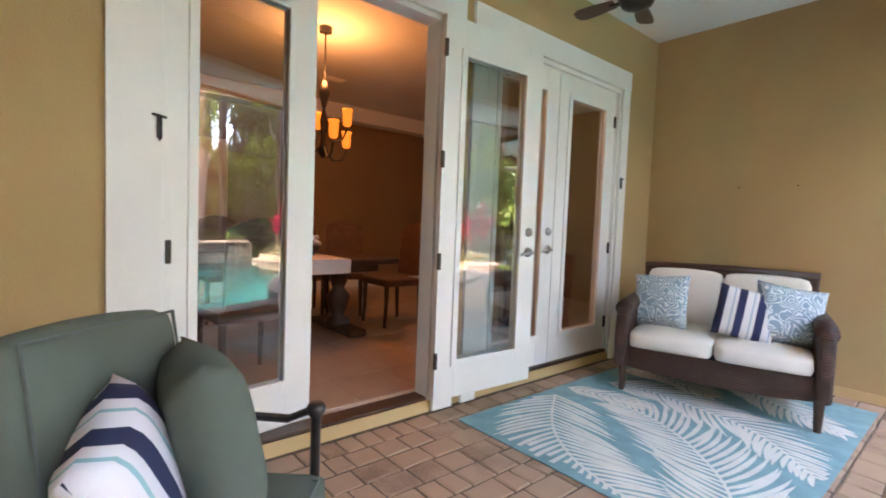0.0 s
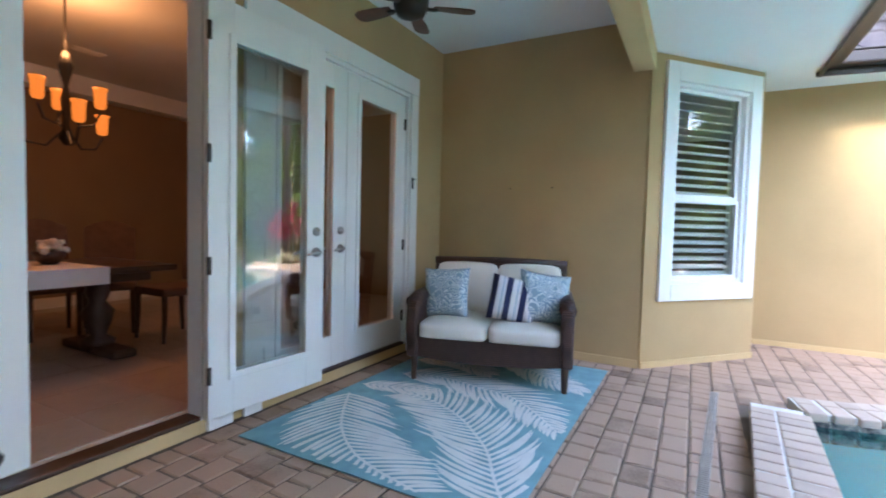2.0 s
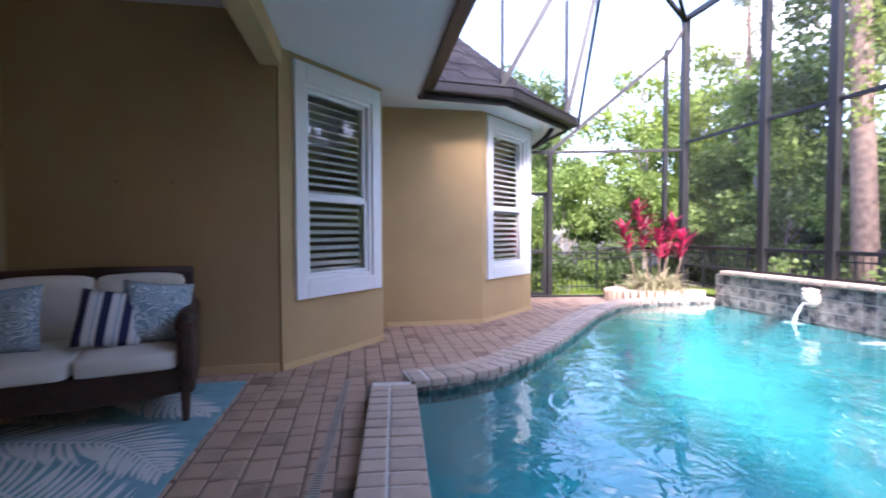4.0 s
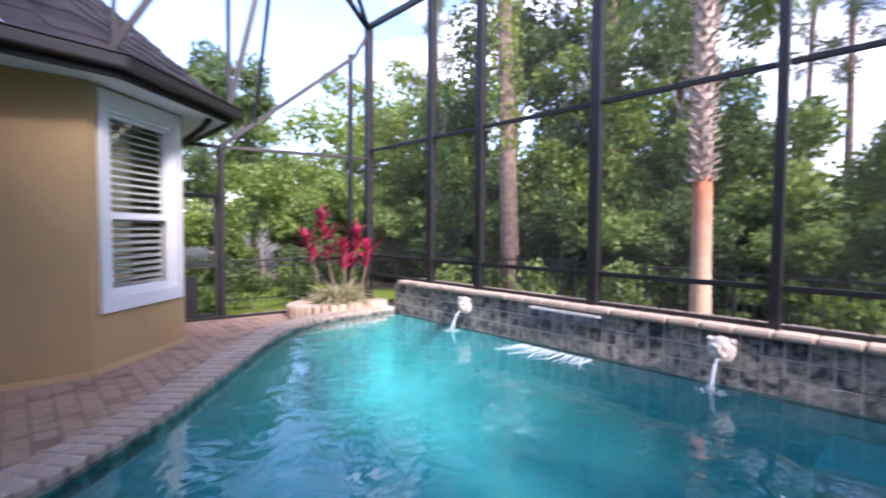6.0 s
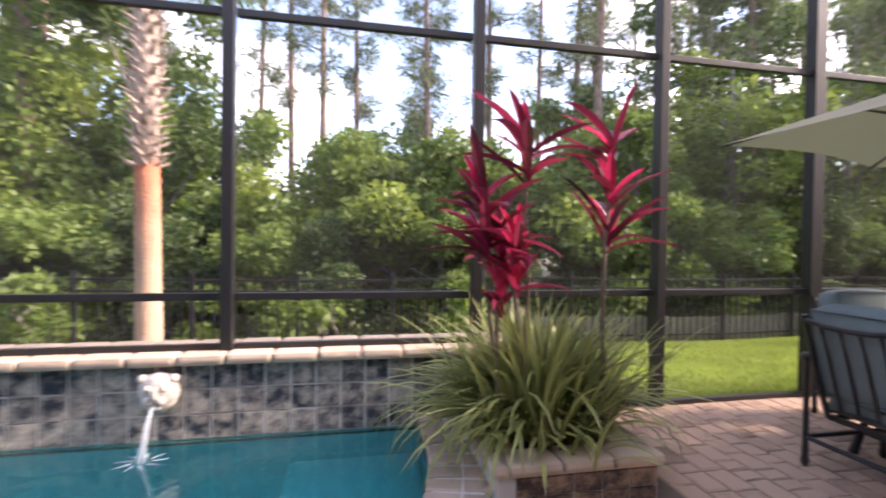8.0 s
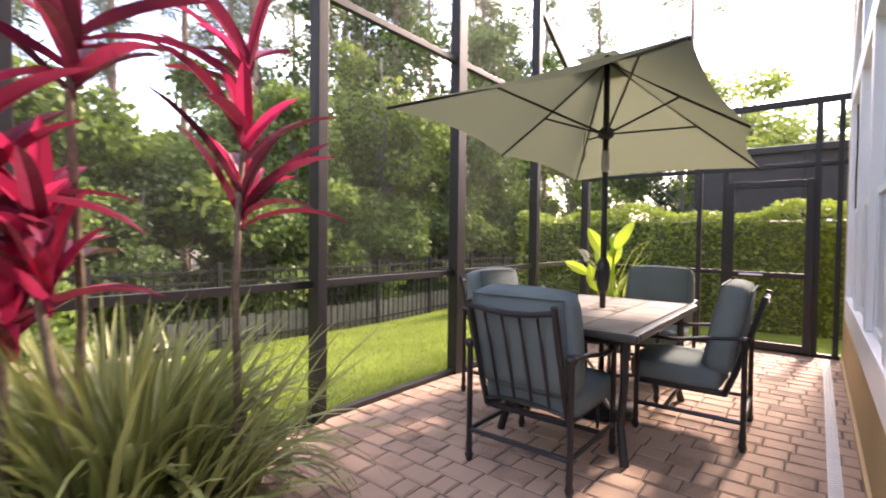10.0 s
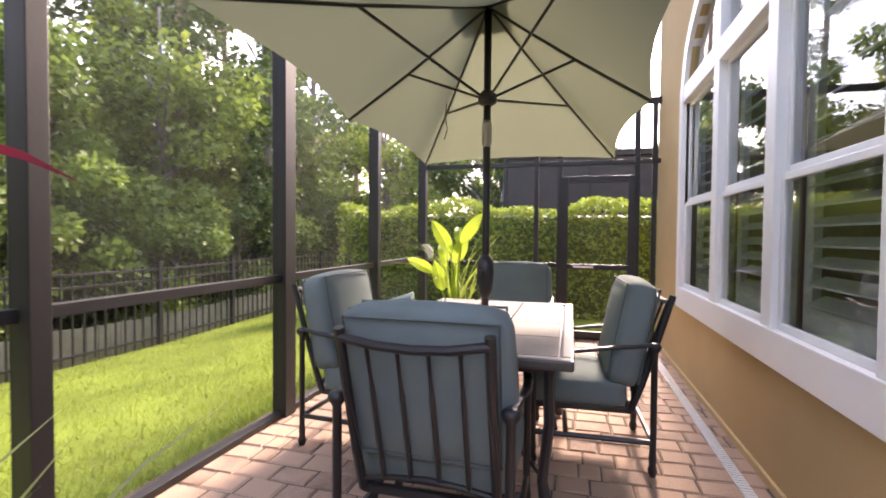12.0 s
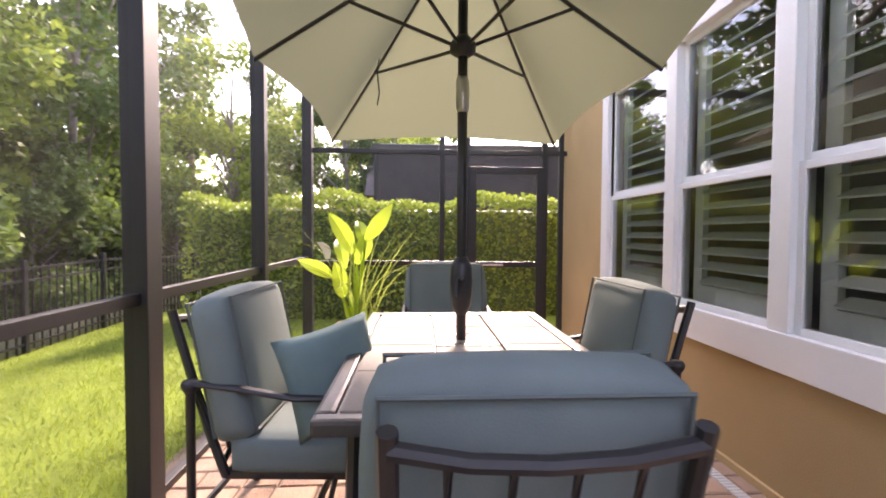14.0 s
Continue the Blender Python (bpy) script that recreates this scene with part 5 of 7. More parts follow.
def screen_cage():
    c = thing("screen_enclosure", "dark bronze aluminium screen enclosure round the pool", "screen enclosure", kind="structure")
    def add(name, a, b, w=0.05, d=0.05):
        part(name, bar(a, b, w, d), M_BRONZE, c)
    H = 5.0
    for i, x in enumerate(POSTS):
        z0 = 0.558 if x > -0.4 else 0.0
        wd = 0.115 if i in (0, 1, 2, 6) else 0.075
        part("post", box((x - wd / 2, CAGE_Y - 0.05, z0), (x + wd / 2, CAGE_Y + 0.05, H), None, 0.004), M_BRONZE, c)
    part("post", box((NE[0] - 0.06, CAGE_Y - 0.06, 0), (NE[0] + 0.06, CAGE_Y + 0.06, H), None, 0.004), M_BRONZE, c)
    part("post", box((8.17, -6.16, 0), (8.25, -6.10, 4.45), None, 0.004), M_BRONZE, c)
    part("post", box((CAGE_W - 0.05, CAGE_Y - 0.05, 0), (CAGE_W + 0.05, CAGE_Y + 0.05, 3.0), None, 0.004), M_BRONZE, c)
    xs = [NE[0]] + POSTS + [CAGE_W]
    for x1, x0 in zip(xs, xs[1:]):
        a, b = x0 + 0.05, x1 - 0.05
        zl = 0.558 if x1 > 0.3 and x0 > -1.0 else 0.0
        top = H if x0 > -5 else 2.95
        for z in (0.91, 2.79):
            if z < top:
                add("rail", (a, CAGE_Y, z), (b, CAGE_Y, z), 0.045, 0.05)
        add("sill", (a, CAGE_Y, zl + 0.02), (b, CAGE_Y, zl + 0.02), 0.05, 0.04)
        for z0, z1 in ((zl + 0.04, 0.885), (0.935, 2.765), (2.815, top)):
            if z1 > z0 + 0.05:
                bm = bmesh.new()
                bm.faces.new([bm.verts.new(p) for p in ((a, CAGE_Y - 0.01, z0), (b, CAGE_Y - 0.01, z0), (b, CAGE_Y - 0.01, z1), (a, CAGE_Y - 0.01, z1))])
                part("screen", bm, M_SCREEN, c, "fine dark insect screen")
    add("top_plate", (POSTS[-1], CAGE_Y, H), (NE[0], CAGE_Y, H), 0.06, 0.1)
    add("roof_bar", (CAGE_W, CAGE_Y, 2.98), (POSTS[-1], CAGE_Y, 3.9), 0.05, 0.06)
    # west side with a door
    X = CAGE_W
    for y, w in ((-5.05, 0.05), (-4.78, 0.06), (-3.94, 0.06), (-3.76, 0.05)):
        part("post", box((X - 0.03, y - w / 2, 0), (X + 0.03, y + w / 2, 2.72), None, 0.004), M_BRONZE, c)
    add("rail", (X, CAGE_Y, 2.72), (X, WING_Y, 2.72), 0.05, 0.07)
    add("rail", (X, CAGE_Y, 0.86), (X, -4.8, 0.86), 0.045, 0.05)
    add("rail", (X, CAGE_Y, 2.05), (X, WING_Y, 2.05), 0.045, 0.05)
    add("sill", (X, CAGE_Y, 0.02), (X, WING_Y, 0.02), 0.05, 0.04)
    for y0, y1 in ((CAGE_Y, -5.05), (-5.05, -4.78), (-4.78, -3.94)):
        bm = bmesh.new()
        bm.faces.new([bm.verts.new(p) for p in ((X, y0, 0.04), (X, y1, 0.04), (X, y1, 2.7), (X, y0, 2.7))])
        part("screen", bm, M_SCREEN, c, "fine dark insect screen")
    d = thing("door_3", "dark bronze screen door with a mid rail", "door", kind="structure")
    part("door_frame", frame_bm(0.80, 1.86, 0.075, 0.035, 0.03, pose(X + 0.07, -4.76, 0, 0, 0, 90)), M_BRONZE, d)
    part("mid_rail", box((X + 0.035, -4.70, 0.82), (X + 0.07, -4.02, 0.88), None, 0.004), M_BRONZE, d)
    part("door_handle", tube(bmesh.new(), [(X + 0.09, -4.62, 0.85), (X + 0.09, -4.40, 0.85)], 0.012, 6), M_CHROME, d, "pale push bar")
    # east side with a door
    def e(y):
        k = (y - NE[1]) / (CN[1] - NE[1])
        return NE[0] + (CN[0] - NE[0]) * k
    part("post", box((CN[0] - 0.04, CN[1] - 0.04, 0), (CN[0] + 0.04, CN[1] + 0.04, 2.66), None, 0.004), M_BRONZE, c)
    part("post", box((8.56, -3.40, 0), (8.62, -3.34, 2.66), None, 0.004), M_BRONZE, c)
    add("rail", (NE[0], NE[1], 2.66), (CN[0], CN[1], 2.62), 0.05, 0.05)
    add("rail", (CN[0], CN[1], 2.62), (8.6, -3.1, 2.62), 0.05, 0.05)
    add("rail", (NE[0], NE[1], 0.88), (8.42, -4.9, 0.88), 0.045, 0.05)
    add("sill", (NE[0], NE[1], 0.02), (8.6, -3.1, 0.02), 0.05, 0.04)
    add("roof_bar", (CN[0], CN[1], 2.63), (8.2, -6.2, 4.42), 0.05, 0.07)
    add("roof_bar", (8.2, -6.2, 4.42), (NE[0], NE[1], 4.9), 0.05, 0.06)
    add("roof_bar", (8.48, -4.55, 3.05), (6.9, -4.3, 5.6), 0.05, 0.06)
    add("roof_bar", (NE[0], NE[1], 4.95), (5.6, -3.9, 5.7), 0.06, 0.08)
    add("roof_bar", (NE[0], NE[1], 4.95), (6.9, -4.3, 5.6), 0.06, 0.08)
    add("roof_bar", (7.12, -3.72, 2.88), (6.9, -4.3, 5.6), 0.07, 0.07)
    add("roof_bar", (5.95, -2.35, 2.9), (5.6, -3.9, 5.7), 0.05, 0.06)
    add("roof_bar", (7.12, -3.72, 2.9), (7.12, -3.72, 4.6), 0.05, 0.05)
    add("roof_bar", (6.05, -2.4, 2.9), (6.05, -2.4, 5.2), 0.04, 0.04)
    add("roof_bar", (5.40, CAGE_Y, 5.0), (5.6, -3.9, 5.7), 0.05, 0.08)
    d = thing("door_4", "dark bronze screen door with a solid kick panel", "door", kind="structure")
    m = pose(8.62, -3.42, 0, 0, 0, -95.5)
    part("door_frame", frame_bm(0.60, 1.88, 0.06, 0.035, 0.02, m), M_BRONZE, d)
    bm = bmesh.new()
    boxm(bm, (0.05, 0.005, 0.06), (0.30, 0.03, 0.66), m)
    part("kick_panel", bm, M_IRON, d)
    bm = bmesh.new()
    boxm(bm, (0.05, 0.0, 0.80), (0.55, 0.035, 0.86), m)
    part("mid_rail", bm, M_BRONZE, d)


screen_cage()


# ---- porch furniture ----
def cushion_chair(mat, pip, at, rz, lab, group, roll=0.0):
    """Cast-metal armchair with thick box cushions; it faces +y."""
    ch = thing("patio_armchair", lab, "chair", at, rz, group)
    W, D, A = 0.24, 0.28, 0.292
    post = [(0.016, 0), (0.024, 0.03), (0.017, 0.06), (0.020, 0.09), (0.016, 0.12), (0.016, 0.62), (0.022, 0.63), (0.030, 0.642), (0.032, 0.656), (0.022, 0.67)]
    for sx in (-1, 1):
        for y, nm in ((D, "front_leg"), (-D - 0.03, "rear_leg")):
            part(nm, lathe(bmesh.new(), post, (sx * A, y, 0), 10), M_IRON, ch, "", True)
        part("back_post", tube(bmesh.new(), [(sx * W, -0.21, 0.30), (sx * W, -0.265, 0.45), (sx * W, -0.335, 0.68), (sx * W, -0.40, 0.905)], 0.017, 8), M_IRON, ch)
        part("arm", tube(bmesh.new(), [(sx * A, -D - 0.03, 0.66), (sx * (A + 0.005), -0.14, 0.642), (sx * (A + 0.015), 0.06, 0.612), (sx * (A + 0.01), 0.19, 0.61), (sx * A, 0.25, 0.64), (sx * A, D + 0.01, 0.65)], 0.02, 8, True, 0.6), M_IRON, ch, "curved metal arm")
        part("side_stretcher", tube(bmesh.new(), [(sx * A, D, 0.17), (sx * A, -D - 0.03, 0.17)], 0.014, 6), M_IRON, ch)
        part("rocker_link", tube(bmesh.new(), [(sx * 0.235, D - 0.09, 0.30), (sx * 0.25, D - 0.12, 0.17)], 0.010, 6), M_IRON, ch)
    part("seat_frame", frame_bm(2 * W, 0.50, 0.03, 0.03, -0.22, pose(-W, 0, 0.315, -90), 0.006), M_IRON, ch)
    for y in (-0.08, 0.04, 0.16):
        part("seat_slat", tube(bmesh.new(), [(-W, y, 0.30), (W, y, 0.30)], 0.008, 6), M_IRON, ch)
    part("rear_stretcher", tube(bmesh.new(), [(-A, -D - 0.03, 0.17), (A, -D - 0.03, 0.17)], 0.014, 6), M_IRON, ch)
    part("front_stretcher", tube(bmesh.new(), [(-A, D * 0.4, 0.17), (A, D * 0.4, 0.17)], 0.014, 6), M_IRON, ch)
    part("top_rail", tube(bmesh.new(), [(-W, -0.395, 0.875), (-W * 0.5, -0.40, 0.856), (0, -0.40, 0.85), (W * 0.5, -0.40, 0.856), (W, -0.395, 0.875)], 0.016, 8), M_IRON, ch)
    part("low_rail", tube(bmesh.new(), [(-W, -0.225, 0.34), (-W * 0.5, -0.24, 0.365), (0, -0.242, 0.375), (W * 0.5, -0.24, 0.365), (W, -0.225, 0.34)], 0.011, 8), M_IRON, ch)
    for k in range(4):
        x = -0.15 + 0.10 * k
        part("back_slat", tube(bmesh.new(), [(x, -0.24, 0.365), (x, -0.28, 0.5), (x, -0.335, 0.68), (x, -0.395, 0.86)], 0.009, 6), M_IRON, ch)
    seat = part("seat_cushion", cushion((-0.275, -0.19, 0.317), (0.275, 0.33, 0.46), 0.035, 0.015), mat, ch, "thick box seat cushion", True)
    m = pose(0, -0.155, 0.435, 11) @ pose(0, 0, 0, 0, roll, 0)
    bk = cushion((-0.282, -0.085, 0.0), (0.282, 0.075, 0.53), 0.045, 0.022)
    bmesh.ops.transform(bk, matrix=m, verts=bk.verts)
    back = part("back_cushion", bk, mat, ch, "thick box back cushion", True)
    def loop(y, o=0.0):
        a, b = 0.259, 0.03
        pts = [(-a, y, b), (-a, y, 0.52), (a, y, 0.52), (a, y, b), (-a, y, b)]
        bm = tube(bmesh.new(), [m @ Vector(p) for p in pts], 0.006, 5)
        return bm
    part("piping", loop(0.074), pip, back, "corded cushion edge")
    part("piping", loop(-0.083), pip, back, "corded cushion edge")
    sp = [(-0.225, -0.17, 0.452), (-0.225, 0.31, 0.452), (0.225, 0.31, 0.452), (0.225, -0.17, 0.452), (-0.225, -0.17, 0.452)]
    part("piping", tube(bmesh.new(), sp, 0.006, 5), pip, seat, "corded cushion edge")
    return ch


green = cushion_chair(M_SAGE, M_PIPING, (0.30, 1.015, 0), -131, "black metal porch armchair with thick sage green cushions", "porch seats", -3)
green.scale = (0.94, 0.94, 0.94)


def throw(name, mat, w, h, t, m, lab, pinch=0.0):
    ob = link(name, pillow(w, h, t, 12, pinch), mat, None, "", True)
    ob.matrix_basis = m
    return tagged(ob, lab, "pillow")


gm = pose(0.30, 1.015, 0, 0, 0, -131) @ Matrix.Scale(0.95, 4)
throw("throw_pillow", M_STRIPE2, 0.35, 0.35, 0.16, gm @ pose(0.165, 0.0, 0.655, 20, 14, 24), "white throw pillow with navy and teal stripes on the green chair")
throw("throw_pillow", M_SAGE, 0.45, 0.45, 0.20, gm @ pose(-0.06, 0.06, 0.67, 12, -4, 36), "sage green square pillow leaning on the chair arm")


def loveseat():
    """Dark wicker two-seater with cream cushions; faces +y."""
    s = thing("loveseat", "dark brown wicker loveseat with cream cushions", "sofa", (3.76, 1.02, 0.012), 105.4)
    W, D = 0.575, 0.33
    for sx in (-1, 1):
        for y in (-D, D):
            part("leg", tube(bmesh.new(), [(sx * (W - 0.01), y, 0.24), (sx * (W - 0.01), y * 1.02, 0.0)], [0.032, 0.02], 8), M_DWOOD, s)
        bm = bmesh.new()
        prof = [(D + 0.06, 0.18), (D + 0.08, 0.42), (D + 0.07, 0.56), (D + 0.02, 0.61), (D - 0.12, 0.625), (-D, 0.64), (-D - 0.03, 0.18)]
        a = [bm.verts.new((sx * (W - 0.045), y, z)) for y, z in prof]
        b = [bm.verts.new((sx * (W + 0.045), y, z)) for y, z in prof]
        bm.faces.new(a)
        bm.faces.new(b[::-1])
        for i in range(len(prof)):
            bm.faces.new((a[i], b[i], b[(i + 1) % len(prof)], a[(i + 1) % len(prof)]))
        bmesh.ops.recalc_face_normals(bm, faces=bm.faces)
        bmesh.ops.bevel(bm, geom=[e for e in bm.edges], offset=0.025, segments=3, profile=0.5, affect="EDGES")
        part("arm", bm, M_WICKER, s, "rounded wicker arm", True)
        roll = [(sx * W, D + 0.02, 0.595), (sx * W, D - 0.1, 0.615), (sx * W, -D, 0.635)]
        part("arm_roll", tube(bmesh.new(), roll, [0.062, 0.06, 0.05], 12), M_WICKER, s, "rolled wicker arm top", True)
    bm = bmesh.new()
    pts = [(-W, 0.19), (-W * 0.6, 0.165), (0, 0.155), (W * 0.6, 0.165), (W, 0.19), (W, 0.33), (-W, 0.33)]
    a = [bm.verts.new((x, D + 0.03, z)) for x, z in pts]
    b = [bm.verts.new((x, D - 0.01, z)) for x, z in pts]
    bm.faces.new(a)
    bm.faces.new(b[::-1])
    for i in range(len(pts)):
        bm.faces.new((a[i], b[i], b[(i + 1) % len(pts)], a[(i + 1) % len(pts)]))
    bmesh.ops.recalc_face_normals(bm, faces=bm.faces)
    part("apron", bm, M_WICKER, s, "woven wicker front apron")
    part("seat_deck", box((-W, -D, 0.25), (W, D - 0.015, 0.325), None, 0.01), M_WICKER, s)
    m = pose(0, -D + 0.02, 0.30, 6)
    bm = bmesh.new()
    boxm(bm, (-W - 0.01, -0.06, -0.1), (W + 0.01, -0.005, 0.59), m, 0.02)
    part("backrest", bm, M_WICKER, s, "woven wicker back")
    bm = bmesh.new()
    tube(bm, [m @ Vector((-W - 0.01, -0.03, 0.585)), m @ Vector((0, -0.03, 0.597)), m @ Vector((W + 0.01, -0.03, 0.585))], 0.034, 10)
    part("top_rail", bm, M_WICKER, s, "", True)
    for sx in (-1, 1):
        x0, x1 = (0.008, W - 0.05) if sx > 0 else (-W + 0.05, -0.008)
        part("seat_cushion", cushion((x0, -D + 0.06, 0.326), (x1, D + 0.06, 0.455), 0.035, 0.02), M_CREAM, s, "plump cream seat cushion", True)
        bk = cushion((x0, 0.0, 0.14), (x1, 0.13, 0.56), 0.035, 0.016)
        bmesh.ops.transform(bk, matrix=m, verts=bk.verts)
        part("back_cushion", bk, M_CREAM, s, "plump cream back cushion", True)
    return s


loveseat()
lm = pose(3.76, 1.02, 0.012, 0, 0, 105.4)
throw("throw_pillow", M_PAISLEY, 0.41, 0.41, 0.14, lm @ pose(0.385, 0.06, 0.645, 14, 4, -12), "blue and white paisley pillow by the loveseat arm")
throw("throw_pillow", M_PAISLEY, 0.41, 0.41, 0.14, lm @ pose(-0.40, 0.07, 0.645, 20, -8, 14), "blue and white paisley pillow behind the striped one")
throw("throw_pillow", M_STRIPE, 0.37, 0.37, 0.13, lm @ pose(-0.16, 0.13, 0.63, 24, -9, 4), "navy and white striped pillow on the loveseat")


def rug():
    r = thing("area_rug", "teal outdoor rug with cream palm fronds", "rug", (3.14, 0.99, 0.004), 0)
    L, W = 2.40, 1.58
    part("base_cloth", box((-L / 2, -W / 2, 0), (L / 2, W / 2, 0.008), None, 0.003), M_RUG, r)
    rng = random.Random(8)
    level = [0.0088]
    def inside_rug(p):
        return abs(p[0]) < L / 2 - 0.012 and abs(p[1]) < W / 2 - 0.012
    def blade(bm, p, a, l, w, curve):
        rows = []
        q = Vector((p[0], p[1]))
        level[0] += 3e-6
        for i in range(7):
            t = i / 6
            d = Vector((math.cos(a + curve * t), math.sin(a + curve * t)))
            nn = Vector((-d.y, d.x))
            ww = w * math.sin(math.pi * min(1, 0.15 + 0.85 * t)) ** 0.7 * 0.5 if i < 6 else 0.0006
            if not (inside_rug(q + nn * ww) and inside_rug(q - nn * ww)):
                break
            rows.append((bm.verts.new((*(q + nn * ww), level[0])), bm.verts.new((*(q - nn * ww), level[0]))))
            q = q + d * l / 6
        for u, v in zip(rows, rows[1:]):
            bm.faces.new((u[0], u[1], v[1], v[0]))
    # spine points from the stalk to the tip, leaflet length, its angle off the spine, its bend
    fronds = (([(-0.36, 0.70), (-0.64, 0.52), (-0.85, 0.35), (-1.02, 0.13), (-1.10, -0.06), (-1.14, -0.22), (-1.17, -0.35)], 0.48, 1.0, 0.35),
              ([(-1.10, -0.74), (-0.90, -0.61), (-0.66, -0.47), (-0.48, -0.31), (-0.32, -0.13), (-0.20, 0.09), (-0.16, 0.28), (-0.18, 0.40)], 0.46, 0.95, 0.45),
              ([(0.20, 0.62), (0.28, 0.40), (0.28, 0.20), (0.22, -0.07), (0.18, -0.28), (0.04, -0.48), (-0.22, -0.72)], 0.38, 0.90, 0.40),
              ([(1.05, 0.35), (1.00, 0.05), (0.86, -0.22), (0.70, -0.45), (0.55, -0.70)], 0.34, 0.85, 0.40),
              ([(-0.16, 0.74), (-0.11, 0.57), (-0.06, 0.36), (-0.02, 0.20)], 0.20, 0.85, 0.35),
              ([(0.60, 0.72), (0.68, 0.45), (0.64, 0.2), (0.55, 0.0)], 0.26, 0.85, 0.35),
              ([(1.20, 0.72), (1.02, 0.58), (0.90, 0.40)], 0.20, 0.85, 0.3))
    for pts, bl, off, cv in fronds:
        bm = bmesh.new()
        line = [Vector(p) for p in smooth_line(pts, 10)]
        total = sum((q - p).length for p, q in zip(line, line[1:]))
        gap, run, want = 0.05, 0.0, 0.02
        for p, q in zip(line, line[1:]):
            sl = (q - p).length
            ang = math.atan2(q.y - p.y, q.x - p.x)
            while want < run + sl:
                t = want / total
                c = p.lerp(q, (want - run) / sl)
                le = bl * (0.55 + 0.45 * math.sin(math.pi * min(1, 0.18 + t * 0.85))) * (1.0 if t < 0.75 else 1.0 - 1.6 * (t - 0.75))
                for sd in (1, -1):
                    if inside_rug(c):
                        blade(bm, c, ang + sd * (off - 0.45 * max(0, t - 0.6)) + rng.uniform(-0.05, 0.05), le * rng.uniform(0.92, 1.06), 0.029, -sd * cv * rng.uniform(0.6, 1.2))
                want += gap
            run += sl
        level[0] += 2e-5
        for p0, p1 in zip(line, line[1:]):
            if inside_rug(p0) and inside_rug(p1):
                d = (p1 - p0).normalized()
                nn = Vector((-d.y, d.x)) * 0.008
                bm.faces.new([bm.verts.new((*v, level[0])) for v in (p0 + nn, p0 - nn, p1 - nn, p1 + nn)])
        for f in bm.faces:
            f.normal_update()
            if f.normal.z < 0:
                f.normal_flip()
        part("frond", bm, M_RUGW, r, "cream woven palm frond")


rug()


def ceiling_fan():
    f = thing("ceiling_fan", "bronze ceiling fan with five brown wooden blades", "fan", (2.88, 1.31, 0.03))
    part("canopy", lathe(bmesh.new(), [(0.03, 2.93), (0.07, 2.97), (0.075, 2.968)], (0, 0, 0), 16), M_HINGE, f, "", True)
    part("downrod", tube(bmesh.new(), [(0, 0, 2.74), (0, 0, 2.94)], 0.014, 8), M_HINGE, f)
    part("motor", lathe(bmesh.new(), [(0.04, 2.53), (0.09, 2.545), (0.115, 2.60), (0.12, 2.66), (0.08, 2.72), (0.03, 2.75)], (0, 0, 0), 20), M_HINGE, f, "", True)
    for k in range(5):
        a = 20 + 72 * k
        m = pose(0, 0, 2.60, 0, 0, a)
        bm = bmesh.new()
        boxm(bm, (0.08, -0.02, -0.012), (0.18, 0.02, 0.0), m, 0.006)
        iron = part("blade_iron", bm, M_HINGE, f)
        bm = bmesh.new()
        pts = [(0.15, -0.038), (0.29, -0.056), (0.39, -0.058), (0.425, -0.04), (0.435, 0.0), (0.425, 0.04), (0.39, 0.058), (0.29, 0.056), (0.15, 0.038)]
        prism(bm, pts, 0.0, 0.008)
        bmesh.ops.transform(bm, matrix=m @ pose(0, 0, 0, 10), verts=bm.verts)
        part("blade", bm, M_FANWOOD, f, "brown wooden fan blade")


ceiling_fan()


def wall_screws():
    for y in (1.213, 0.801):
        s = thing("wall_screw", "small dark screw standing in the stucco wall", "screw", (SEAT_X, y, 1.583), 0, "screws in the porch wall")
        part("shank", tube(bmesh.new(), [(0.005, 0, 0), (-0.012, 0, 0)], 0.0035, 6), M_HINGE, s)
        part("head", tube(bmesh.new(), [(-0.011, 0, 0), (-0.015, 0, 0)], 0.007, 8), M_HINGE, s)


wall_screws()


def drain():
    d = thing("channel_drain", "narrow pale slotted drain let into the pavers", "drain", (4.2, -0.575, 0), -3.6)
    part("channel", box((-3.0, -0.026, -0.004), (0.05, 0.027, 0.003)), M_DRAIN, d)
    g = bmesh.new()
    x = -2.98
    while x < 0.04:
        boxm(g, (x, -0.022, 0.003), (x + 0.012, 0.023, 0.007))
        x += 0.022
    part("grating", g, M_DRAIN, d, "slotted plastic grating")
    w = thing("channel_drain", "pale slotted drain along the foot of the house wall", "drain", (0, 0, 0))
    part("channel", box((CAGE_W + 0.1, -3.86, -0.004), (-0.7, -3.80, 0.003)), M_PLASTICW, w)
    g = bmesh.new()
    x = CAGE_W + 0.12
    while x < -0.72:
        boxm(g, (x, -3.856, 0.003), (x + 0.014, -3.804, 0.006))
        x += 0.026
    part("grating", g, M_PLASTICW, w, "slotted plastic grating")


drain()


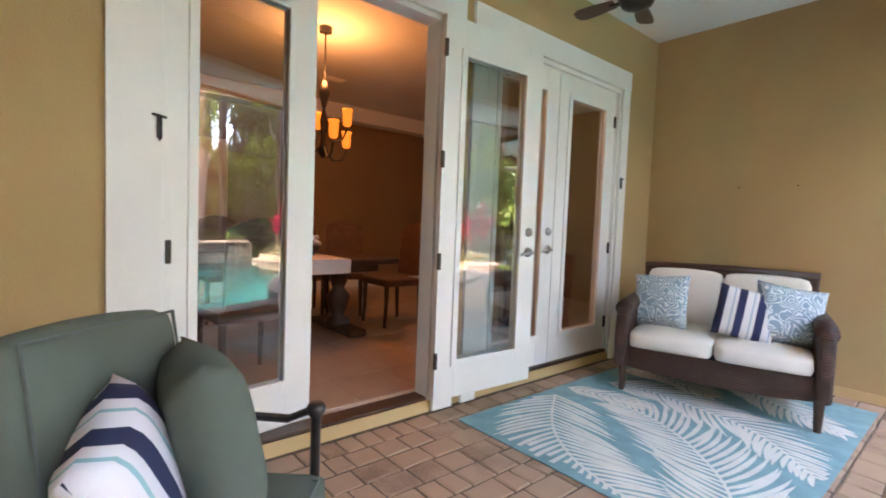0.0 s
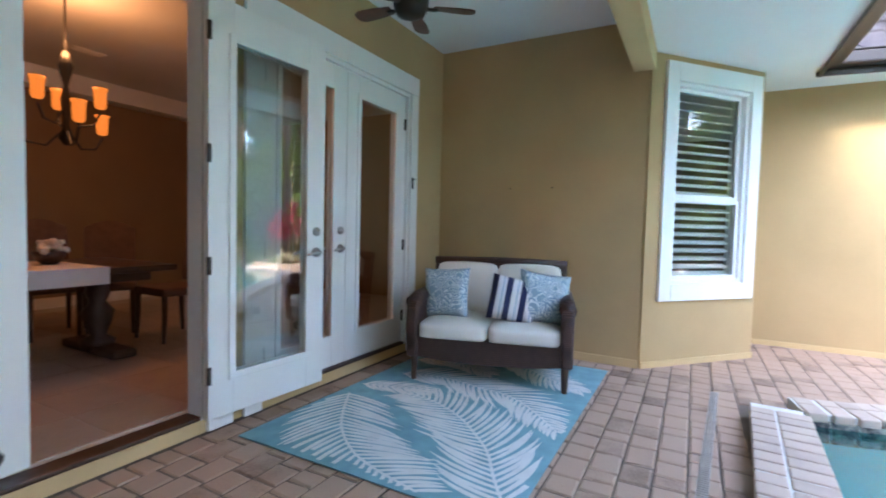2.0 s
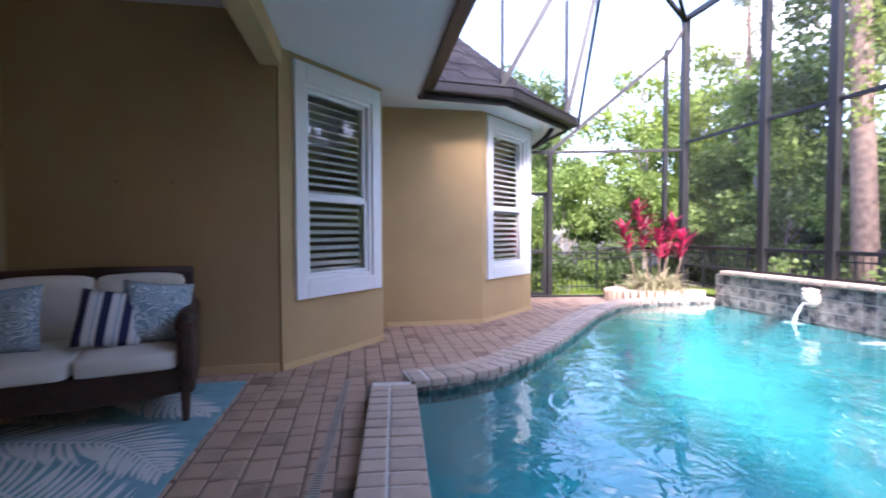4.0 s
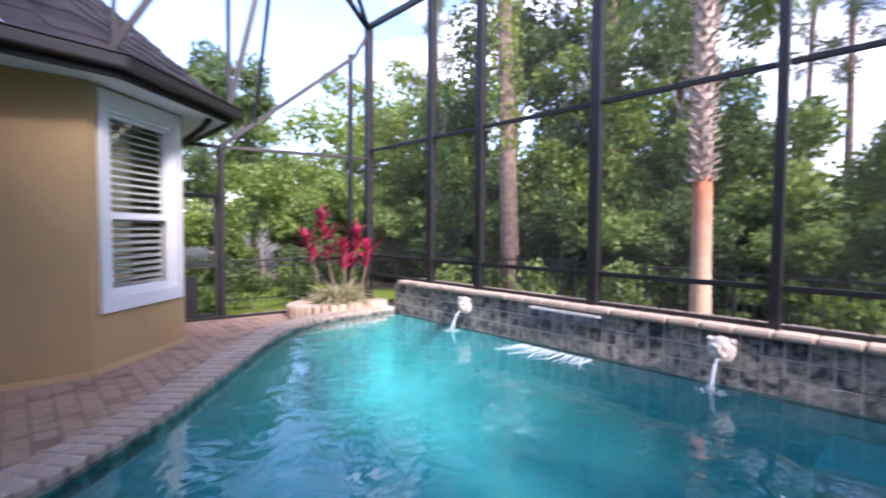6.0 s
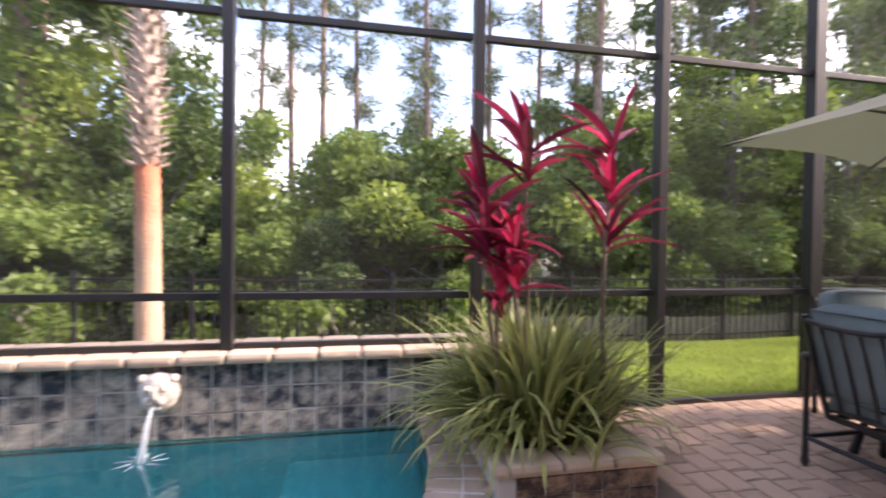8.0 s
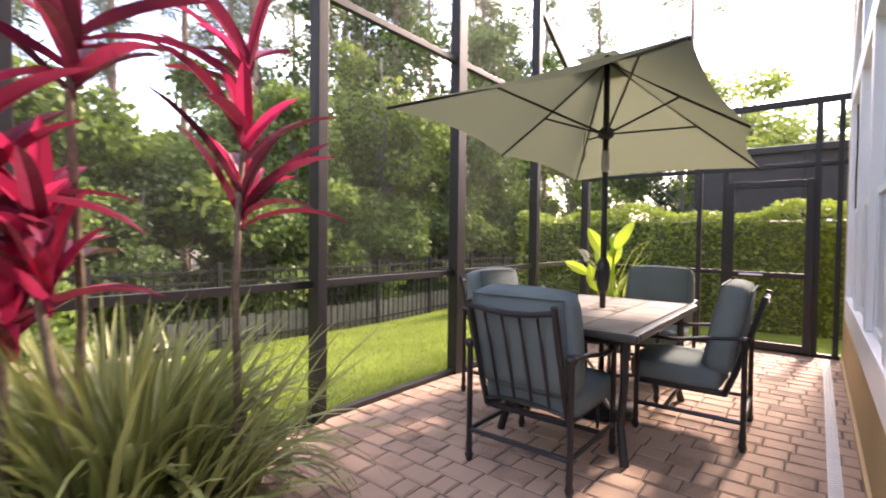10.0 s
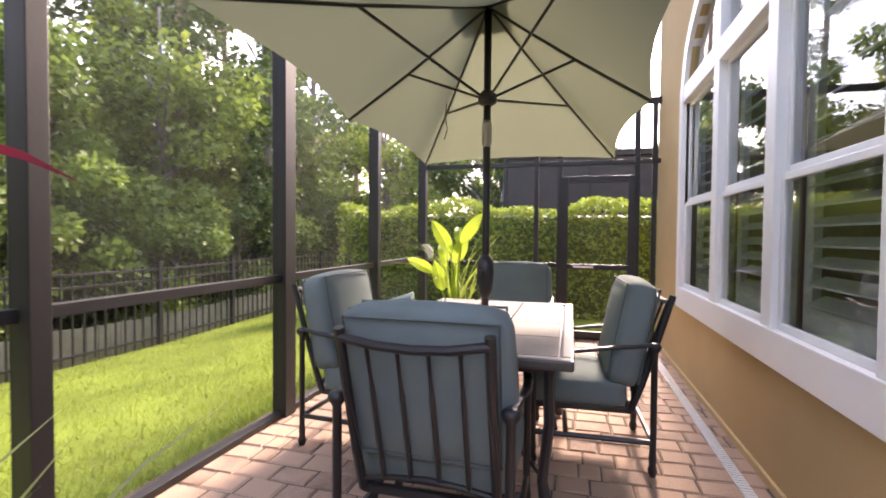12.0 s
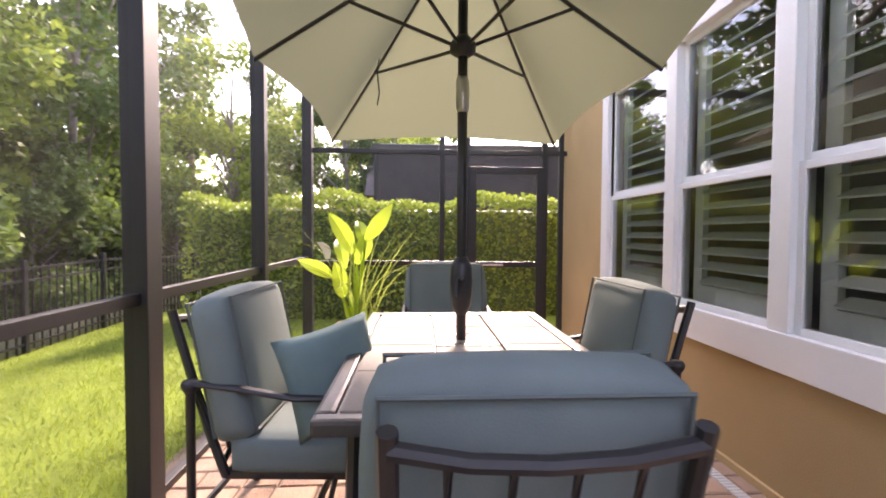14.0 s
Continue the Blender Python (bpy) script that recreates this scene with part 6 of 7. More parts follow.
# ---- dining set by the window ----
def patio_table():
    t = thing("patio_table", "tile-topped patio table with dark metal frame", "table", (-2.63, -5.10, 0))
    L, W = 0.77, 0.47
    part("rim", frame_bm(2 * L, 2 * W, 0.055, 0.045, -W, pose(-L, 0, 0.735, -90), 0.012), M_TABLEEDGE, t, "dark bevelled table edge")
    part("bed", box((-L + 0.05, -W + 0.05, 0.70), (L - 0.05, W - 0.05, 0.722)), M_TABLEEDGE, t)
    nx, ny = 4, 3
    dx, dy = (2 * L - 0.12) / nx, (2 * W - 0.12) / ny
    for i in range(nx):
        for j in range(ny):
            x0, y0 = -L + 0.06 + i * dx, -W + 0.06 + j * dy
            part("tile", box((x0 + 0.005, y0 + 0.005, 0.722), (x0 + dx - 0.005, y0 + dy - 0.005, 0.734), None, 0.003), M_TABLETILE, t)
    rng = random.Random(1)
    for i in range(-3, 4):
        for j in range(-3, 4):
            if max(abs(i), abs(j)) >= 2 and (i or j):
                part("mosaic_chip", box((-0.09 + i * 0.038 - 0.016, j * 0.038 - 0.016, 0.7345), (-0.09 + i * 0.038 + 0.016, j * 0.038 + 0.016, 0.737)), M_TILE_W if (i + j) % 2 else M_TABLETILE, t)
    for sx in (-1, 1):
        for sy in (-1, 1):
            x, y = sx * (L - 0.12), sy * (W - 0.10)
            part("leg", tube(bmesh.new(), [(x, y, 0.70), (x * 1.02, y * 1.02, 0.45), (x * 0.97, y * 0.95, 0.2), (x * 1.03, y * 1.05, 0)], [0.026, 0.022, 0.022, 0.026], 8), M_IRON, t)
    bm = bmesh.new()
    tube(bm, [(-L + 0.14, -W + 0.12, 0.22), (0, 0, 0.26), (L - 0.14, W - 0.12, 0.22)], 0.014, 6)
    tube(bm, [(-L + 0.14, W - 0.12, 0.22), (0, 0, 0.26), (L - 0.14, -W + 0.12, 0.22)], 0.014, 6)
    part("stretcher", bm, M_IRON, t)
    part("apron", frame_bm(2 * L - 0.2, 2 * W - 0.2, 0.03, 0.05, -W + 0.1, pose(-L + 0.1, 0, 0.70, -90)), M_IRON, t)


patio_table()

lab = "black metal patio dining chair with slate green cushions"
slate = cushion_chair(M_SLATE_F, M_PIPING, (-1.80, -5.11, 0), 90, lab, "chairs round the patio table")
for x, y, a in ((-2.675, -5.78, -3), (-2.86, -4.56, 182), (-3.95, -5.10, -90)):
    copy_thing(slate, pose(x, y, 0, 0, 0, a))
throw("throw_pillow", M_TEALPIL, 0.38, 0.38, 0.13, pose(-2.50, -5.62, 0.655, 0, 0, 0) @ pose(0, 0, 0, 0, 12, -58) @ pose(0, 0, 0, 14), "dark teal square pillow on a patio chair")


def umbrella():
    hx, hy = -2.72, -5.12
    u = thing("patio_umbrella", "open olive green canvas patio umbrella through the table", "umbrella", (hx, hy, 0))
    part("pole", tube(bmesh.new(), [(0, 0, 0.06), (0, 0, 2.52)], 0.021, 12), M_IRON, u, "", True)
    part("crank_housing", lathe(bmesh.new(), [(0.022, 0.84), (0.042, 0.88), (0.05, 0.98), (0.045, 1.05), (0.024, 1.09)], (0, 0, 0), 12), M_IRON, u, "black crank housing", True)
    part("crank_handle", tube(bmesh.new(), [(0.04, 0.0, 1.0), (0.075, -0.02, 1.0), (0.08, -0.03, 0.93)], 0.009, 6), M_IRON, u)
    part("tilt_collar", lathe(bmesh.new(), [(0.024, 1.70), (0.028, 1.72), (0.028, 1.83), (0.024, 1.85)], (0, 0, 0), 12), M_CHROME, u, "pale metal tilt collar", True)
    part("hub", lathe(bmesh.new(), [(0.025, 1.93), (0.055, 1.95), (0.055, 1.99), (0.025, 2.02)], (0, 0, 0), 12), M_IRON, u, "", True)
    part("base", lathe(bmesh.new(), [(0.24, 0), (0.24, 0.03), (0.06, 0.07), (0.03, 0.2)], (0, 0, 0), 20), M_IRON, u, "", True)
    X, Y, ZT = 1.38, 0.80, 2.50
    def edge_z(x):
        return 1.91 + 0.075 * x / X
    rim = [(X, -Y), (X, Y), (0, Y * 1.08), (-X, Y), (-X, -Y), (0, -Y * 1.08)]
    def sag(p, q, k):
        x, y = p[0] + (q[0] - p[0]) * k, p[1] + (q[1] - p[1]) * k
        pull = 1 - 0.07 * math.sin(math.pi * k)
        return (x * pull, y * pull, edge_z(x) + 0.02 * math.sin(math.pi * k))
    can = bmesh.new()
    n, rws = 8, 7
    for i in range(6):
        p, q = rim[i], rim[(i + 1) % 6]
        grid = []
        for r in range(rws + 1):
            f = r / rws
            row = []
            for k in range(n + 1):
                e = sag(p, q, k / n)
                dip = -0.035 * math.sin(math.pi * f) * math.sin(math.pi * k / n)
                hh = f ** 0.93
                row.append(can.verts.new((e[0] * f, e[1] * f, ZT + (e[2] - ZT) * hh + dip)))
            grid.append(row)
        for r in range(rws):
            for k in range(n):
                can.faces.new((grid[r][k], grid[r + 1][k], grid[r + 1][k + 1], grid[r][k + 1]))
    bmesh.ops.remove_doubles(can, verts=can.verts, dist=0.001)
    canopy = part("canopy", can, M_CANOPY, u, "olive green canvas canopy", True)
    vent = bmesh.new()
    c0 = vent.verts.new((0, 0, ZT + 0.045))
    ring = [vent.verts.new((x * 0.17, y * 0.17, ZT - 0.045)) for x, y in rim]
    for i in range(6):
        vent.faces.new((c0, ring[i], ring[(i + 1) % 6]))
    part("vent", vent, M_CANOPY, canopy, "small raised vent cap")
    for x, y in rim:
        tip = Vector((x, y, edge_z(x) - 0.012))
        top = Vector((0, 0, ZT - 0.02))
        mid = top.lerp(tip, 0.55) + Vector((0, 0, -0.012))
        rib = part("rib", tube(bmesh.new(), [top, mid, tip], 0.009, 6), M_IRON, u)
        part("strut", tube(bmesh.new(), [(x * 0.03, y * 0.03, 1.975), mid], 0.008, 6), M_IRON, rib)
    part("tie_cord", tube(bmesh.new(), [(-0.62, -0.4, 2.16), (-0.60, -0.41, 2.05), (-0.63, -0.40, 1.96), (-0.585, -0.41, 1.88)], 0.004, 5), M_IRON, u)


umbrella()


# ---- planters and plants ----
def planter():
    p = thing("planter", "raised stone planter with slate tile sides", "planter", (0, 0, 0))
    X0, X1, Y0, Y1, Z = -0.39, 0.51, -6.34, -5.18, 0.25
    bm = bmesh.new()
    for lo, hi in (((X0 + 0.03, Y1 - 0.16, 0), (X1 - 0.03, Y1 - 0.03, Z - 0.06)), ((X0 + 0.03, Y0, 0), (X0 + 0.16, Y1 - 0.16, Z - 0.06)), ((X1 - 0.16, Y0, 0), (X1 - 0.03, Y1 - 0.16, Z - 0.06))):
        boxm(bm, lo, hi)
    part("body", bm, M_GROUT, p)
    def slab(lo, hi):
        part("cap_stone", box(lo, hi, None, 0.025), M_CAP, p)
    x = X0
    while x < X1 - 0.05:
        slab((x, Y1 - 0.2, Z - 0.06), (min(x + 0.27, X1), Y1, Z))
        x += 0.275
    y = Y1 - 0.205
    while y > Y0 + 0.05:
        for a, b in ((X0, X0 + 0.19), (X1 - 0.19, X1)):
            slab((a, max(y - 0.27, Y0), Z - 0.06), (b, y, Z))
        y -= 0.275
    t = 0.15
    k = 0
    while X0 + 0.04 + t * (k + 1) < X1:
        a = X0 + 0.035 + t * k
        for z0, z1 in ((0.012, 0.085), (0.092, 0.182)):
            part("tile", box((a + 0.004, Y1 - 0.032, z0), (a + t - 0.004, Y1 - 0.02, z1), None, 0.003), M_TILE_W, p)
        k += 1
    k = 0
    while Y1 - 0.04 - t * (k + 1) > Y0:
        a = Y1 - 0.04 - t * k
        for z0, z1 in ((0.012, 0.085), (0.092, 0.182)):
            part("tile", box((X0 + 0.02, a - t + 0.004, z0), (X0 + 0.032, a - 0.004, z1), None, 0.003), M_TILE_W, p)
        k += 1
    part("soil", box((X0 + 0.1, Y0, 0.0), (X1 - 0.1, Y1 - 0.1, Z - 0.03)), M_SOIL, p)


planter()


def grass_clump(name, at, n, length, spread, mat, seed, lab, gap=None, upright=0):
    rng = random.Random(seed)
    bm = bmesh.new()
    for _ in range(n):
        az = rng.uniform(0, 2 * math.pi)
        if gap and gap[0] < az < gap[1] and rng.random() < 0.85:
            continue
        r = abs(rng.gauss(0, spread * 0.45))
        L = length * rng.uniform(0.55, 1.15)
        bend = rng.uniform(1.0, 2.6)
        if gap and 0.5 < az < 2.3:
            L, bend = L * 0.6, rng.uniform(0.6, 1.5)
        strap(bm, (at[0] + r * math.cos(az), at[1] + r * math.sin(az), at[2]), az + rng.gauss(0, 0.5), L, rng.uniform(0.016, 0.030), rng.uniform(0.6, 1.5), bend, 6, 0.2)
    for _ in range(upright):
        az, r = rng.uniform(0, 2 * math.pi), abs(rng.gauss(0, spread * 0.5))
        strap(bm, (at[0] + r * math.cos(az), at[1] + r * math.sin(az), at[2]), az + rng.gauss(0, 0.4), length * rng.uniform(0.65, 1.12), rng.uniform(0.016, 0.028), rng.uniform(1.15, 1.5), rng.uniform(0.2, 1.3), 6, 0.2)
    ob = link(name, bm, mat)
    return tagged(ob, lab, "plant", kind="stuff")


grass_clump("lily_turf", (0.06, -5.68, 0.22), 1150, 0.78, 0.40, M_STRAP, 11, "dense arching green and cream strap-leaved grass in the planter", (2.0, 3.0), 380)


def cordyline(at, stems, seed, lab, size=0.42):
    """Several canes, each with whorls of long red leaves."""
    rng = random.Random(seed)
    pl = thing("red_ti_plant", lab, "plant", at)
    for (x, y, h, lean, whorls, dark) in stems:
        top = (x + lean[0], y + lean[1], h)
        pts = [(x + lean[0] * t + 0.02 * math.sin(6 * t + x * 9), y + lean[1] * t, h * t) for t in (0, 0.25, 0.5, 0.75, 1.0)]
        part("cane", tube(bmesh.new(), pts, [0.017, 0.015, 0.013, 0.012, 0.010], 7), M_STEM, pl)
        for wz, wn, tone in whorls:
            t = wz / h
            c = (x + lean[0] * t, y + lean[1] * t, wz)
            for shade, mat in ((0, M_RED), (1, M_WINE)):
                bm = bmesh.new()
                cnt = int(wn * 0.42) if shade == 0 else int(wn * 0.75)
                if tone == "dark" and shade == 0:
                    cnt = int(cnt * 0.3)
                if tone == "red":
                    cnt = int(cnt * (0.7 if shade else 1.5))
                for i in range(cnt):
                    az = rng.uniform(0, 6.28)
                    up = rng.uniform(0.85, 1.5) if shade == 0 else rng.uniform(0.35, 1.15)
                    L = size * rng.uniform(0.6, 1.0) * (0.85 if shade == 0 else 1.1)
                    strap(bm, (c[0], c[1], c[2] + rng.uniform(-0.09, 0.05)), az, L, rng.uniform(0.042, 0.07), up, rng.uniform(0.1, 1.1), 6, 0.32)
                part("leaves", bm, mat, pl, "bright crimson young leaves" if shade == 0 else "dark wine-red older leaves")
    return pl


cordyline((0.0, -5.62, 0.2), [
    (0.22, 0.02, 1.62, (-0.01, 0.02), [(1.60, 13, "dark"), (1.42, 9, "dark")], 0),
    (-0.24, 0.04, 1.60, (-0.05, 0.02), [(1.60, 13, "dark"), (1.36, 9, "red"), (1.13, 13, "mix")], 0),
    (0.36, 0.05, 1.27, (0.11, 0.03), [(1.26, 12, "mix"), (1.07, 15, "mix")], 0),
    (0.26, 0.10, 1.10, (0.05, 0.04), [(1.04, 14, "red"), (0.86, 12, "red")], 0),
    (0.38, -0.02, 0.98, (-0.04, 0.05), [(0.95, 12, "red"), (0.76, 10, "mix")], 0)], 21,
    "tall red ti plant with crimson and wine leaves", 0.46)


def east_bed():
    b = thing("raised_bed", "low curved stone planting bed by the pool", "planter", (0, 0, 0))
    pts = [(7.55, -6.36), (7.5, -5.7), (7.62, -5.1), (7.95, -4.95), (8.2, -5.3), (8.15, -6.36)]
    part("soil", prism(bmesh.new(), pts, 0.0, 0.15), M_SOIL, b)
    ring = smooth_line(pts[:5], 5)
    for i in range(0, len(ring) - 1):
        (x0, y0), (x1, y1) = ring[i], ring[i + 1]
        m = pose((x0 + x1) / 2, (y0 + y1) / 2, 0.10, 0, 0, math.degrees(math.atan2(y1 - y0, x1 - x0)))
        L = math.hypot(x1 - x0, y1 - y0)
        bm = bmesh.new()
        boxm(bm, (-L / 2 + 0.004, -0.13, -0.10), (L / 2 - 0.004, 0.13, 0.10), m, 0.02)
        part("stone", bm, M_CAP, b)


east_bed()
grass_clump("lily_turf", (7.82, -5.7, 0.14), 340, 0.55, 0.40, M_STRAPT, 13, "pale tan and green strap-leaved grass under the red plant")
cordyline((7.85, -5.75, 0.14), [
    (0.0, 0.1, 1.30, (0.05, 0.25), [(1.34, 18, "red"), (1.1, 16, "red"), (0.8, 16, "red")], 0),
    (0.1, -0.15, 1.1, (0.0, -0.2), [(1.12, 20, "red"), (0.9, 16, "red"), (0.6, 16, "red")], 0),
    (-0.05, -0.05, 0.85, (-0.05, 0.1), [(0.85, 18, "red"), (0.6, 16, "red")], 0),
    (0.05, 0.3, 1.0, (0.0, 0.3), [(1.02, 18, "red"), (0.75, 16, "red")], 0),
    (0.0, -0.35, 0.85, (0.0, -0.15), [(0.85, 18, "red"), (0.6, 14, "red")], 0)], 22, "bushy crimson ti plant in the corner bed", 0.40)


def potted_plant():
    p = thing("potted_plant", "bright green broad-leaved plant in a dark planter box", "plant", (-4.95, -5.86, 0))
    part("pot", box((-0.22, -0.22, 0), (0.22, 0.22, 0.34), None, 0.02), M_DWOOD, p, "dark square planter box")
    part("soil", box((-0.19, -0.19, 0.30), (0.19, 0.19, 0.35)), M_BARK, p, "brown bark mulch")
    rng = random.Random(31)
    stems, leaves, thin = bmesh.new(), bmesh.new(), bmesh.new()
    # each broad leaf: where its blade starts and ends (across, up), its depth, its width
    for (b0, b1), (t0, t1), dx, wd in (((-0.02, 1.00), (-0.23, 1.36), 0.03, 0.15), ((0.0, 0.90), (0.10, 1.20), -0.05, 0.15), ((0.09, 1.12), (0.33, 1.44), 0.04, 0.13),
                                       ((-0.20, 0.80), (-0.48, 0.95), 0.06, 0.12), ((-0.10, 0.62), (-0.16, 0.94), 0.08, 0.15), ((0.05, 1.05), (-0.02, 1.30), -0.10, 0.12),
                                       ((-0.12, 0.85), (-0.22, 1.12), -0.12, 0.13)):
        base, tip = Vector((dx, b0, b1)), Vector((dx * 2.5, t0, t1))
        tube(stems, [(dx * 0.4, b0 * 0.25, 0.33), (dx * 0.7, b0 * 0.5, 0.34 + (b1 - 0.34) * 0.5), base], [0.018, 0.012, 0.008], 6)
        along = tip - base
        side = along.cross(Vector((1, 0.3, 0.2))).normalized()
        out = side.cross(along).normalized()
        rows = []
        for i in range(9):
            t = i / 8
            w = wd * 0.5 * math.sin(math.pi * (0.06 + 0.94 * t)) ** 0.75 if i < 8 else 0.002
            c = base + along * t + out * 0.05 * math.sin(math.pi * t)
            rows.append([leaves.verts.new(c + side * w + out * w * 0.45), leaves.verts.new(c), leaves.verts.new(c - side * w + out * w * 0.45)])
        for u, v in zip(rows, rows[1:]):
            leaves.faces.new((u[0], u[1], v[1], v[0]))
            leaves.faces.new((u[1], u[2], v[2], v[1]))
    for k in range(26):
        strap(thin, (rng.gauss(0, 0.06), rng.gauss(0.05, 0.06), 0.34), rng.uniform(0, 6.28), rng.uniform(0.8, 1.25), 0.014, rng.uniform(1.2, 1.5), rng.uniform(0.7, 2.0), 7, 0.2)
    part("stem", stems, M_BANANA, p)
    part("leaves", leaves, M_BANANA, p, "broad glossy bright green leaves")
    part("thin_leaves", thin, M_LEAFB, p, "long thin grassy leaves")
    fl = bmesh.new()
    strap(fl, (0.10, -0.25, 0.95), -1.4, 0.17, 0.13, 1.3, 0.5, 6, 0.5)
    part("flower", fl, M_LINEN, p, "single white flower")


potted_plant()


# ---- beyond the screen: fences, hedge, trees, houses ----
def fence(name, p, q, z_top=1.15, lab="black metal picket fence along the lawn"):
    """Posts, two rails and thin pickets between two points."""
    L = math.hypot(q[0] - p[0], q[1] - p[1])
    f = thing(name, lab, "fence", kind="structure")
    n = max(1, round(L / 1.4))
    step = 0.13
    pick = bmesh.new()
    boxm(pick, (-0.009, -0.009, 0), (0.009, 0.009, z_top))
    pm = bpy.data.meshes.new("picket")
    pick.to_mesh(pm)
    pick.free()
    pm.materials.append(M_IRON)
    for i in range(n):
        a = (p[0] + (q[0] - p[0]) * i / n, p[1] + (q[1] - p[1]) * i / n)
        b = (p[0] + (q[0] - p[0]) * (i + 1) / n, p[1] + (q[1] - p[1]) * (i + 1) / n)
        za, zb = ground_z(*a) + 0.03, ground_z(*b) + 0.03
        part("post", box((a[0] - 0.03, a[1] - 0.03, za - 0.2), (a[0] + 0.03, a[1] + 0.03, za + z_top + 0.06), None, 0.006), M_IRON, f)
        for h in (0.12, z_top - 0.05, z_top - 0.2):
            part("rail", bar((*a, za + h), (*b, zb + h), 0.025, 0.03), M_IRON, f)
        k = int(L / n / step)
        for j in range(1, k):
            t = j / k
            o = new("picket", pm)
            o.parent = f
            o.matrix_basis = pose(a[0] + (b[0] - a[0]) * t, a[1] + (b[1] - a[1]) * t, za + (zb - za) * t)
    return f


fence("fence", (-17, -10.2), (0.5, -10.2), 1.12)
fence("fence", (0.5, -10.2), (11.5, -9.6), 1.12)
fence("fence", (11.5, -9.6), (12.5, 2.0), 1.05)


def low_wall():
    """Weathered grey boards along the pickets."""
    f = thing("board_fence", "low weathered grey board edging before the pickets", "fence", kind="structure")
    bm = box((-0.07, -0.012, 0), (0.07, 0.012, 0.48), None, 0.004)
    me = bpy.data.meshes.new("board")
    bm.to_mesh(me)
    bm.free()
    me.materials.append(M_WOODPOST)
    x = -17.0
    while x < -1.5:
        o = new("board", me)
        o.parent = f
        o.matrix_basis = pose(x, -10.25, ground_z(x, -10.25) - 0.02 + random.Random(int(x * 100)).uniform(-0.02, 0.02))
        x += 0.15


low_wall()


def shell(rng, R, H, z0, lumps):
    """A point near the skin of an uneven crown made of lumps."""
    c, r = lumps[rng.randrange(len(lumps))]
    d = Vector((rng.gauss(0, 1), rng.gauss(0, 1), rng.gauss(0, 1))).normalized()
    k = rng.random() ** 0.35
    return c + Vector((d.x * r, d.y * r, d.z * r * 0.8)) * k, d


def make_lumps(rng, R, z0, z1, n, r0, r1):
    out = []
    for i in range(n):
        t = rng.random()
        a = rng.uniform(0, 6.28)
        rr = R * math.sqrt(rng.random()) * (1.0 - 0.55 * abs(t - 0.35))
        out.append((Vector((rr * math.cos(a), rr * math.sin(a), z0 + (z1 - z0) * t)), rng.uniform(r0, r1)))
    return out


def leafy(name, lab, cat, height, spread, leaf, n, mat, seed, trunk=0.09, low=0.15, bark=None, group="", lumps=26, bits=0.34):
    """A broadleaf tree or shrub: tapered trunk, limbs, and a crown of many single leaves."""
    rng = random.Random(seed)
    t = thing(name, lab, cat, (0, 0, 0), 0, group)
    lum = make_lumps(rng, spread, height * low, height * 0.95, lumps, spread * bits * 0.6, spread * bits * 1.15)
    bm = bmesh.new()
    pts = [(0.06 * math.sin(i), 0.06 * math.cos(i * 1.3) - 0.06, height * 0.9 * i / 6) for i in range(7)]
    tube(bm, pts, [trunk * (1 - 0.13 * i) for i in range(7)], 8)
    part("trunk", bm, bark or M_BARKG, t, "", True)
    bm = bmesh.new()
    for c, r in lum[::2]:
        k = max(0.1, min(0.8, c.z / height - 0.2))
        s = Vector((0.0, 0.0, height * 0.9 * k))
        mid = s.lerp(c, 0.5) + Vector((0, 0, -0.1 * spread * 0.3))
        tube(bm, [s, mid, c], [trunk * 0.4, trunk * 0.25, trunk * 0.1], 5)
    part("limb_work", bm, bark or M_BARKG, t)
    leaf_cloud("crown", mat, n, leaf, lambda g: shell(g, spread, height, 0, lum), seed + 1, t)
    return t


def pine(height, seed, group, n=3600):
    """A tall bare-stemmed pine with a thin tufted crown."""
    rng = random.Random(seed)
    t = thing("pine_tree", "tall slender pine with a thin high crown", "tree", (0, 0, 0), 0, group)
    lx, ly = rng.uniform(-0.5, 0.5), rng.uniform(-0.5, 0.5)
    pts = [(lx * (i / 8) ** 2, ly * (i / 8) ** 2, height * i / 8 - 0.4) for i in range(9)]
    part("trunk", tube(bmesh.new(), pts, [0.17 * (1 - 0.09 * i) for i in range(9)], 8), M_BARK, t, "", True)
    limbs = bmesh.new()
    tufts = []
    for k in range(26):
        f = 0.42 + 0.58 * (k / 26)
        a = rng.uniform(0, 6.28)
        L = rng.uniform(0.5, 1.9) * (1.15 - f * 0.6)
        if k < 8:
            L *= 0.6
        base = Vector((lx * f * f, ly * f * f, height * f - 0.4))
        tip = base + Vector((math.cos(a) * L, math.sin(a) * L, rng.uniform(-0.15, 0.5) * L))
        tube(limbs, [base, base.lerp(tip, 0.5) + Vector((0, 0, 0.06)), tip], [0.03, 0.02, 0.008], 5)
        for q in (0.55, 0.8, 1.0):
            tufts.append((base.lerp(tip, q), rng.uniform(0.18, 0.38)))
    part("limb_work", limbs, M_BARK, t)
    leaf_cloud("needles", M_NEEDLE, n, 0.30, lambda g: shell(g, 1, 1, 0, tufts), seed + 5, t, slim=0.22)
    return t


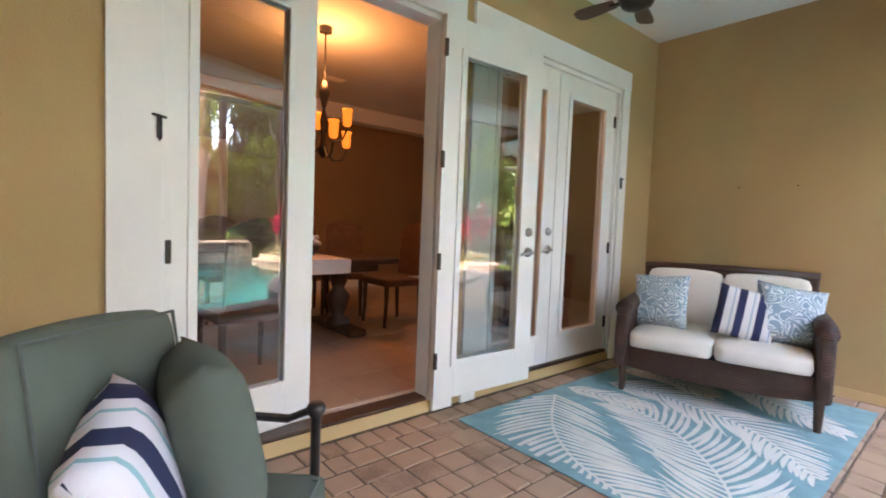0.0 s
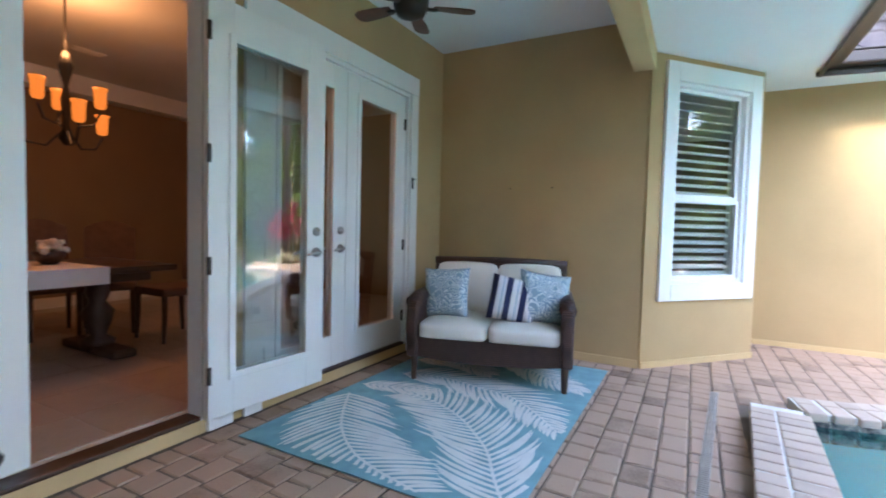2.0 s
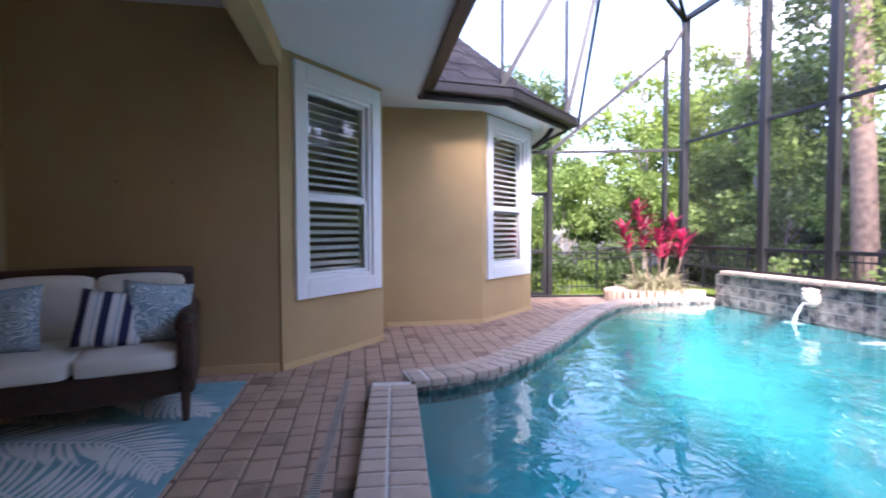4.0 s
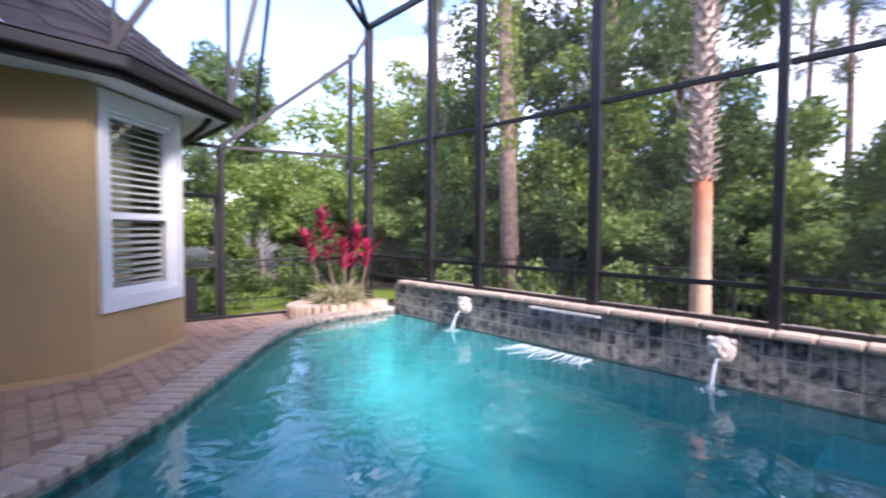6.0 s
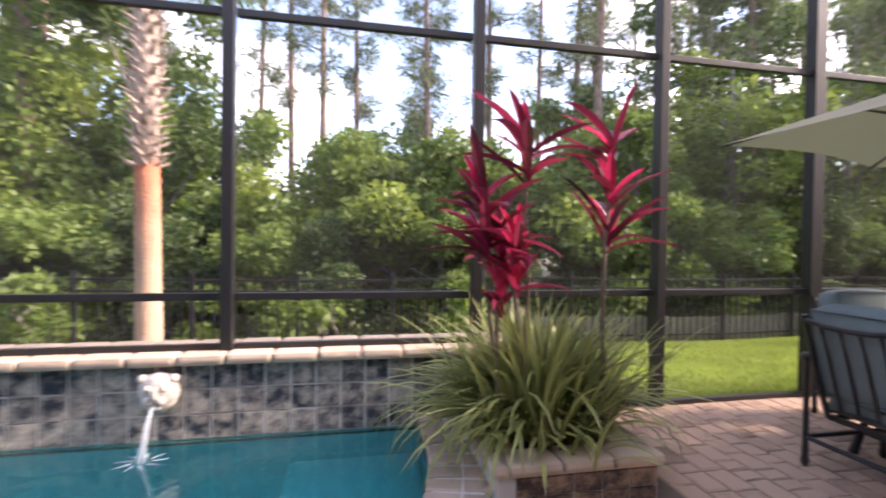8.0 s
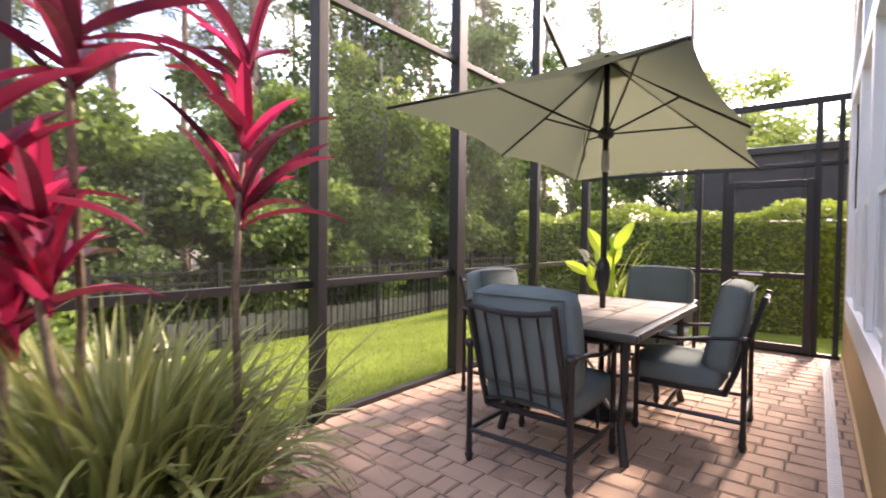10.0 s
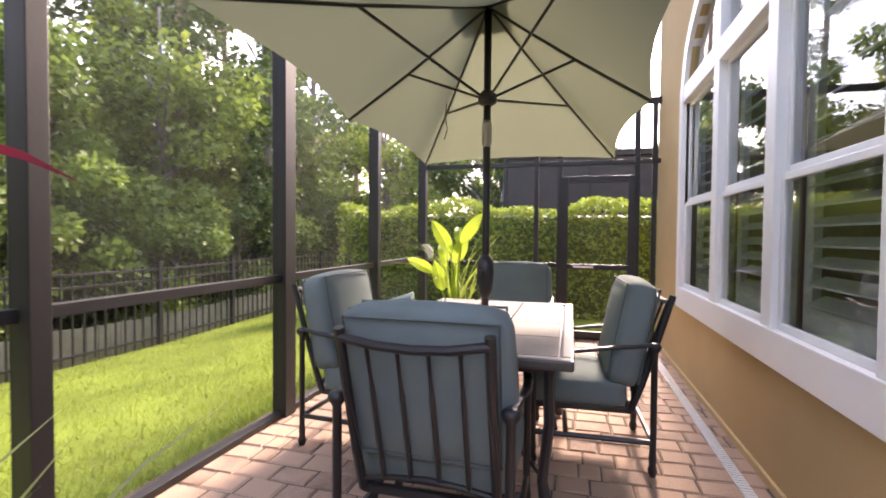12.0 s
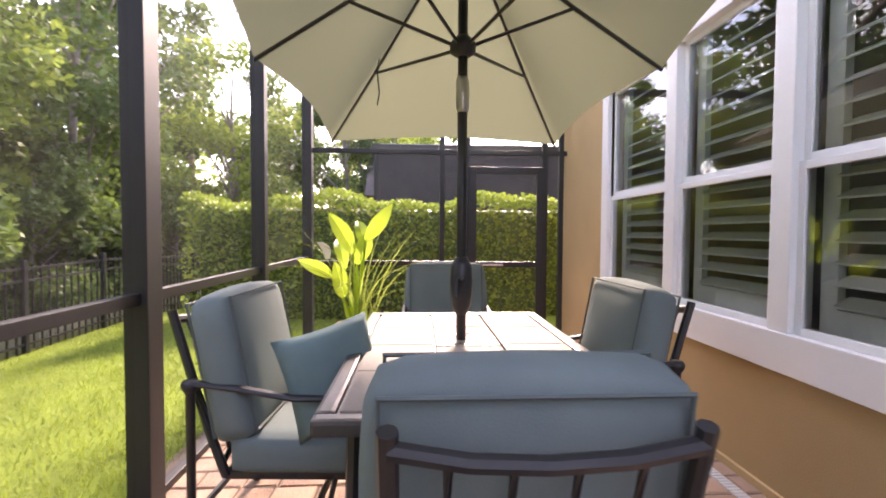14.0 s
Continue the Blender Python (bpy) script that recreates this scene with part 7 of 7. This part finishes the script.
def woods():
    """Shrubs in front, broadleaf trees behind, pines over them; thinner towards the sky's gaps. Four unseen big trees
    are added as sun blockers.
    """
    rng = random.Random(99)
    kinds_shrub = [leafy("shrub", "dense green woodland shrub behind the fence", "shrub", 2.6 + 0.4 * i, 1.45, 0.125, 8500, (M_LEAF, M_LEAFB, M_LEAFD, M_LEAF)[i], 200 + 10 * i, 0.05, 0.05, group="woodland shrubs") for i in range(4)]
    kinds_tree = [leafy("broadleaf_tree", "broadleaf woodland tree with an uneven crown", "tree", 6.0 + 1.2 * i, 1.9 + 0.15 * i, 0.15, 9500, (M_LEAF, M_LEAFB, M_LEAFD)[i], 300 + 10 * i, 0.11, 0.22, group="woodland trees", lumps=34, bits=0.30) for i in range(3)]
    kinds_pine = [pine(15 + 1.6 * i, 400 + 10 * i, "woodland pines") for i in range(4)]
    spots = []
    x = -17.0
    while x < 16.5:
        spots.append((x, -11.9 + rng.uniform(-0.5, 0.5), "s", rng.uniform(0.75, 1.0)))
        spots.append((x + 0.8, -13.6 + rng.uniform(-0.6, 0.6), "s", rng.uniform(1.05, 1.35)))
        x += 1.65
    for i in range(9):
        spots.append((15.5 + rng.uniform(-0.7, 0.7), -9.0 + 1.6 * i, "s", rng.uniform(0.8, 1.2)))
    for i in range(13):
        spots.append((-20 + 3.0 * i + rng.uniform(-0.8, 0.8), -17.5 + rng.uniform(-1.5, 1.5), "s", rng.uniform(1.3, 1.7)))
    for px, py, sc in ((-5.2, -12.6, 0.85), (-8.0, -12.9, 1.0), (-11.0, -12.4, 1.05), (-13.8, -13.2, 1.1), (-16.8, -11.5, 1.1), (-9.5, -15.8, 1.3), (-6.2, -16.5, 1.15), (-13.0, -16.5, 1.35), (-17.5, -15, 1.4),
                       (-20.5, -11.0, 1.3), (-22, -6.5, 1.2), (-19.5, -8.2, 0.9), (-2.0, -17.5, 0.8), (8.0, -14.0, 1.0), (10.5, -13.5, 1.1), (13.2, -12.8, 1.15), (9.2, -17.0, 1.35), (12.8, -16.0, 1.3),
                       (15.5, -10.5, 0.9), (18.0, -12.0, 1.25), (19.5, -7.5, 1.0), (22.0, -9.5, 1.3), (24.0, -4.0, 1.1), (21.5, -1.0, 0.8), (26.0, 1.0, 1.2), (17.0, -15.5, 1.4), (5.4, -14.2, 0.95), (6.6, -17.5, 1.1)):
        spots.append((px, py, "t", sc))
    # oversized trees out of view, added to keep the sun off the bay
    for px, py, sc in ((-11.5, 3.8, 2.4), (-14.5, 4.6, 2.5), (-12.0, 7.5, 2.3), (-16.0, 8.0, 2.3)):
        spots.append((px, py, "t", sc))
    for i in range(34):
        a = radians(150 + 240 * i / 33)
        r = 33 + 5 * math.sin(i * 2.3)
        spots.append((2 + r * math.cos(a + 0.0), -4 + r * math.sin(a), "t", 1.25 + 0.3 * math.sin(i * 1.7)))
    for px, py, sc in ((-1.5, -19, 1.0), (0.8, -24, 1.1), (3.2, -21, 0.95), (5.2, -26, 1.1), (7.2, -19, 1.0), (-4.6, -22, 1.05), (-6.8, -18.8, 1.0), (-9.0, -21.5, 1.1), (-11.2, -18.6, 1.0), (-13.8, -20.5, 1.1),
                       (-16.0, -18, 1.0), (-18.5, -16.8, 1.1), (-21, -19, 1.15), (-24, -13, 1.1), (-25.5, -9, 1.1), (-23.5, -16, 1.0), (9.8, -15.8, 1.0), (11.5, -20.5, 1.1), (14.5, -18.5, 1.1), (1.9, -17.2, 0.8),
                       (-2.6, -25.5, 1.1), (6.3, -15.6, 1.0), (7.6, -14.6, 0.95), (-8.0, -25, 1.1), (17.5, -16.5, 1.05), (-12.4, -23.5, 1.0), (9.0, -24, 1.1), (-5.7, -15.3, 0.9), (-10.2, -14.6, 0.95), (-14.9, -14.6, 0.95)):
        spots.append((px, py, "p", sc))
    used = {"s": 0, "t": 0, "p": 0}
    for px, py, k, sc in spots:
        pool_ = {"s": kinds_shrub, "t": kinds_tree, "p": kinds_pine}[k]
        i = used[k]
        used[k] += 1
        src = pool_[i % len(pool_)]
        m = pose(px, py, ground_z(px, py) - 0.05, 0, 0, rng.uniform(0, 360))
        if i < len(pool_):
            src.matrix_basis = m @ Matrix.Scale(sc, 4)
        else:
            o = copy_thing(src, m)
            o.scale = (sc, sc, sc)


woods()


def vine_pine():
    """The near leaning pine with ivy round its upper stem."""
    t = thing("pine_tree", "thick reddish pine trunk wound with bright ivy", "tree", (8.5, -11.0, ground_z(8.5, -11) - 0.1))
    pts = [(0.09 * i, -0.02 * i, 1.7 * i) for i in range(9)]
    part("trunk", tube(bmesh.new(), pts, [0.24 - 0.012 * i for i in range(9)], 12), M_BARK, t, "", True)
    def ivy(g):
        f = g.uniform(2.3, 8)
        a = g.uniform(0, 6.28)
        i = int(f)
        p = Vector(pts[i]).lerp(Vector(pts[min(8, i + 1)]), f - i)
        r = 0.24 + g.random() ** 2 * 0.22
        return p + Vector((math.cos(a) * r, math.sin(a) * r, 0)), Vector((math.cos(a), math.sin(a), 0))
    leaf_cloud("ivy", M_LEAFB, 2600, 0.14, ivy, 77, t)["label"] = "bright green climbing ivy"
    t2 = thing("pine_tree", "slim pine trunk wrapped in dense dark ivy", "tree", (7.0, -13.2, ground_z(7.0, -13.2) - 0.1))
    q = [(0.02 * i, 0.0, 2.0 * i) for i in range(8)]
    part("trunk", tube(bmesh.new(), q, [0.16 - 0.01 * i for i in range(8)], 10), M_BARK, t2, "", True)
    def ivy2(g):
        z = g.uniform(3, 13.5)
        a = g.uniform(0, 6.28)
        r = 0.16 + g.random() ** 2 * 0.35
        return Vector((0.01 * z + math.cos(a) * r, math.sin(a) * r, z)), Vector((math.cos(a), math.sin(a), 0))
    leaf_cloud("ivy", M_LEAF, 3600, 0.16, ivy2, 78, t2)["label"] = "dense climbing ivy"


vine_pine()


def palm():
    """Cabbage palm: bare orange stem below, criss-cross leaf bases above, fan crown on top."""
    bx, by = 3.42, -9.1
    gz = ground_z(bx, by)
    t = thing("palm_tree", "cabbage palm with bare lower stem and jagged leaf bases", "tree", (bx, by, gz - 0.1))
    part("trunk", tube(bmesh.new(), [(0, 0, 0), (0, 0, 0.35), (0.01, 0, 1.2), (0.02, 0, 2.3), (0.03, 0, 2.6)], [0.19, 0.15, 0.135, 0.13, 0.125], 14), M_PALMT, t, "smooth orange-tan lower stem", True)
    part("upper_trunk", tube(bmesh.new(), [(0.03, 0, 2.5), (0.05, 0, 4.2), (0.06, 0, 5.9)], [0.13, 0.13, 0.13], 12), M_BOOT, t, "", True)
    rng = random.Random(6)
    bm = bmesh.new()
    z, k = 2.5, 0
    while z < 5.75:
        for j in range(7):
            a = j * 6.283 / 7 + (k % 2) * 0.45 + rng.uniform(-0.1, 0.1)
            c, s = math.cos(a), math.sin(a)
            m = Matrix.Translation((0.03 + 0.125 * c, 0.125 * s, z)) @ pose(0, 0, 0, 0, 0, math.degrees(a)) @ pose(0, 0, 0, 0, rng.uniform(40, 88), 0)
            tube(bm, [m @ Vector((0, 0, -0.02)), m @ Vector((0, 0, 0.06)), m @ Vector((-0.02, rng.uniform(-0.02, 0.02), rng.uniform(0.10, 0.19)))], [0.04, 0.03, 0.009], 5, True, 0.5)
        z += 0.115
        k += 1
    part("boots", bm, M_BOOT, t, "criss-cross cut leaf bases")
    bm = bmesh.new()
    for i in range(34):
        a, e = i * 2.4, rng.uniform(-0.75, 1.1)
        base = Vector((0.06, 0, 5.8))
        d = Vector((math.cos(a) * math.cos(e), math.sin(a) * math.cos(e), math.sin(e)))
        tip = base + d * 1.1
        tube(bm, [base, tip], [0.02, 0.012], 4)
        for q in range(18):
            b = a + (q - 8.5) * 0.16
            strap(bm, tip, b, rng.uniform(0.6, 0.9), 0.035, e * 0.6 + rng.uniform(-0.2, 0.2), rng.uniform(0.6, 1.4), 4, 0.2)
    part("fronds", bm, M_LEAF, t, "green fan fronds")


palm()


def hedge():
    h = thing("hedge", "thick clipped green hedge with a bright sunlit top", "hedge", (-9.2, -4.6, ground_z(-9.2, -4.6)))
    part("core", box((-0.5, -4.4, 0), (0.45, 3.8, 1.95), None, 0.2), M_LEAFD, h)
    def skin(g):
        y = g.uniform(-4.6, 4.0)
        top = 2.10 + 0.10 * math.sin(y * 2.1) + 0.05 * math.sin(y * 5.3)
        if g.random() < 0.3:
            return Vector((g.uniform(-0.6, 0.55), y, top + g.uniform(-0.12, 0.04))), Vector((0, 0, 1))
        return Vector((0.55 + g.uniform(-0.14, 0.06), y, g.uniform(0, top))), Vector((1, 0, 0.2))
    leaf_cloud("leaves", M_HEDGE, 21000, 0.085, skin, 55, h)


hedge()


def neighbour():
    """The next house to the west: a low roof and its own dark screened porch."""
    n = thing("neighbour_house", "neighbouring house with a dark screened porch", "house", (-15.5, -3.0, ground_z(-15.5, -3.0)))
    part("wall", box((-6, -3.5, 0), (-2.5, 9, 3.0)), M_FARWALL, n)
    bm = bmesh.new()
    pts = [(-6.6, 2.9), (-1.9, 2.9), (-4.2, 5.0)]
    a = [bm.verts.new((x, -4.2, z)) for x, z in pts]
    b = [bm.verts.new((x, 9.5, z)) for x, z in pts]
    bm.faces.new(a)
    bm.faces.new(b[::-1])
    for i in range(3):
        bm.faces.new((a[i], b[i], b[(i + 1) % 3], a[(i + 1) % 3]))
    bmesh.ops.recalc_face_normals(bm, faces=bm.faces)
    part("roof", bm, M_ROOF2, n)
    part("porch_screen", box((-2.5, -3.4, 0), (2.6, 7.5, 3.75)), M_DSCREEN, n, "dark dense porch screen")
    for y in (-3.4, -1.2, 1.0, 3.2, 5.4):
        part("porch_post", box((2.58, y - 0.04, 0), (2.68, y + 0.04, 3.8)), M_BRONZE, n)
    for y in (-3.4, -1.2, 1.0, 3.2, 5.4):
        part("porch_rafter", bar((2.62, y, 3.78), (-2.4, y, 4.4), 0.07, 0.1), M_BRONZE, n)
    part("porch_beam", box((2.56, -3.5, 3.72), (2.7, 7.6, 3.86)), M_BRONZE, n)
    part("porch_panel", box((-2.4, -3.3, 3.86), (2.55, 7.4, 3.9)), M_PLASTICW, n, "pale translucent porch roof")


neighbour()


def far_house():
    """A pale house glimpsed through the trees to the east."""
    n = thing("far_house", "pale house with a grey hip roof among trees", "house", (36, 7, -0.6))
    part("wall", box((0, -5, 0), (8, 5, 3.0)), M_FARWALL, n)
    bm = bmesh.new()
    v = [bm.verts.new(p) for p in ((-0.6, -5.6, 2.9), (8.6, -5.6, 2.9), (8.6, 5.6, 2.9), (-0.6, 5.6, 2.9), (4, -2, 5.3), (4, 2, 5.3))]
    for f in ((0, 1, 4), (1, 2, 5, 4), (2, 3, 5), (3, 0, 4, 5)):
        bm.faces.new([v[i] for i in f])
    part("roof", bm, M_ROOF2, n)
    for y in (-3, 0, 3):
        wd = part("window", frame_bm(1.2, 1.3, 0.1, 0.06, 0.9, pose(-0.06, y + 0.6, 0, 0, 0, -90)), M_WHITE, n)
        part("pane", box((-0.03, y - 0.5, 1.0), (-0.01, y + 0.5, 2.1)), M_DSCREEN, wd)
    p = thing("garden_pergola", "pale wooden posts and beams beyond the screen door", "pergola", (12.8, -2.6, ground_z(12.8, -2.6)))
    for x, y in ((0, 0), (0, -0.9), (1.6, 0), (1.6, -0.9)):
        part("post", box((x - 0.07, y - 0.07, 0), (x + 0.07, y + 0.07, 2.2), None, 0.01), M_FARWALL, p)
    for y in (0.0, -0.9):
        part("beam", box((-0.3, y - 0.05, 2.2), (1.9, y + 0.05, 2.38), None, 0.01), M_FARWALL, p)
    part("roof", box((-0.5, -1.4, 2.38), (2.1, 0.5, 2.5), None, 0.02), M_ROOF2, p)


far_house()


def small_shrubs():
    for i, (x, y) in enumerate(((9.6, -4.9), (9.8, -5.9), (9.4, -4.2), (7.9, -8.2), (6.0, -8.6), (4.6, -8.9), (1.4, -8.8), (-0.4, -9.2), (5.2, -10.8), (2.2, -10.7))):
        s = leafy("garden_shrub", "small dark green shrub planted by the fence", "shrub", 0.75 + 0.1 * (i % 3), 0.34, 0.08, 700, M_LEAFD if i < 3 else M_LEAF, 600 + i, 0.02, 0.05, group="garden shrubs", lumps=10, bits=0.5)
        s.matrix_basis = pose(x, y, ground_z(x, y), 0, 0, i * 50) @ Matrix.Scale(1.0 if i < 3 else 1.25, 4)


small_shrubs()


# ---- pavers, last ----
def pavers():
    """Tumbled pavers in courses; those on the line walked are single pieces, the rest one mesh."""
    rng = random.Random(12)
    blocked = offset_line(EAST_EDGE, 0.30) + offset_line(WEST_EDGE, 0.28)
    full = [(p[0], p[1]) for p in blocked]
    ledge = [(1.6, -0.58), (4.15, -0.74), (4.15, -1.2), (1.6, -1.2)]
    sizes = {}
    def mesh(w):
        if w not in sizes:
            sizes[w] = []
            for k in range(3):
                bm = bmesh.new()
                a, b = w / 2 - 0.003, 0.0715
                j = [rng.uniform(-0.007, 0.007) for _ in range(8)]
                top = [bm.verts.new(p) for p in ((-a + 0.01 + j[0], -b + 0.01 + j[1], 0), (a - 0.01 + j[2], -b + 0.01 + j[3], 0), (a - 0.01 + j[4], b - 0.01 + j[5], 0), (-a + 0.01 + j[6], b - 0.01 + j[7], 0))]
                mid = [bm.verts.new(p) for p in ((-a, -b, -0.008), (a, -b, -0.008), (a, b, -0.008), (-a, b, -0.008))]
                low = [bm.verts.new((v.co.x, v.co.y, -0.03)) for v in mid]
                bm.faces.new(top)
                for i in range(4):
                    n = (i + 1) % 4
                    bm.faces.new((mid[i], mid[n], top[n], top[i]))
                    bm.faces.new((low[i], low[n], mid[n], mid[i]))
                me = bpy.data.meshes.new("paver")
                bm.to_mesh(me)
                bm.free()
                me.materials.append(M_PAVER)
                sizes[w].append(me)
        return sizes[w][rng.randrange(3)]
    vs, fs = [], []
    singles = 0
    courses = []
    y = -6.45
    while y < 1.99:
        x = -0.9 + rng.uniform(0, 0.1)
        while x < 8.6:
            w = rng.choice((0.11, 0.16, 0.16, 0.20, 0.22))
            if not (y < -3.0 and x + w / 2 < 1.6):
                courses.append((x + w / 2, y, w, 0))
            x += w + 0.002
        y += 0.149
    # on the west terrace the courses run the other way
    x = -5.82
    while x < 1.6:
        y = -6.55 + rng.uniform(0, 0.1)
        while y < -3.0:
            w = rng.choice((0.11, 0.16, 0.20, 0.20, 0.22))
            courses.append((x, y + w / 2, w, 90))
            y += w + 0.002
        x += 0.149
    for cx, cy, w, turn in courses:
        if not inside((cx, cy), DECK) or inside((cx, cy), full) or inside((cx, cy), ledge):
            continue
        if -0.46 < cx < 0.58 and cy < -5.1:
            continue
        if cy < -6.1 and -0.4 < cx < 7.1:
            continue
        me = mesh(w)
        z, a = 0.001 + rng.uniform(-0.0015, 0.0015), turn + rng.uniform(-1, 1)
        near = (1.1 < cx < 3.9 and -0.45 < cy < 1.95 and not (1.98 < cx < 4.4 and 0.25 < cy < 1.75)) or (-1.6 < cx < 0.4 and -5.2 < cy < -4.0)
        if near and singles < 300:
            o = new("paver", me)
            o.parent = deck_bed
            o.matrix_basis = pose(cx, cy, z, 0, 0, a)
            singles += 1
        else:
            k = len(vs)
            c, s = math.cos(radians(a)), math.sin(radians(a))
            vs += [(cx + v.co.x * c - v.co.y * s, cy + v.co.x * s + v.co.y * c, z + v.co.z) for v in me.vertices]
            fs += [tuple(k + i for i in f.vertices) for f in me.polygons]
    me = bpy.data.meshes.new("paver_field")
    me.from_pydata(vs, [], fs)
    me.materials.append(M_PAVER)
    o = new("paver_field", me)
    o.parent = deck_bed
    tagged(o, "tumbled brown and pink pavers", kind="stuff")


pavers()
